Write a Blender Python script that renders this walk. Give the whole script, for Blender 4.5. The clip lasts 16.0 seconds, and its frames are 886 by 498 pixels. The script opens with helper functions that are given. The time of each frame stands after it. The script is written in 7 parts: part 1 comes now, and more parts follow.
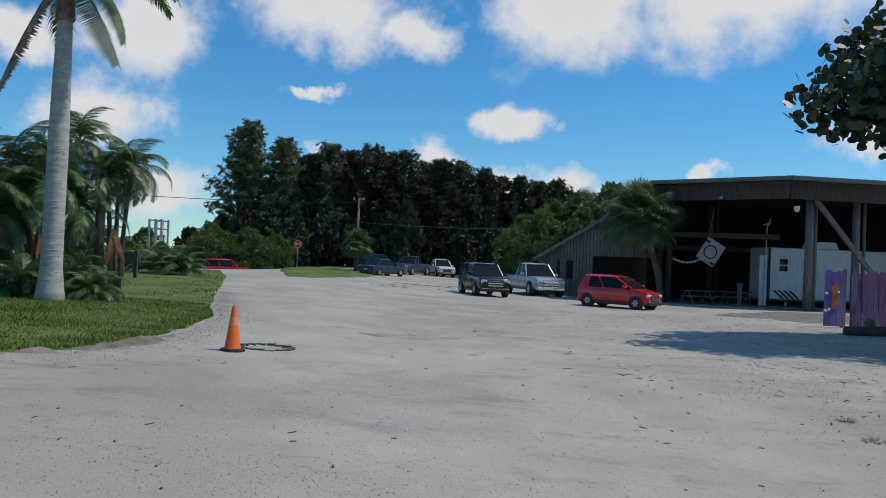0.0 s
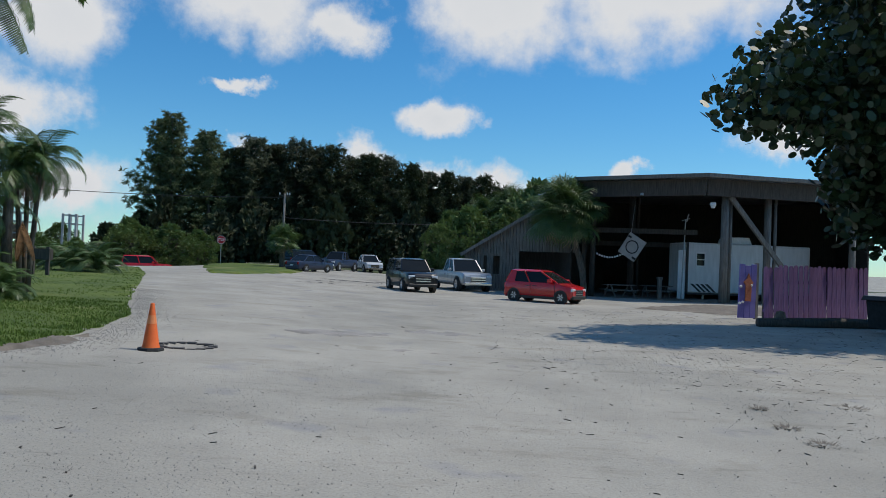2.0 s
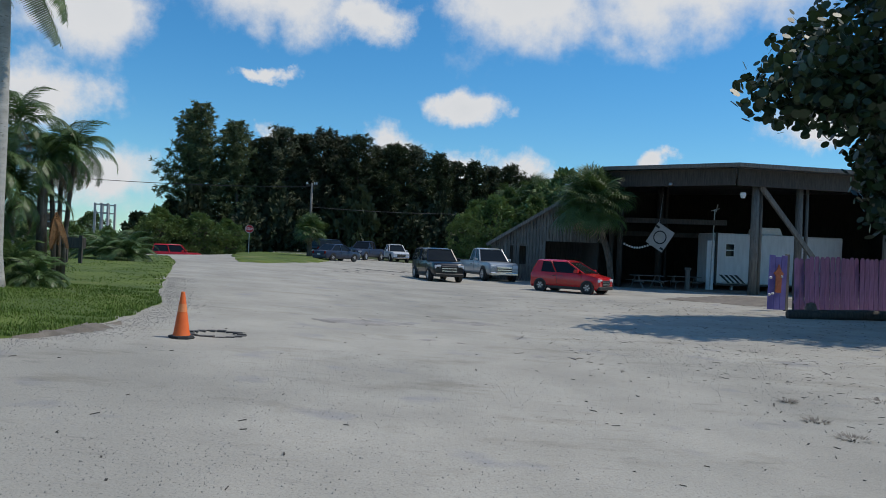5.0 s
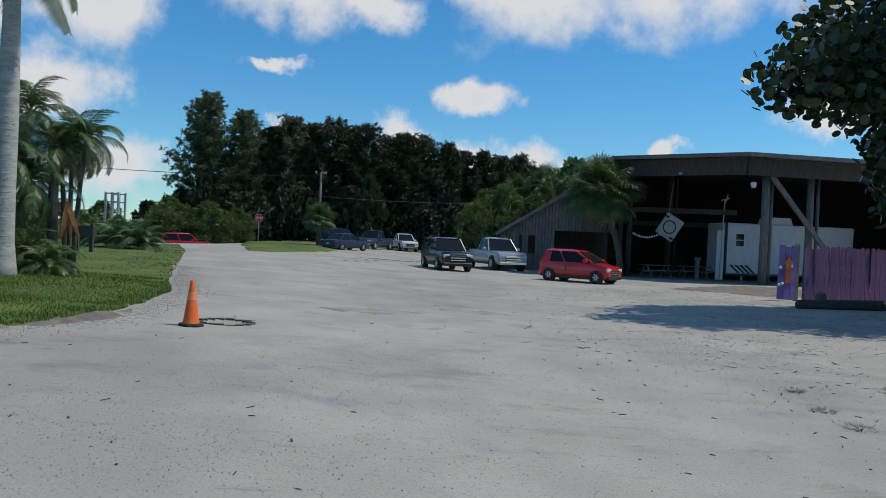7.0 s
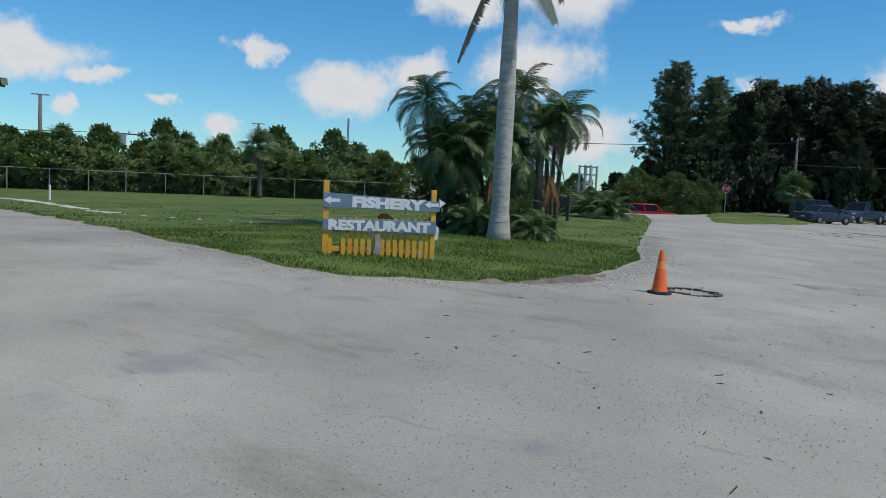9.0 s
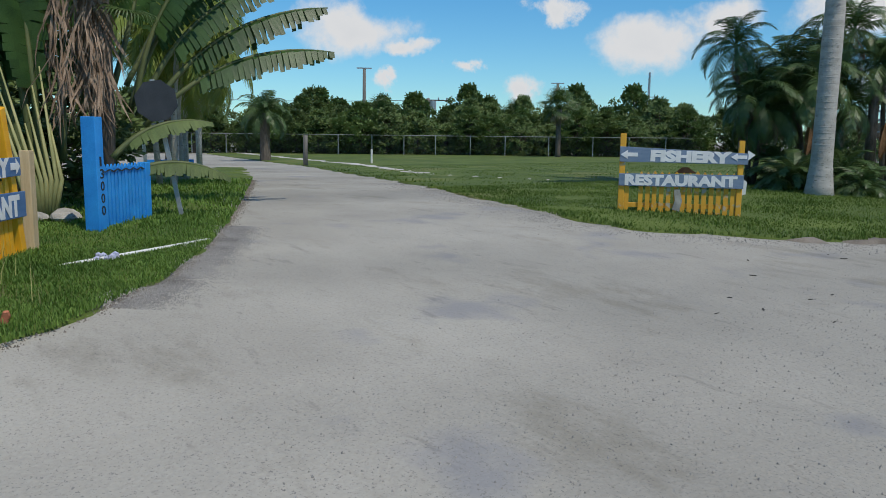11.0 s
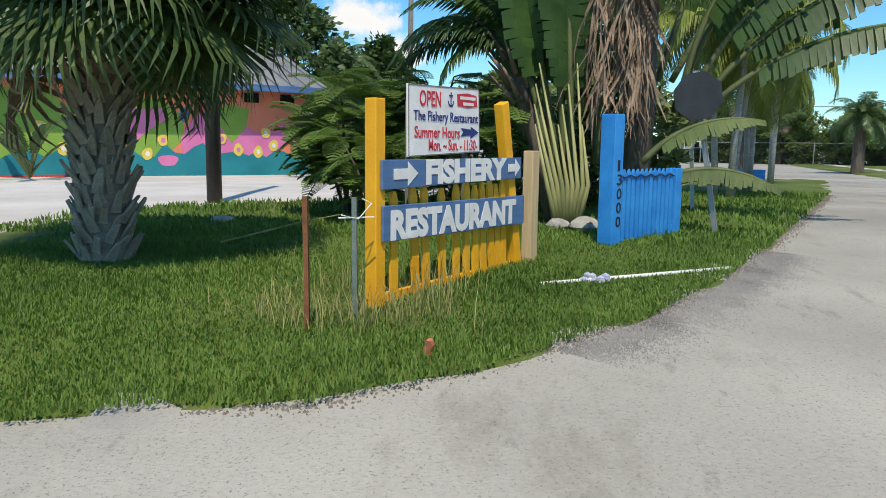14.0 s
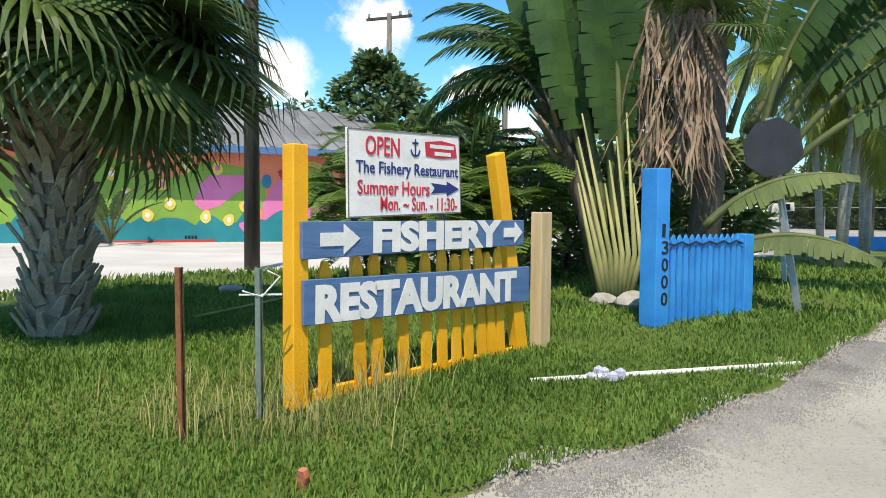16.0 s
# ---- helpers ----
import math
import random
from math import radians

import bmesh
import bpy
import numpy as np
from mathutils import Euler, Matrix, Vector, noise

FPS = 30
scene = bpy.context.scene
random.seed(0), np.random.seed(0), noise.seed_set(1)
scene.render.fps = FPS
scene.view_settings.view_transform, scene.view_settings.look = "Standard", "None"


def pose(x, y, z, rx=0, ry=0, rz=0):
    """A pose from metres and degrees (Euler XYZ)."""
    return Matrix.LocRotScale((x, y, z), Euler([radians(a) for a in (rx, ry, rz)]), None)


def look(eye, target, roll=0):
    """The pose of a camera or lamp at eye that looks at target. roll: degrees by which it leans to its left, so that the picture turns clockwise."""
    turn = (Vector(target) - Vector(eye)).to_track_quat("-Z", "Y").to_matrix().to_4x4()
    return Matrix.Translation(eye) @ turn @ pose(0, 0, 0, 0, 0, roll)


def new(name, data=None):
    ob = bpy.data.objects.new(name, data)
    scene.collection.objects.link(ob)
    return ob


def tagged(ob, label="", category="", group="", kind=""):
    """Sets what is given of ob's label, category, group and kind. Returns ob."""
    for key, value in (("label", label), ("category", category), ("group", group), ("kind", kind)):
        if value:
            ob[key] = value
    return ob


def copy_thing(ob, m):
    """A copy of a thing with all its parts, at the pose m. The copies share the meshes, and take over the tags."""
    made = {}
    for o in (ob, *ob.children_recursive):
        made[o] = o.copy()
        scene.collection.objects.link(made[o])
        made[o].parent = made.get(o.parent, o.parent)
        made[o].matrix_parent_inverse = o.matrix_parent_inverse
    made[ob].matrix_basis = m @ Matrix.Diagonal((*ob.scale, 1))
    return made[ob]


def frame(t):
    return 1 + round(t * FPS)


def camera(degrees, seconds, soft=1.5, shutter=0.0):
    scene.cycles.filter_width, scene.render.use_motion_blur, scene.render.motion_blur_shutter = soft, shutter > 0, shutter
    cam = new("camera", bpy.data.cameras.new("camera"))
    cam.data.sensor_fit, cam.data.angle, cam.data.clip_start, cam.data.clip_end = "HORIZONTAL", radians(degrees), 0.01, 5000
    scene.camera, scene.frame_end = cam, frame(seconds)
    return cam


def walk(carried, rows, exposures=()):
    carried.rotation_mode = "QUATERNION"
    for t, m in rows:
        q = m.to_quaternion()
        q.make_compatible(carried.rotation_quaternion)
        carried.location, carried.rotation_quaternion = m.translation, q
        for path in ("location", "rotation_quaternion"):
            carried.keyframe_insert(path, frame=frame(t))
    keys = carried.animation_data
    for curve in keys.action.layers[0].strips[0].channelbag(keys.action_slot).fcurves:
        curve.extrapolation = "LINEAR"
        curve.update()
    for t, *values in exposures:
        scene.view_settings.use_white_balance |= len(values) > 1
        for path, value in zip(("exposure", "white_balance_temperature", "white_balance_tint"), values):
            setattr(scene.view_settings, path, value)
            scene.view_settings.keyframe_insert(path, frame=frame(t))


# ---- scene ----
cam = camera(59.8, 16.0, 0.9)
PATH = [
    (0, (0.0, 0.0, 1.673), (0.0, 2.0, 1.705), 2.4),
    (0.5, (-0.003, 0.029, 1.676), (0.047, 2.028, 1.705), 2.4),
    (1, (0.016, 0.032, 1.673), (0.144, 2.027, 1.72), 2.4),
    (1.5, (0.025, 0.047, 1.678), (0.19, 2.04, 1.721), 2.3),
    (2, (0.021, 0.054, 1.67), (0.208, 2.045, 1.698), 2.2),
    (2.5, (0.011, 0.065, 1.665), (0.181, 2.057, 1.685), 2.1),
    (3, (0.022, 0.055, 1.664), (0.17, 2.049, 1.673), 2.0),
    (3.5, (0.02, 0.058, 1.672), (0.153, 2.053, 1.672), 2.0),
    (4, (0.015, 0.042, 1.678), (0.13, 2.039, 1.672), 2.4),
    (4.2, (0.01, 0.047, 1.672), (0.141, 2.043, 1.671), 2.4),
    (6.3, (0.026, -0.025, 1.696), (0.125, 1.973, 1.684), 2.4),
    (6.5, (0.028, -0.021, 1.696), (0.131, 1.976, 1.68), 2.5),
    (7, (0.033, 0.001, 1.672), (0.131, 1.999, 1.642), 2.5),
    (7.5, (-0.003, -0.027, 1.678), (0.016, 1.972, 1.63), 2.2),
    (7.7, (-0.015, -0.045, 1.672), (-0.112, 1.952, 1.619), 1.9),
    (8, (-0.061, -0.131, 1.671), (-0.388, 1.841, 1.609), 1.2),
    (8.5, (-0.067, -0.317, 1.684), (-0.815, 1.535, 1.572), 1.9),
    (9, (0.031, -0.381, 1.685), (-0.983, 1.337, 1.526), 2.6),
    (9.2, (0.06, -0.394, 1.684), (-1.029, 1.276, 1.519), 2.1),
    (11.3, (-0.038, -0.234, 1.609), (-1.678, 0.875, 1.324), 1.6),
    (11.5, (-0.102, -0.203, 1.615), (-1.792, 0.829, 1.333), 2.1),
    (12, (-0.342, -0.037, 1.587), (-2.187, 0.673, 1.282), -0.5),
    (12.5, (-0.607, 0.236, 1.545), (-2.558, 0.598, 1.293), 0.2),
    (13, (-0.938, 0.515, 1.568), (-2.908, 0.73, 1.301), 0.7),
    (13.5, (-1.338, 0.657, 1.511), (-3.319, 0.718, 1.24), -1.1),
    (14, (-1.701, 0.863, 1.5), (-3.677, 0.726, 1.225), 0.7),
    (14.5, (-2.123, 1.163, 1.471), (-4.099, 1.02, 1.204), -1.0),
    (15, (-2.544, 1.432, 1.442), (-4.521, 1.22, 1.224), 0.2),
    (15.5, (-2.906, 1.562, 1.448), (-4.883, 1.306, 1.287), 0.8),
    (16, (-3.055, 1.71, 1.453), (-5.005, 1.278, 1.347), 0.5),
]
walk(cam, [(t, look(eye, target, roll)) for t, eye, target, roll in PATH],
     [(0, -0.40, 6500, 10), (9, -0.42, 6500, 10), (11.5, -0.40, 6600, 10), (12.5, -0.30, 6700, 10), (13.5, -0.08, 6800, 10), (14.5, 0.22, 7200, 10), (16, 0.46, 7400, 10)])

# ---- sky, sun ----
SUN_AZ, SUN_EL = radians(84), radians(58)   # azimuth from +y towards +x
world = bpy.data.worlds.new("world")
scene.world = world
world.use_nodes = True
wt = world.node_tree
wt.nodes.clear()


def wn(kind, **values):
    n = wt.nodes.new(kind)
    for k, v in values.items():
        setattr(n, k, v)
    return n


def wmath(op, a, b=None, c=None):
    n = wn("ShaderNodeMath", operation=op)
    for slot, v in zip(n.inputs, (a, b, c)):
        if v is None:
            continue
        if isinstance(v, (int, float)):
            slot.default_value = v
        else:
            wt.links.new(v, slot)
    return n.outputs[0]


w_out = wn("ShaderNodeOutputWorld")
w_bg = wn("ShaderNodeBackground")
w_sky = wn("ShaderNodeTexSky", sky_type="NISHITA", sun_disc=False, sun_elevation=SUN_EL, sun_rotation=SUN_AZ,
           air_density=1.0, dust_density=0.0, ozone_density=3.0)
w_tc = wn("ShaderNodeTexCoord")
w_sep = wn("ShaderNodeSeparateXYZ")
wt.links.new(w_tc.outputs["Generated"], w_sep.inputs[0])
azim = wmath("MULTIPLY", wmath("ARCTAN2", w_sep.outputs[0], w_sep.outputs[1]), 57.2958)
elev = wmath("MULTIPLY", wmath("ARCSINE", w_sep.outputs[2]), 57.2958)
w_pos = wn("ShaderNodeCombineXYZ")
wt.links.new(azim, w_pos.inputs[0])
wt.links.new(elev, w_pos.inputs[1])
w_noise = wn("ShaderNodeTexNoise", noise_dimensions="3D")
w_noise.inputs["Scale"].default_value = 9.0
w_noise.inputs["Detail"].default_value = 7.0
w_noise.inputs["Roughness"].default_value = 0.58
wt.links.new(w_tc.outputs["Generated"], w_noise.inputs["Vector"])
w_wide = wn("ShaderNodeTexNoise", noise_dimensions="3D")
w_wide.inputs["Scale"].default_value = 4.0
w_wide.inputs["Detail"].default_value = 3.0
wt.links.new(w_tc.outputs["Generated"], w_wide.inputs["Vector"])
w_warp = wn("ShaderNodeTexNoise", noise_dimensions="3D")
w_warp.inputs["Scale"].default_value = 13.0
w_warp.inputs["Detail"].default_value = 6.0
w_warp.inputs["Roughness"].default_value = 0.62
wt.links.new(w_tc.outputs["Generated"], w_warp.inputs["Vector"])
w_w1 = wn("ShaderNodeVectorMath", operation="SUBTRACT")
wt.links.new(w_warp.outputs["Color"], w_w1.inputs[0])
w_w1.inputs[1].default_value = (0.5, 0.5, 0.5)
w_w2 = wn("ShaderNodeVectorMath", operation="MULTIPLY_ADD")
wt.links.new(w_w1.outputs[0], w_w2.inputs[0])
w_w2.inputs[1].default_value = (8, 4.4, 0)
wt.links.new(w_pos.outputs[0], w_w2.inputs[2])
w_pos = w_w2
# single cumulus clouds: azimuth, elevation, half width, half height, in degrees
CLOUDS_AHEAD = [(-9, 17.6, 8, 3.4), (-2.5, 16.2, 3.5, 2.4), (9, 18.5, 7, 5), (21, 19, 11, 4.6), (5.3, 10.5, 2.7, 1.3), (-10.7, 12.1, 2.4, 0.6),
                (-24.3, 9.0, 4.5, 2.6), (-22, 15, 5.5, 3.6), (-9.4, 7.6, 1.6, 1.0), (-1, 7.4, 3.0, 1.6), (5, 6.2, 3.0, 1.4), (9.5, 5.6, 3.0, 1.6),
                (19, 7, 1.8, 0.8), (28.5, 9.2, 4.2, 1.7)]
CLOUDS_LEFT = [(-20, 4, 5, 2.6), (-30, 13.5, 4, 2), (-59, 7.4, 4.6, 1.9), (-55, 6.2, 2.4, 0.9), (-38, 6.6, 4.2, 2.0), (-33.6, 8.2, 3.2, 1.7), (-46.7, 3.6, 1.9, 1.2),
               (-50.7, 5.2, 1.2, 0.6), (-44.7, 9.2, 1.8, 0.9), (-56.4, 4.2, 1.4, 0.6), (-98, 5.8, 3.2, 2.0), (-115, 9.6, 3.6, 3.0), (-107.5, 13, 2.6, 2.4), (-100, 9.0, 2.2, 1.5)]
cover = None
for az, el, a, b in CLOUDS_AHEAD + CLOUDS_LEFT:
    d = wn("ShaderNodeVectorMath", operation="SUBTRACT")
    wt.links.new(w_pos.outputs[0], d.inputs[0])
    d.inputs[1].default_value = (az, el, 0)
    s = wn("ShaderNodeVectorMath", operation="MULTIPLY")
    wt.links.new(d.outputs[0], s.inputs[0])
    s.inputs[1].default_value = (1 / a, 1 / b, 0)
    ln = wn("ShaderNodeVectorMath", operation="LENGTH")
    wt.links.new(s.outputs[0], ln.inputs[0])
    one = wmath("SUBTRACT", 1.0, ln.outputs["Value"])
    cover = one if cover is None else wmath("SMOOTH_MAX", cover, one, 0.15)
cover = wmath("MAXIMUM", cover, -1.0)
# broken cloud over the rest of the sky, out of the walk's sight
rest = wmath("MULTIPLY", wmath("SUBTRACT", w_wide.outputs["Fac"], 0.56), 6.0)
rest = wmath("MULTIPLY", rest, wmath("GREATER_THAN", elev, 22.0))
rest = wmath("SUBTRACT", rest, wmath("MULTIPLY", wmath("LESS_THAN", elev, 22.0), 1.0))
cover = wmath("MAXIMUM", cover, rest)
thick = wmath("ADD", cover, wmath("MULTIPLY", wmath("SUBTRACT", w_noise.outputs["Fac"], 0.5), 1.5))
mask = wn("ShaderNodeMapRange", interpolation_type="SMOOTHSTEP")
mask.inputs["From Min"].default_value = -0.10
mask.inputs["From Max"].default_value = 0.62
wt.links.new(thick, mask.inputs["Value"])
shade = wn("ShaderNodeMapRange")
shade.inputs["From Min"].default_value = 0.3
shade.inputs["From Max"].default_value = 1.5
shade.inputs["To Min"].default_value = 1.0
shade.inputs["To Max"].default_value = 0.72
wt.links.new(thick, shade.inputs["Value"])
w_white = wn("ShaderNodeMix", data_type="RGBA")
w_white.inputs["A"].default_value = (7.2, 8.1, 9.0, 1)
w_white.inputs["B"].default_value = (11.0, 11.2, 11.5, 1)
wt.links.new(shade.outputs[0], w_white.inputs["Factor"])
w_tint = wn("ShaderNodeMix", data_type="RGBA", blend_type="MULTIPLY")
w_tint.inputs["Factor"].default_value = 1.0
w_low = wn("ShaderNodeMapRange", interpolation_type="SMOOTHSTEP")
w_low.inputs["From Min"].default_value = -2.0
w_low.inputs["From Max"].default_value = 17.0
wt.links.new(elev, w_low.inputs["Value"])
w_hue = wn("ShaderNodeMix", data_type="RGBA")
w_hue.inputs["A"].default_value = (0.98, 1.50, 1.74, 1)
w_hue.inputs["B"].default_value = (0.57, 1.44, 1.90, 1)
wt.links.new(w_low.outputs[0], w_hue.inputs["Factor"])
wt.links.new(w_hue.outputs["Result"], w_tint.inputs["B"])
wt.links.new(w_sky.outputs[0], w_tint.inputs["A"])
w_mix = wn("ShaderNodeMix", data_type="RGBA")
wt.links.new(mask.outputs[0], w_mix.inputs["Factor"])
wt.links.new(w_tint.outputs["Result"], w_mix.inputs["A"])
wt.links.new(w_white.outputs["Result"], w_mix.inputs["B"])
wt.links.new(w_mix.outputs["Result"], w_bg.inputs["Color"])
w_bg.inputs["Strength"].default_value = 0.085
wt.links.new(w_bg.outputs[0], w_out.inputs[0])

sun = new("sun", bpy.data.lights.new("sun", "SUN"))
sun.data.energy, sun.data.angle, sun.data.color = 3.9, radians(0.6), (1.0, 0.93, 0.82)
SUN_WAY = Vector((math.sin(SUN_AZ) * math.cos(SUN_EL), math.cos(SUN_AZ) * math.cos(SUN_EL), math.sin(SUN_EL)))
sun.matrix_world = look(SUN_WAY * 60, (0, 0, 0))

# ---- materials ----
rng = random.Random(7)


def surface(name, low, high, scale=6.0, rough=0.7, bump=0.15, metal=0.0, spots=None, spot_scale=40.0, spot_at=0.62, coords="Object", stretch=(1, 1, 1),
            per_piece=0.0, translucent=0.0, fine=60.0, speck=None, speck_scale=60.0, speck_at=0.6):
    """A two-scale noise material: broad stains between low and high, fine grain, optional spots of a third colour."""
    m = bpy.data.materials.new(name)
    m.use_nodes = True
    nt = m.node_tree
    bsdf = nt.nodes["Principled BSDF"]
    tc = nt.nodes.new("ShaderNodeTexCoord")
    mp = nt.nodes.new("ShaderNodeMapping")
    mp.inputs["Scale"].default_value = stretch
    nt.links.new(tc.outputs[coords], mp.inputs["Vector"])
    broad = nt.nodes.new("ShaderNodeTexNoise")
    broad.inputs["Scale"].default_value = scale
    broad.inputs["Detail"].default_value = 6
    grain = nt.nodes.new("ShaderNodeTexNoise")
    grain.inputs["Scale"].default_value = fine
    grain.inputs["Detail"].default_value = 4
    for n in (broad, grain):
        nt.links.new(mp.outputs[0], n.inputs["Vector"])
    add = nt.nodes.new("ShaderNodeMath")
    add.operation = "MULTIPLY_ADD"
    add.inputs[1].default_value = 0.45
    nt.links.new(grain.outputs["Fac"], add.inputs[0])
    nt.links.new(broad.outputs["Fac"], add.inputs[2])
    ramp = nt.nodes.new("ShaderNodeMapRange")
    ramp.inputs["From Min"].default_value = 0.5
    ramp.inputs["From Max"].default_value = 0.95
    nt.links.new(add.outputs[0], ramp.inputs["Value"])
    mix = nt.nodes.new("ShaderNodeMix")
    mix.data_type = "RGBA"
    mix.inputs["A"].default_value = (*low, 1)
    mix.inputs["B"].default_value = (*high, 1)
    nt.links.new(ramp.outputs[0], mix.inputs["Factor"])
    colour = mix.outputs["Result"]
    if spots:
        sp = nt.nodes.new("ShaderNodeTexNoise")
        sp.inputs["Scale"].default_value = spot_scale
        sp.inputs["Detail"].default_value = 5
        nt.links.new(mp.outputs[0], sp.inputs["Vector"])
        sr = nt.nodes.new("ShaderNodeMapRange")
        sr.inputs["From Min"].default_value = spot_at
        sr.inputs["From Max"].default_value = spot_at + 0.1
        nt.links.new(sp.outputs["Fac"], sr.inputs["Value"])
        sm = nt.nodes.new("ShaderNodeMix")
        sm.data_type = "RGBA"
        nt.links.new(sr.outputs[0], sm.inputs["Factor"])
        nt.links.new(colour, sm.inputs["A"])
        sm.inputs["B"].default_value = (*spots, 1)
        colour = sm.outputs["Result"]
    if speck:
        vo = nt.nodes.new("ShaderNodeTexNoise")
        vo.inputs["Scale"].default_value = speck_scale
        vo.inputs["Detail"].default_value = 2
        vo.inputs["Roughness"].default_value = 0.7
        nt.links.new(mp.outputs[0], vo.inputs["Vector"])
        vr = nt.nodes.new("ShaderNodeMapRange")
        vr.inputs["From Min"].default_value = speck_at
        vr.inputs["From Max"].default_value = speck_at + 0.06
        nt.links.new(vo.outputs["Fac"], vr.inputs["Value"])
        vm = nt.nodes.new("ShaderNodeMix")
        vm.data_type = "RGBA"
        nt.links.new(vr.outputs[0], vm.inputs["Factor"])
        nt.links.new(colour, vm.inputs["A"])
        vm.inputs["B"].default_value = (*speck, 1)
        colour = vm.outputs["Result"]
    if per_piece:
        info = nt.nodes.new("ShaderNodeObjectInfo")
        geo = nt.nodes.new("ShaderNodeNewGeometry")
        sumr = nt.nodes.new("ShaderNodeMath")
        sumr.operation = "ADD"
        nt.links.new(info.outputs["Random"], sumr.inputs[0])
        nt.links.new(geo.outputs["Random Per Island"], sumr.inputs[1])
        half = nt.nodes.new("ShaderNodeMapRange")
        half.inputs["From Max"].default_value = 2.0
        half.inputs["To Min"].default_value = 1 - per_piece
        half.inputs["To Max"].default_value = 1 + per_piece
        nt.links.new(sumr.outputs[0], half.inputs["Value"])
        hsv = nt.nodes.new("ShaderNodeHueSaturation")
        nt.links.new(half.outputs[0], hsv.inputs["Value"])
        nt.links.new(colour, hsv.inputs["Color"])
        colour = hsv.outputs[0]
    nt.links.new(colour, bsdf.inputs["Base Color"])
    bsdf.inputs["Roughness"].default_value = rough
    bsdf.inputs["Metallic"].default_value = metal
    if bump:
        bn = nt.nodes.new("ShaderNodeBump")
        bn.inputs["Strength"].default_value = min(1.0, bump * 2)
        bn.inputs["Distance"].default_value = 0.02
        nt.links.new(add.outputs[0], bn.inputs["Height"])
        nt.links.new(bn.outputs[0], bsdf.inputs["Normal"])
    if translucent:
        tr = nt.nodes.new("ShaderNodeBsdfTranslucent")
        nt.links.new(colour, tr.inputs["Color"])
        ms = nt.nodes.new("ShaderNodeMixShader")
        ms.inputs[0].default_value = translucent
        nt.links.new(bsdf.outputs[0], ms.inputs[1])
        nt.links.new(tr.outputs[0], ms.inputs[2])
        nt.links.new(ms.outputs[0], nt.nodes["Material Output"].inputs[0])
    return m


def gloss(name, colour, rough=0.3, metal=0.0, coat=0.0):
    m = surface(name, tuple(c * 0.85 for c in colour), colour, 3.0, rough, 0.0, metal)
    m.node_tree.nodes["Principled BSDF"].inputs["Coat Weight"].default_value = coat
    return m


def shell_ground():
    """Weathered lane of old asphalt and crushed shell: greyer where the traffic turns, paler in the yard, with grit."""
    m = surface("shell_road", (0.33, 0.312, 0.266), (0.43, 0.408, 0.35), 0.55, 0.95, 0.4, fine=38, spots=(0.30, 0.295, 0.285), spot_scale=0.9, spot_at=0.60,
                speck=(0.225, 0.215, 0.195), speck_scale=60, speck_at=0.605)
    nt = m.node_tree
    bsdf = nt.nodes["Principled BSDF"]
    colour = bsdf.inputs["Base Color"].links[0].from_socket
    tc = nt.nodes.new("ShaderNodeTexCoord")

    def noise_mask(scale, stretch, lo, hi, detail=5, rough=0.6):
        mp = nt.nodes.new("ShaderNodeMapping")
        mp.inputs["Scale"].default_value = stretch
        mp.inputs["Rotation"].default_value = (0, 0, 0.5)
        nt.links.new(tc.outputs["Object"], mp.inputs["Vector"])
        n = nt.nodes.new("ShaderNodeTexNoise")
        n.inputs["Scale"].default_value, n.inputs["Detail"].default_value, n.inputs["Roughness"].default_value = scale, detail, rough
        nt.links.new(mp.outputs[0], n.inputs["Vector"])
        r = nt.nodes.new("ShaderNodeMapRange")
        r.inputs["From Min"].default_value, r.inputs["From Max"].default_value = lo, hi
        nt.links.new(n.outputs["Fac"], r.inputs["Value"])
        return r.outputs[0]

    def tone(c, mask, value):
        x = nt.nodes.new("ShaderNodeMix")
        x.data_type, x.blend_type = "RGBA", "MULTIPLY"
        nt.links.new(mask, x.inputs["Factor"])
        nt.links.new(c, x.inputs["A"])
        x.inputs["B"].default_value = (*value, 1)
        return x.outputs["Result"]

    colour = tone(colour, noise_mask(0.16, (1, 0.8, 1), 0.44, 0.60, 6, 0.62), (0.80, 0.81, 0.815))     # bluish worn asphalt
    colour = tone(colour, noise_mask(0.45, (1, 2.2, 1), 0.55, 0.66, 7, 0.7), (0.80, 0.79, 0.76))        # damp, dusty stains
    colour = tone(colour, noise_mask(1.6, (1, 3.0, 1), 0.60, 0.68, 6, 0.7), (0.78, 0.78, 0.78))         # scuffs
    colour = tone(colour, noise_mask(21, (1, 1, 1), 0.63, 0.69, 3, 0.7), (0.83, 0.825, 0.82))            # pebbles
    nt.links.new(colour, bsdf.inputs["Base Color"])
    return m


SHELL = shell_ground()
GRAVEL = surface("white_gravel", (0.46, 0.435, 0.40), (0.62, 0.59, 0.55), 0.8, 0.95, 0.3, fine=40)
LAWN = surface("lawn", (0.050, 0.085, 0.009), (0.115, 0.160, 0.020), 0.7, 0.9, 0.5, spots=(0.16, 0.17, 0.05), spot_scale=0.35, spot_at=0.58, fine=45)
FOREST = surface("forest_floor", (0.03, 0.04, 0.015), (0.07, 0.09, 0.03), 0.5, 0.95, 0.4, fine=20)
BLADE = surface("grass_blade", (0.07, 0.14, 0.018), (0.15, 0.245, 0.04), 1.2, 0.7, 0.0, per_piece=0.4, translucent=0.3, fine=6)
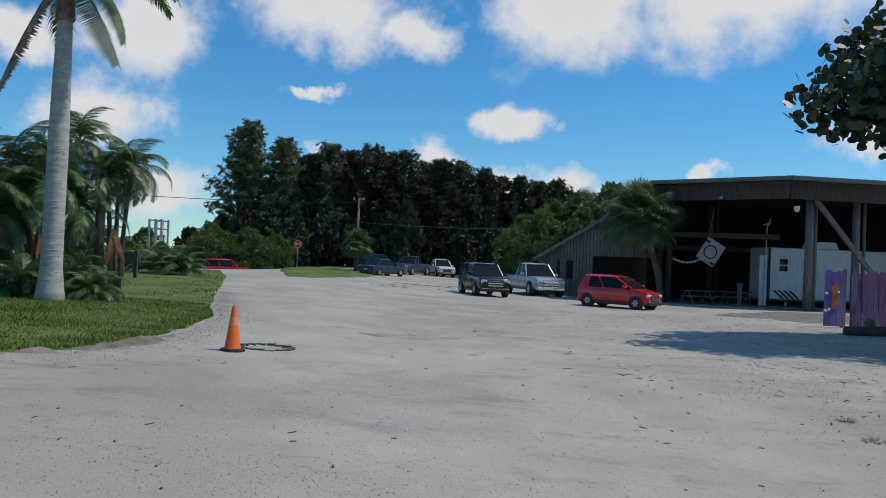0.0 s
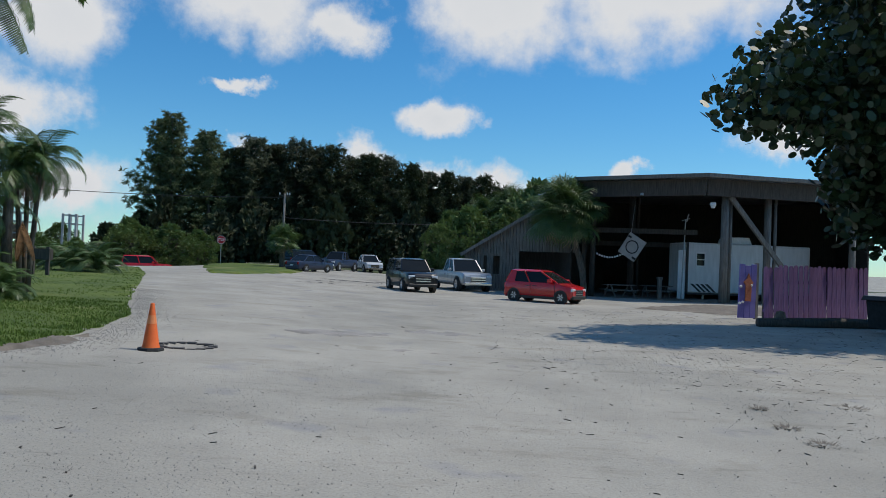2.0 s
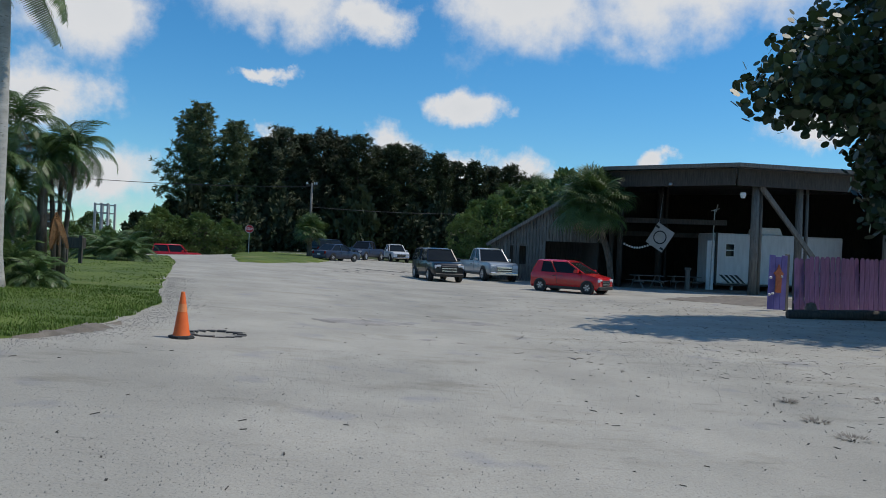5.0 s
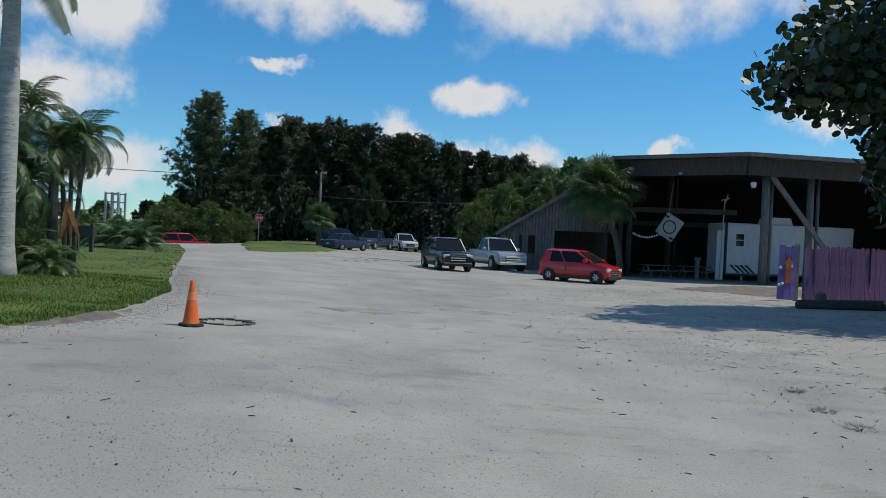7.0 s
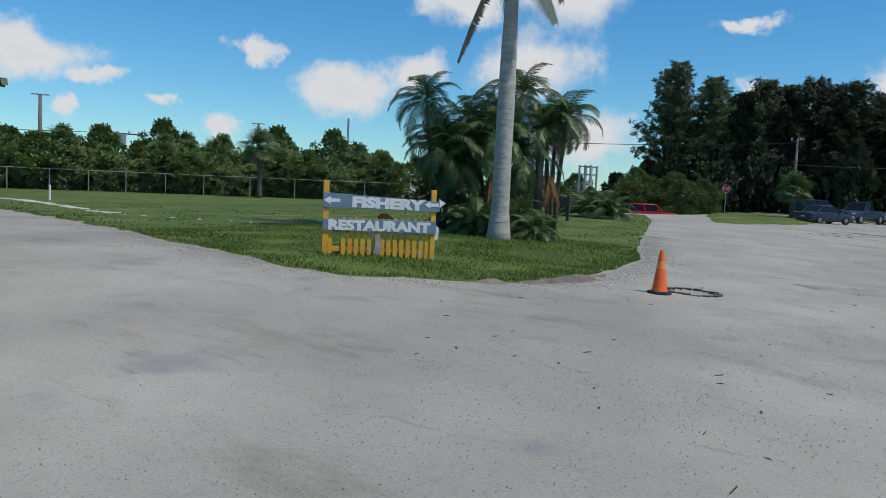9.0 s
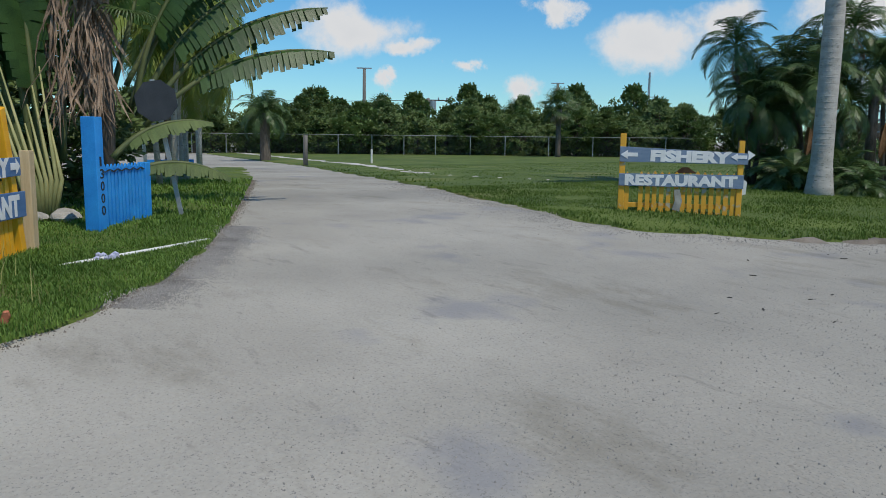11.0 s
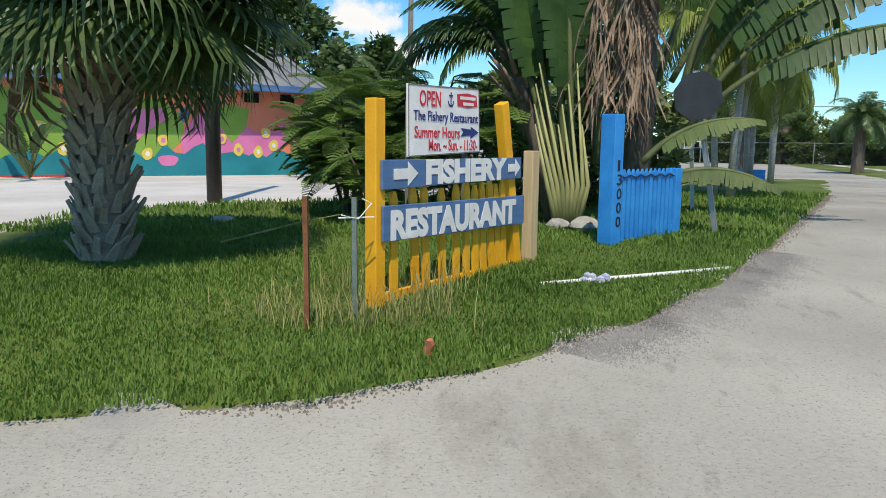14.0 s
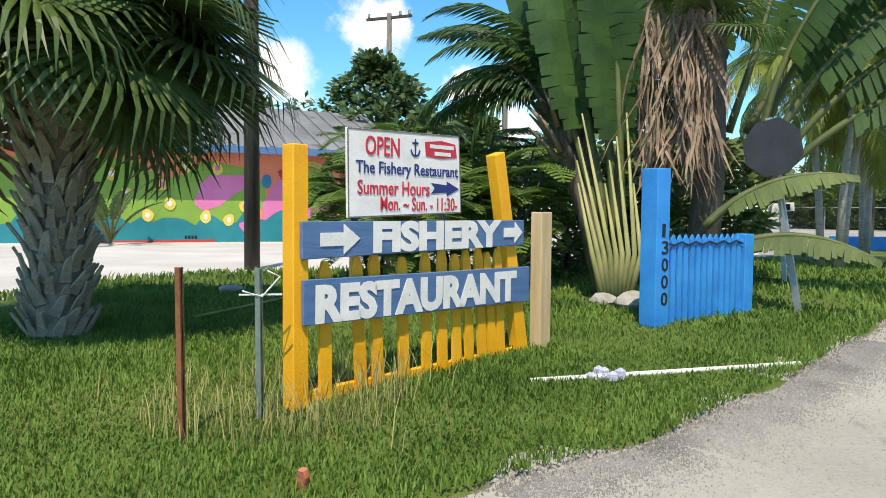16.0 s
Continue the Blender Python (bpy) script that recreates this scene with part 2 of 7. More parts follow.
BLADE_OLIVE = surface("olive_grass_blade", (0.06, 0.115, 0.014), (0.135, 0.20, 0.035), 0.5, 0.75, 0.0, per_piece=0.4, translucent=0.3, fine=3)
STRAW = surface("straw", (0.20, 0.22, 0.06), (0.40, 0.36, 0.14), 3, 0.8, 0.0, per_piece=0.3)
DIRT = surface("dirt", (0.12, 0.105, 0.085), (0.24, 0.21, 0.175), 2.5, 0.95, 0.4, fine=40)
TAR = surface("asphalt_break", (0.05, 0.05, 0.05), (0.13, 0.12, 0.11), 5, 0.95, 0.4)
CONCRETE = surface("concrete", (0.36, 0.35, 0.33), (0.50, 0.48, 0.45), 2.0, 0.9, 0.2, fine=50)
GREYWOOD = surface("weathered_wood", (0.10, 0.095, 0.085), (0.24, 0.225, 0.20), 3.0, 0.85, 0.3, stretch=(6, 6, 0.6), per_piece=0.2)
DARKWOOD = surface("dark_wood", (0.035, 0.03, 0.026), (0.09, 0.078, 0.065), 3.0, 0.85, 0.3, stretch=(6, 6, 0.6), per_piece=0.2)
NEWWOOD = surface("bare_pine", (0.50, 0.36, 0.19), (0.64, 0.49, 0.29), 3.0, 0.7, 0.15, stretch=(8, 8, 0.7))
YELLOW = surface("yellow_paint", (0.78, 0.35, 0.010), (0.90, 0.46, 0.018), 3.0, 0.55, 0.15, spots=(0.50, 0.26, 0.05), spot_scale=9, spot_at=0.66, per_piece=0.12)
YELLOW_OLD = surface("worn_yellow_paint", (0.62, 0.30, 0.02), (0.80, 0.42, 0.04), 3.0, 0.65, 0.2, spots=(0.45, 0.40, 0.30), spot_scale=7, spot_at=0.58, per_piece=0.2)
SIGNBLUE = surface("faded_blue_paint", (0.055, 0.135, 0.30), (0.10, 0.20, 0.38), 2.5, 0.6, 0.15, stretch=(1, 1, 6))
SIGNBLUE_OLD = surface("greyed_blue_paint", (0.12, 0.19, 0.29), (0.22, 0.29, 0.39), 2.5, 0.7, 0.2, stretch=(1, 1, 6))
WHITEPAINT = surface("white_paint", (0.70, 0.70, 0.68), (0.85, 0.85, 0.83), 6, 0.6, 0.1)
BLUE = surface("bright_blue_paint", (0.012, 0.20, 0.60), (0.03, 0.32, 0.78), 3.0, 0.5, 0.12, per_piece=0.12)
BLACKPAINT = gloss("black_paint", (0.012, 0.012, 0.014), 0.5)
REDPAINT = gloss("red_lettering", (0.62, 0.03, 0.06), 0.5)
NAVY = gloss("navy_lettering", (0.02, 0.035, 0.20), 0.5)
ORANGE = surface("orange_rubber", (0.75, 0.12, 0.015), (0.88, 0.17, 0.03), 5, 0.55, 0.08, spots=(0.5, 0.12, 0.05), spot_scale=14, spot_at=0.66)
CONEBAND = surface("dirty_band", (0.80, 0.22, 0.06), (0.92, 0.32, 0.12), 8, 0.5, 0.05)
RUBBER = surface("black_rubber", (0.012, 0.012, 0.012), (0.03, 0.03, 0.03), 8, 0.8, 0.1)
GALV = surface("galvanised_steel", (0.33, 0.34, 0.34), (0.50, 0.51, 0.51), 6, 0.45, 0.08, metal=0.7)
RUST = surface("rusty_steel", (0.16, 0.06, 0.025), (0.28, 0.12, 0.05), 9, 0.85, 0.25)
# bare metal darkened to hold the tree shade on the sign's back
SIGNBACK = surface("shade_dark_metal", (0.035, 0.038, 0.042), (0.07, 0.074, 0.08), 3, 0.5, 0.05, metal=0.4)
STOPRED = gloss("stop_red", (0.60, 0.02, 0.03), 0.45)
ROYAL = surface("royal_palm_bark", (0.32, 0.31, 0.28), (0.50, 0.48, 0.44), 3, 0.85, 0.25, spots=(0.16, 0.16, 0.13), spot_scale=12, spot_at=0.6, stretch=(1, 1, 3))
BARK = surface("bark", (0.07, 0.055, 0.04), (0.17, 0.14, 0.11), 5, 0.9, 0.4, stretch=(3, 3, 0.8))
BOOT = surface("palm_boot", (0.20, 0.165, 0.125), (0.44, 0.39, 0.32), 5, 0.85, 0.3, per_piece=0.25)
FAN = surface("fan_palm_leaf", (0.045, 0.09, 0.022), (0.12, 0.18, 0.05), 3, 0.45, 0.0, per_piece=0.25, translucent=0.25)
FEATHER = surface("feather_palm_leaf", (0.05, 0.10, 0.03), (0.12, 0.19, 0.06), 3, 0.45, 0.0, per_piece=0.25, translucent=0.25)
LIME = surface("light_palm_leaf", (0.14, 0.21, 0.035), (0.30, 0.35, 0.07), 3, 0.5, 0.0, per_piece=0.2, translucent=0.35)
YOUNG = surface("young_leaf", (0.07, 0.12, 0.03), (0.17, 0.23, 0.06), 2, 0.6, 0.1, per_piece=0.2, translucent=0.3)
BANANA = surface("paddle_leaf", (0.025, 0.065, 0.016), (0.075, 0.15, 0.035), 2, 0.42, 0.1, per_piece=0.25, translucent=0.3)
PETIOLE = surface("pale_stalk", (0.20, 0.22, 0.08), (0.42, 0.40, 0.17), 2, 0.55, 0.1, stretch=(4, 4, 1))
STALK = surface("green_stalk", (0.06, 0.085, 0.025), (0.14, 0.16, 0.055), 2, 0.6, 0.1, stretch=(4, 4, 1))
DEADLEAF = surface("dead_leaf", (0.13, 0.085, 0.055), (0.40, 0.29, 0.20), 4, 0.85, 0.1, per_piece=0.3, translucent=0.15)
RUSTLEAF = surface("orange_dead_leaf", (0.16, 0.075, 0.03), (0.36, 0.19, 0.08), 4, 0.85, 0.1, per_piece=0.3, translucent=0.2)
# needle colours carry the light: shade in PINE, sunshine in PINE_LIT
PINE = surface("shaded_needles", (0.026, 0.036, 0.014), (0.065, 0.082, 0.032), 1.0, 0.7, 0.0, per_piece=0.4, translucent=0.15, fine=3)
PINE_LIT = surface("sunlit_needles", (0.065, 0.095, 0.032), (0.15, 0.19, 0.075), 1.0, 0.7, 0.0, per_piece=0.4, translucent=0.2, fine=3)
LEAF = surface("broad_leaf", (0.035, 0.075, 0.02), (0.09, 0.15, 0.04), 1.0, 0.5, 0.0, per_piece=0.4, translucent=0.2, fine=3)
HEDGE = surface("bush_leaf", (0.07, 0.12, 0.03), (0.17, 0.24, 0.07), 0.6, 0.6, 0.0, per_piece=0.4, translucent=0.2, fine=3)
FERN = surface("fine_leaf", (0.08, 0.16, 0.03), (0.20, 0.31, 0.065), 2.0, 0.55, 0.0, per_piece=0.3, translucent=0.35)
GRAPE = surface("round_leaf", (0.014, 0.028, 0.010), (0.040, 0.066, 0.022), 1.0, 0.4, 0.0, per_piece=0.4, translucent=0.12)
PURPLE = surface("purple_paint", (0.17, 0.08, 0.19), (0.29, 0.145, 0.31), 2.5, 0.7, 0.2, stretch=(4, 4, 0.7), per_piece=0.2)
VIOLET = surface("violet_blue_paint", (0.12, 0.11, 0.38), (0.21, 0.19, 0.50), 2.5, 0.7, 0.2, per_piece=0.1)
TRAILER = surface("white_trailer_skin", (0.62, 0.63, 0.63), (0.78, 0.79, 0.79), 1.5, 0.45, 0.04, spots=(0.42, 0.42, 0.40), spot_scale=2.0, spot_at=0.68, stretch=(3, 3, 0.6))
ROOFGREY = surface("weathered_grey_roofing", (0.13, 0.135, 0.14), (0.24, 0.245, 0.25), 1.2, 0.75, 0.2, spots=(0.09, 0.09, 0.09), spot_scale=2.5, spot_at=0.6)
ROOFTIN = surface("grey_roof_metal", (0.28, 0.29, 0.30), (0.42, 0.43, 0.44), 1.5, 0.5, 0.1, metal=0.3, stretch=(1, 1, 1))
GLASS_DARK = gloss("tinted_glass", (0.015, 0.018, 0.02), 0.06)
GLASS_DARK.node_tree.nodes["Principled BSDF"].inputs["Specular IOR Level"].default_value = 0.22
CHROME = gloss("chrome", (0.7, 0.7, 0.7), 0.15, 1.0)
LAMPGLASS = gloss("headlamp_glass", (0.75, 0.76, 0.78), 0.12)
TAILGLASS = gloss("tail_lamp_glass", (0.35, 0.01, 0.01), 0.15)
RIM = gloss("alloy_rim", (0.62, 0.62, 0.63), 0.35, 0.5)
BLACKTRIM = gloss("black_trim", (0.02, 0.02, 0.02), 0.5)
STONE = surface("limestone", (0.24, 0.23, 0.20), (0.44, 0.42, 0.37), 6, 0.9, 0.4)
PVC = surface("white_pipe", (0.66, 0.66, 0.62), (0.80, 0.80, 0.77), 8, 0.5, 0.05)
BRICKRED = surface("brick_chip", (0.42, 0.13, 0.06), (0.58, 0.22, 0.12), 12, 0.85, 0.3)
RAG = surface("faded_rag", (0.30, 0.33, 0.50), (0.52, 0.52, 0.62), 15, 0.9, 0.3)
CORAL = surface("coral_paint", (0.72, 0.20, 0.11), (0.82, 0.28, 0.16), 1.5, 0.7, 0.1)
MGREEN = surface("leaf_green_paint", (0.17, 0.33, 0.045), (0.25, 0.42, 0.07), 1.5, 0.7, 0.1)
MPINK = surface("pink_paint", (0.62, 0.15, 0.36), (0.74, 0.23, 0.46), 1.5, 0.7, 0.1)
MTEAL = surface("teal_paint", (0.0, 0.17, 0.22), (0.01, 0.25, 0.30), 1.5, 0.7, 0.1)
MYELLOW = gloss("flower_yellow", (0.78, 0.62, 0.12), 0.7)
MRED = gloss("mural_red", (0.55, 0.05, 0.04), 0.7)
CRYSTALBLUE = gloss("mural_blue", (0.03, 0.20, 0.42), 0.7)

# ---- geometry helpers ----


def gz(x, y):
    """Height of the ground: the yard falls gently away from the drive."""
    if x >= 0:
        z = -0.15 * math.tanh(x / 3.3)
    else:
        z = -0.045 * x / math.sqrt(1 + (x / 14) ** 4)
    k = max(0.0, min(1.0, (-x - 14) / 5)) * max(0.0, min(1.0, (y - 54) / 14))
    return z - 1.1 * k * k * (3 - 2 * k)


class Build:
    """Collects vertices and faces of one mesh."""

    def __init__(self):
        self.v, self.f = [], []

    def face(self, *pts):
        n = len(self.v)
        self.v += [tuple(p) for p in pts]
        self.f.append(tuple(range(n, n + len(pts))))

    def box(self, lo, hi, m=None):
        xs, ys, zs = zip(lo, hi)
        c = [Vector((xs[i], ys[j], zs[k])) for i in (0, 1) for j in (0, 1) for k in (0, 1)]
        if m is not None:
            c = [m @ p for p in c]
        n = len(self.v)
        self.v += [tuple(p) for p in c]
        self.f += [tuple(n + i for i in q) for q in ((0, 1, 3, 2), (4, 6, 7, 5), (0, 4, 5, 1), (2, 3, 7, 6), (0, 2, 6, 4), (1, 5, 7, 3))]

    def beam(self, a, b, w, d=None, up=(0, 0, 1)):
        """A square bar from a to b."""
        a, b = Vector(a), Vector(b)
        way = b - a
        side = way.cross(Vector(up))
        if side.length < 1e-6:
            side = way.cross(Vector((1, 0, 0)))
        side.normalize()
        top = side.cross(way).normalized()
        d = d or w
        ring = [side * w / 2 + top * d / 2, side * -w / 2 + top * d / 2, side * -w / 2 - top * d / 2, side * w / 2 - top * d / 2]
        n = len(self.v)
        self.v += [tuple(p + r) for p in (a, b) for r in ring]
        self.f += [(n, n + 1, n + 2, n + 3), (n + 7, n + 6, n + 5, n + 4)] + [(n + i, n + 4 + i, n + 4 + (i + 1) % 4, n + (i + 1) % 4) for i in range(4)]

    def tube(self, pts, radii, sides=8, cap=True):
        """A round limb along pts."""
        pts = [Vector(p) for p in pts]
        n0 = len(self.v)
        for i, p in enumerate(pts):
            way = (pts[min(i + 1, len(pts) - 1)] - pts[max(i - 1, 0)]).normalized()
            side = way.cross(Vector((0.03, 1, 0.02))).normalized()
            if side.length < 0.5:
                side = Vector((1, 0, 0))
            other = way.cross(side)
            for k in range(sides):
                a = 2 * math.pi * k / sides
                self.v.append(tuple(p + (side * math.cos(a) + other * math.sin(a)) * radii[i]))
        for i in range(len(pts) - 1):
            for k in range(sides):
                a, b = n0 + i * sides + k, n0 + i * sides + (k + 1) % sides
                self.f.append((a, b, b + sides, a + sides))
        if cap:
            self.f.append(tuple(n0 + k for k in reversed(range(sides))))
            self.f.append(tuple(n0 + (len(pts) - 1) * sides + k for k in range(sides)))

    def lathe(self, profile, sides=20, centre=(0, 0, 0)):
        c = Vector(centre)
        n0 = len(self.v)
        for r, z in profile:
            for k in range(sides):
                a = 2 * math.pi * k / sides
                self.v.append((c.x + r * math.cos(a), c.y + r * math.sin(a), c.z + z))
        for i in range(len(profile) - 1):
            for k in range(sides):
                a, b = n0 + i * sides + k, n0 + i * sides + (k + 1) % sides
                self.f.append((a, b, b + sides, a + sides))

    def prism(self, outline, depth, m=None):
        """An outline (x, z) given thickness along y, then moved by m."""
        m = m or Matrix()
        n = len(self.v)
        k = len(outline)
        self.v += [tuple(m @ Vector((x, -depth, z))) for x, z in outline] + [tuple(m @ Vector((x, 0, z))) for x, z in outline]
        self.f += [tuple(range(n, n + k)), tuple(n + k + i for i in reversed(range(k)))]
        self.f += [(n + i, n + k + i, n + k + (i + 1) % k, n + (i + 1) % k) for i in range(k)]

    def mesh(self, name, material, smooth=False, bevel=0.0):
        me = bpy.data.meshes.new(name)
        me.from_pydata(self.v, [], self.f)
        if bevel:
            bm = bmesh.new()
            bm.from_mesh(me)
            bmesh.ops.remove_doubles(bm, verts=bm.verts, dist=1e-5)
            bmesh.ops.recalc_face_normals(bm, faces=bm.faces)
            bmesh.ops.bevel(bm, geom=[e for e in bm.edges if e.calc_face_angle(0) > 0.5], offset=bevel, segments=1, affect="EDGES", clamp_overlap=True)
            bm.to_mesh(me)
            bm.free()
        me.materials.append(material)
        if smooth:
            me.polygons.foreach_set("use_smooth", [True] * len(me.polygons))
        me.update()
        return me


def thing(name, label, category, group="", at=None, kind=""):
    ob = new(name)
    ob.empty_display_size = 0.2
    if at is not None:
        ob.matrix_world = at
    return tagged(ob, label, category, group, kind)


def part(name, built, material, parent, label="", smooth=False, bevel=0.0):
    me = built if isinstance(built, bpy.types.Mesh) else built.mesh(name, material, smooth, bevel)
    ob = new(name, me)
    ob.parent = parent
    if label:
        tagged(ob, label)
    return ob


def solid(name, built, material, label, category="", kind="", smooth=False, bevel=0.0):
    return tagged(new(name, built.mesh(name, material, smooth, bevel)), label, category, "", kind)


def lettering(name, text, material, parent, place, width, height, bold=0.0, depth=0.006, label="", split=False):
    """Letters as a mesh, fitted to width by height; place: pose of the lower left corner, letters run along x and stand along z."""
    cu = bpy.data.curves.new(name, "FONT")
    cu.body, cu.size, cu.extrude, cu.offset, cu.resolution_u = text, 1.0, 0.02, bold, 3
    tmp = new(name, cu)
    bpy.context.view_layer.update()
    me = bpy.data.meshes.new_from_object(tmp.evaluated_get(bpy.context.evaluated_depsgraph_get()))
    bpy.data.objects.remove(tmp)
    co = np.empty(len(me.vertices) * 3)
    me.vertices.foreach_get("co", co)
    co = co.reshape(-1, 3)
    lo, hi = co.min(0), co.max(0)
    x = (co[:, 0] - lo[0]) / (hi[0] - lo[0]) * width
    z = (co[:, 1] - lo[1]) / (hi[1] - lo[1]) * height
    y = -(co[:, 2] - lo[2]) / (hi[2] - lo[2]) * depth
    me.vertices.foreach_set("co", np.stack([x, y, z], 1).ravel())
    me.materials.clear()
    me.materials.append(material)
    me.update()
    if split:
        spans = []
        for poly in me.polygons:
            xs = [x[i] for i in poly.vertices]
            spans.append((min(xs), max(xs), poly.index))
        spans.sort()
        groups, end = [], -1
        for a, c, i in spans:
            if a > end + 1e-4:
                groups.append([])
            groups[-1].append(i)
            end = max(end, c)
        for g in groups:
            q, seen = Build(), {}
            for i in g:
                for k in me.polygons[i].vertices:
                    if k not in seen:
                        seen[k] = len(q.v)
                        q.v.append(tuple(me.vertices[k].co))
                q.f.append(tuple(seen[k] for k in me.polygons[i].vertices))
            o = part("letter", q, material, parent)
            o.matrix_basis = place
        bpy.data.meshes.remove(me)
        return None
    ob = new(name, me)
    ob.parent = parent
    ob.matrix_basis = place
    if label:
        tagged(ob, label)
    return ob


def upright(a, b, z=0.0):
    """Pose with x from a towards b (in plan), z up, y into the back: a board seen from its -y side."""
    return pose(a[0], a[1], z, 0, 0, math.degrees(math.atan2(b[1] - a[1], b[0] - a[0])))


# ---- ground ----
def axis(steps):
    out = []
    for a, b, d in steps:
        n = max(1, round((b - a) / d))
        out += [a + (b - a) * i / n for i in range(n)]
    return out + [steps[-1][1]]


def sheet(name, xs, ys, material, height):
    me = bpy.data.meshes.new(name)
    v = [(x, y, height(x, y)) for y in ys for x in xs]
    w = len(xs)
    f = [(j * w + i, j * w + i + 1, (j + 1) * w + i + 1, (j + 1) * w + i) for j in range(len(ys) - 1) for i in range(w - 1)]
    me.from_pydata(v, [], f)
    me.materials.append(material)
    me.polygons.foreach_set("use_smooth", [True] * len(f))
    return new(name, me)


HOLE = (-2.86, 12.75)


def ground_z(x, y):
    z = gz(x, y)
    d = math.hypot((x - HOLE[0]) / 0.42, (y - HOLE[1]) / 0.42)
    if d < 1:
        z -= 0.07 * (1 - d * d)
    return z + 0.012 * noise.noise(Vector((x * 0.5, y * 0.5, 0.3))) * (1 if abs(x) < 30 and y < 60 else 0)


tagged(sheet("ground", axis([(-2500, -300, 400), (-300, -60, 20), (-60, -14, 1.5), (-14, -4, 0.4), (-4, -1.8, 0.12), (-1.8, 12, 0.5), (12, 40, 2), (40, 300, 20), (300, 2500, 400)]),
             axis([(-2500, -300, 400), (-300, -40, 20), (-40, -8, 2), (-8, 11.8, 0.4), (11.8, 13.6, 0.12), (13.6, 25, 0.5), (25, 100, 1.5), (100, 300, 20), (300, 2500, 400)]),
             SHELL, ground_z), "pale crushed-shell road and yard, patched and stained", "ground", "", "structure")


def inside(poly, x, y):
    hit = False
    for (x0, y0), (x1, y1) in zip(poly, poly[1:] + poly[:1]):
        if (y0 > y) != (y1 > y) and x < (x1 - x0) * (y - y0) / (y1 - y0) + x0:
            hit = not hit
    return hit


def ragged(poly, step=0.35, wave=0.10):
    out = []
    for (x0, y0), (x1, y1) in zip(poly, poly[1:] + poly[:1]):
        n = max(1, min(90, int(math.hypot(x1 - x0, y1 - y0) / step)))
        for i in range(n):
            x, y = x0 + (x1 - x0) * i / n, y0 + (y1 - y0) * i / n
            k = noise.noise_vector(Vector((x * 1.3, y * 1.3, 4)))
            out.append((x + k.x * wave, y + k.y * wave))
    return out


def patch(name, poly, material, lift, label, category="lawn", cell=1.2, wave=0.1, step=0.35, kind="structure"):
    """A flat area that follows the ground: outline filled, cut by a grid and laid on the ground."""
    bm = bmesh.new()
    vs = [bm.verts.new((x, y, 0)) for x, y in ragged(poly, step, wave)]
    bm.faces.new(vs)
    bmesh.ops.triangulate(bm, faces=bm.faces[:])
    xs, ys = [v.co.x for v in bm.verts], [v.co.y for v in bm.verts]
    for k, lo, hi in ((0, min(xs), max(xs)), (1, min(ys), max(ys))):
        n = max(1, min(60, int((hi - lo) / cell)))
        for i in range(1, n):
            co, no = [0, 0, 0], [0, 0, 0]
            co[k], no[k] = lo + (hi - lo) * i / n, 1
            bmesh.ops.bisect_plane(bm, geom=bm.verts[:] + bm.edges[:] + bm.faces[:], plane_co=co, plane_no=no)
    edge = {v for e in bm.edges if e.is_boundary for v in e.verts}
    for v in bm.verts:
        v.co.z = ground_z(v.co.x, v.co.y) + (-0.02 if v in edge else lift)
    bmesh.ops.recalc_face_normals(bm, faces=bm.faces)
    me = bpy.data.meshes.new(name)
    bm.to_mesh(me)
    bm.free()
    me.materials.append(material)
    me.polygons.foreach_set("use_smooth", [True] * len(me.polygons))
    return tagged(new(name, me), label, category, "", kind)


LAWN_A = [(-60, 22), (-31, 15.8), (-16.8, 11.2), (-12, 9.6), (-9.8, 9.05), (-8.1, 8.6), (-7.0, 8.65), (-5.7, 10.0), (-5.06, 10.9), (-4.7, 12.2), (-4.75, 14.6), (-5.06, 17.3),
          (-5.8, 19.4), (-7.7, 26.6), (-11.0, 39.4), (-14.6, 50.5), (-26, 52), (-48, 70), (-75, 48)]
LAWN_B = [(-4.6, -9), (-4.75, -3), (-4.84, -1.3), (-5.1, -0.7), (-5.18, 0), (-5.43, 0.34), (-5.72, 0.77), (-6.19, 1.22), (-6.98, 1.95), (-8.5, 2.93), (-9.93, 3.69),
          (-13.4, 5.4), (-22, 9.4), (-31, 13), (-31, 8), (-23, 5.5), (-19, 2), (-15.5, -1), (-14.2, -3.0), (-13.4, -4.2), (-11.6, -4.9), (-10.4, -5.1), (-8.6, -6.6), (-7.5, -9)]
LAWN_C = [(-12.6, 60), (-9.3, 46), (-7.8, 47.4), (-5.6, 57), (-5.2, 72), (-6.5, 79), (-15.5, 82), (-14.5, 72)]
patch("lawn_roadside", LAWN_A, LAWN, 0.05, "mown green verge beside the shell road")
patch("lawn_corner", LAWN_B, LAWN, 0.04, "rough green grass around the entrance signs")
patch("lawn_island", LAWN_C, LAWN, 0.10, "low grass island below the stop sign")
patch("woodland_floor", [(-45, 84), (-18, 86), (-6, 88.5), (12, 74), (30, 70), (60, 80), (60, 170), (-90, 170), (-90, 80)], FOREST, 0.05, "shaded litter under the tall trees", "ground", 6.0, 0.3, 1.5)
patch("gravel_yard", [(-13.1, -3.6), (-14.2, -3.1), (-15.5, -1.1), (-19, 1.9), (-23, 5.4), (-34, 6), (-34, -14), (-9, -16), (-8.0, -9), (-8.7, -6.7), (-10.4, -5.2), (-11.6, -4.8)], GRAVEL, 0.02,
      "bright white gravel yard before the painted building", "ground")
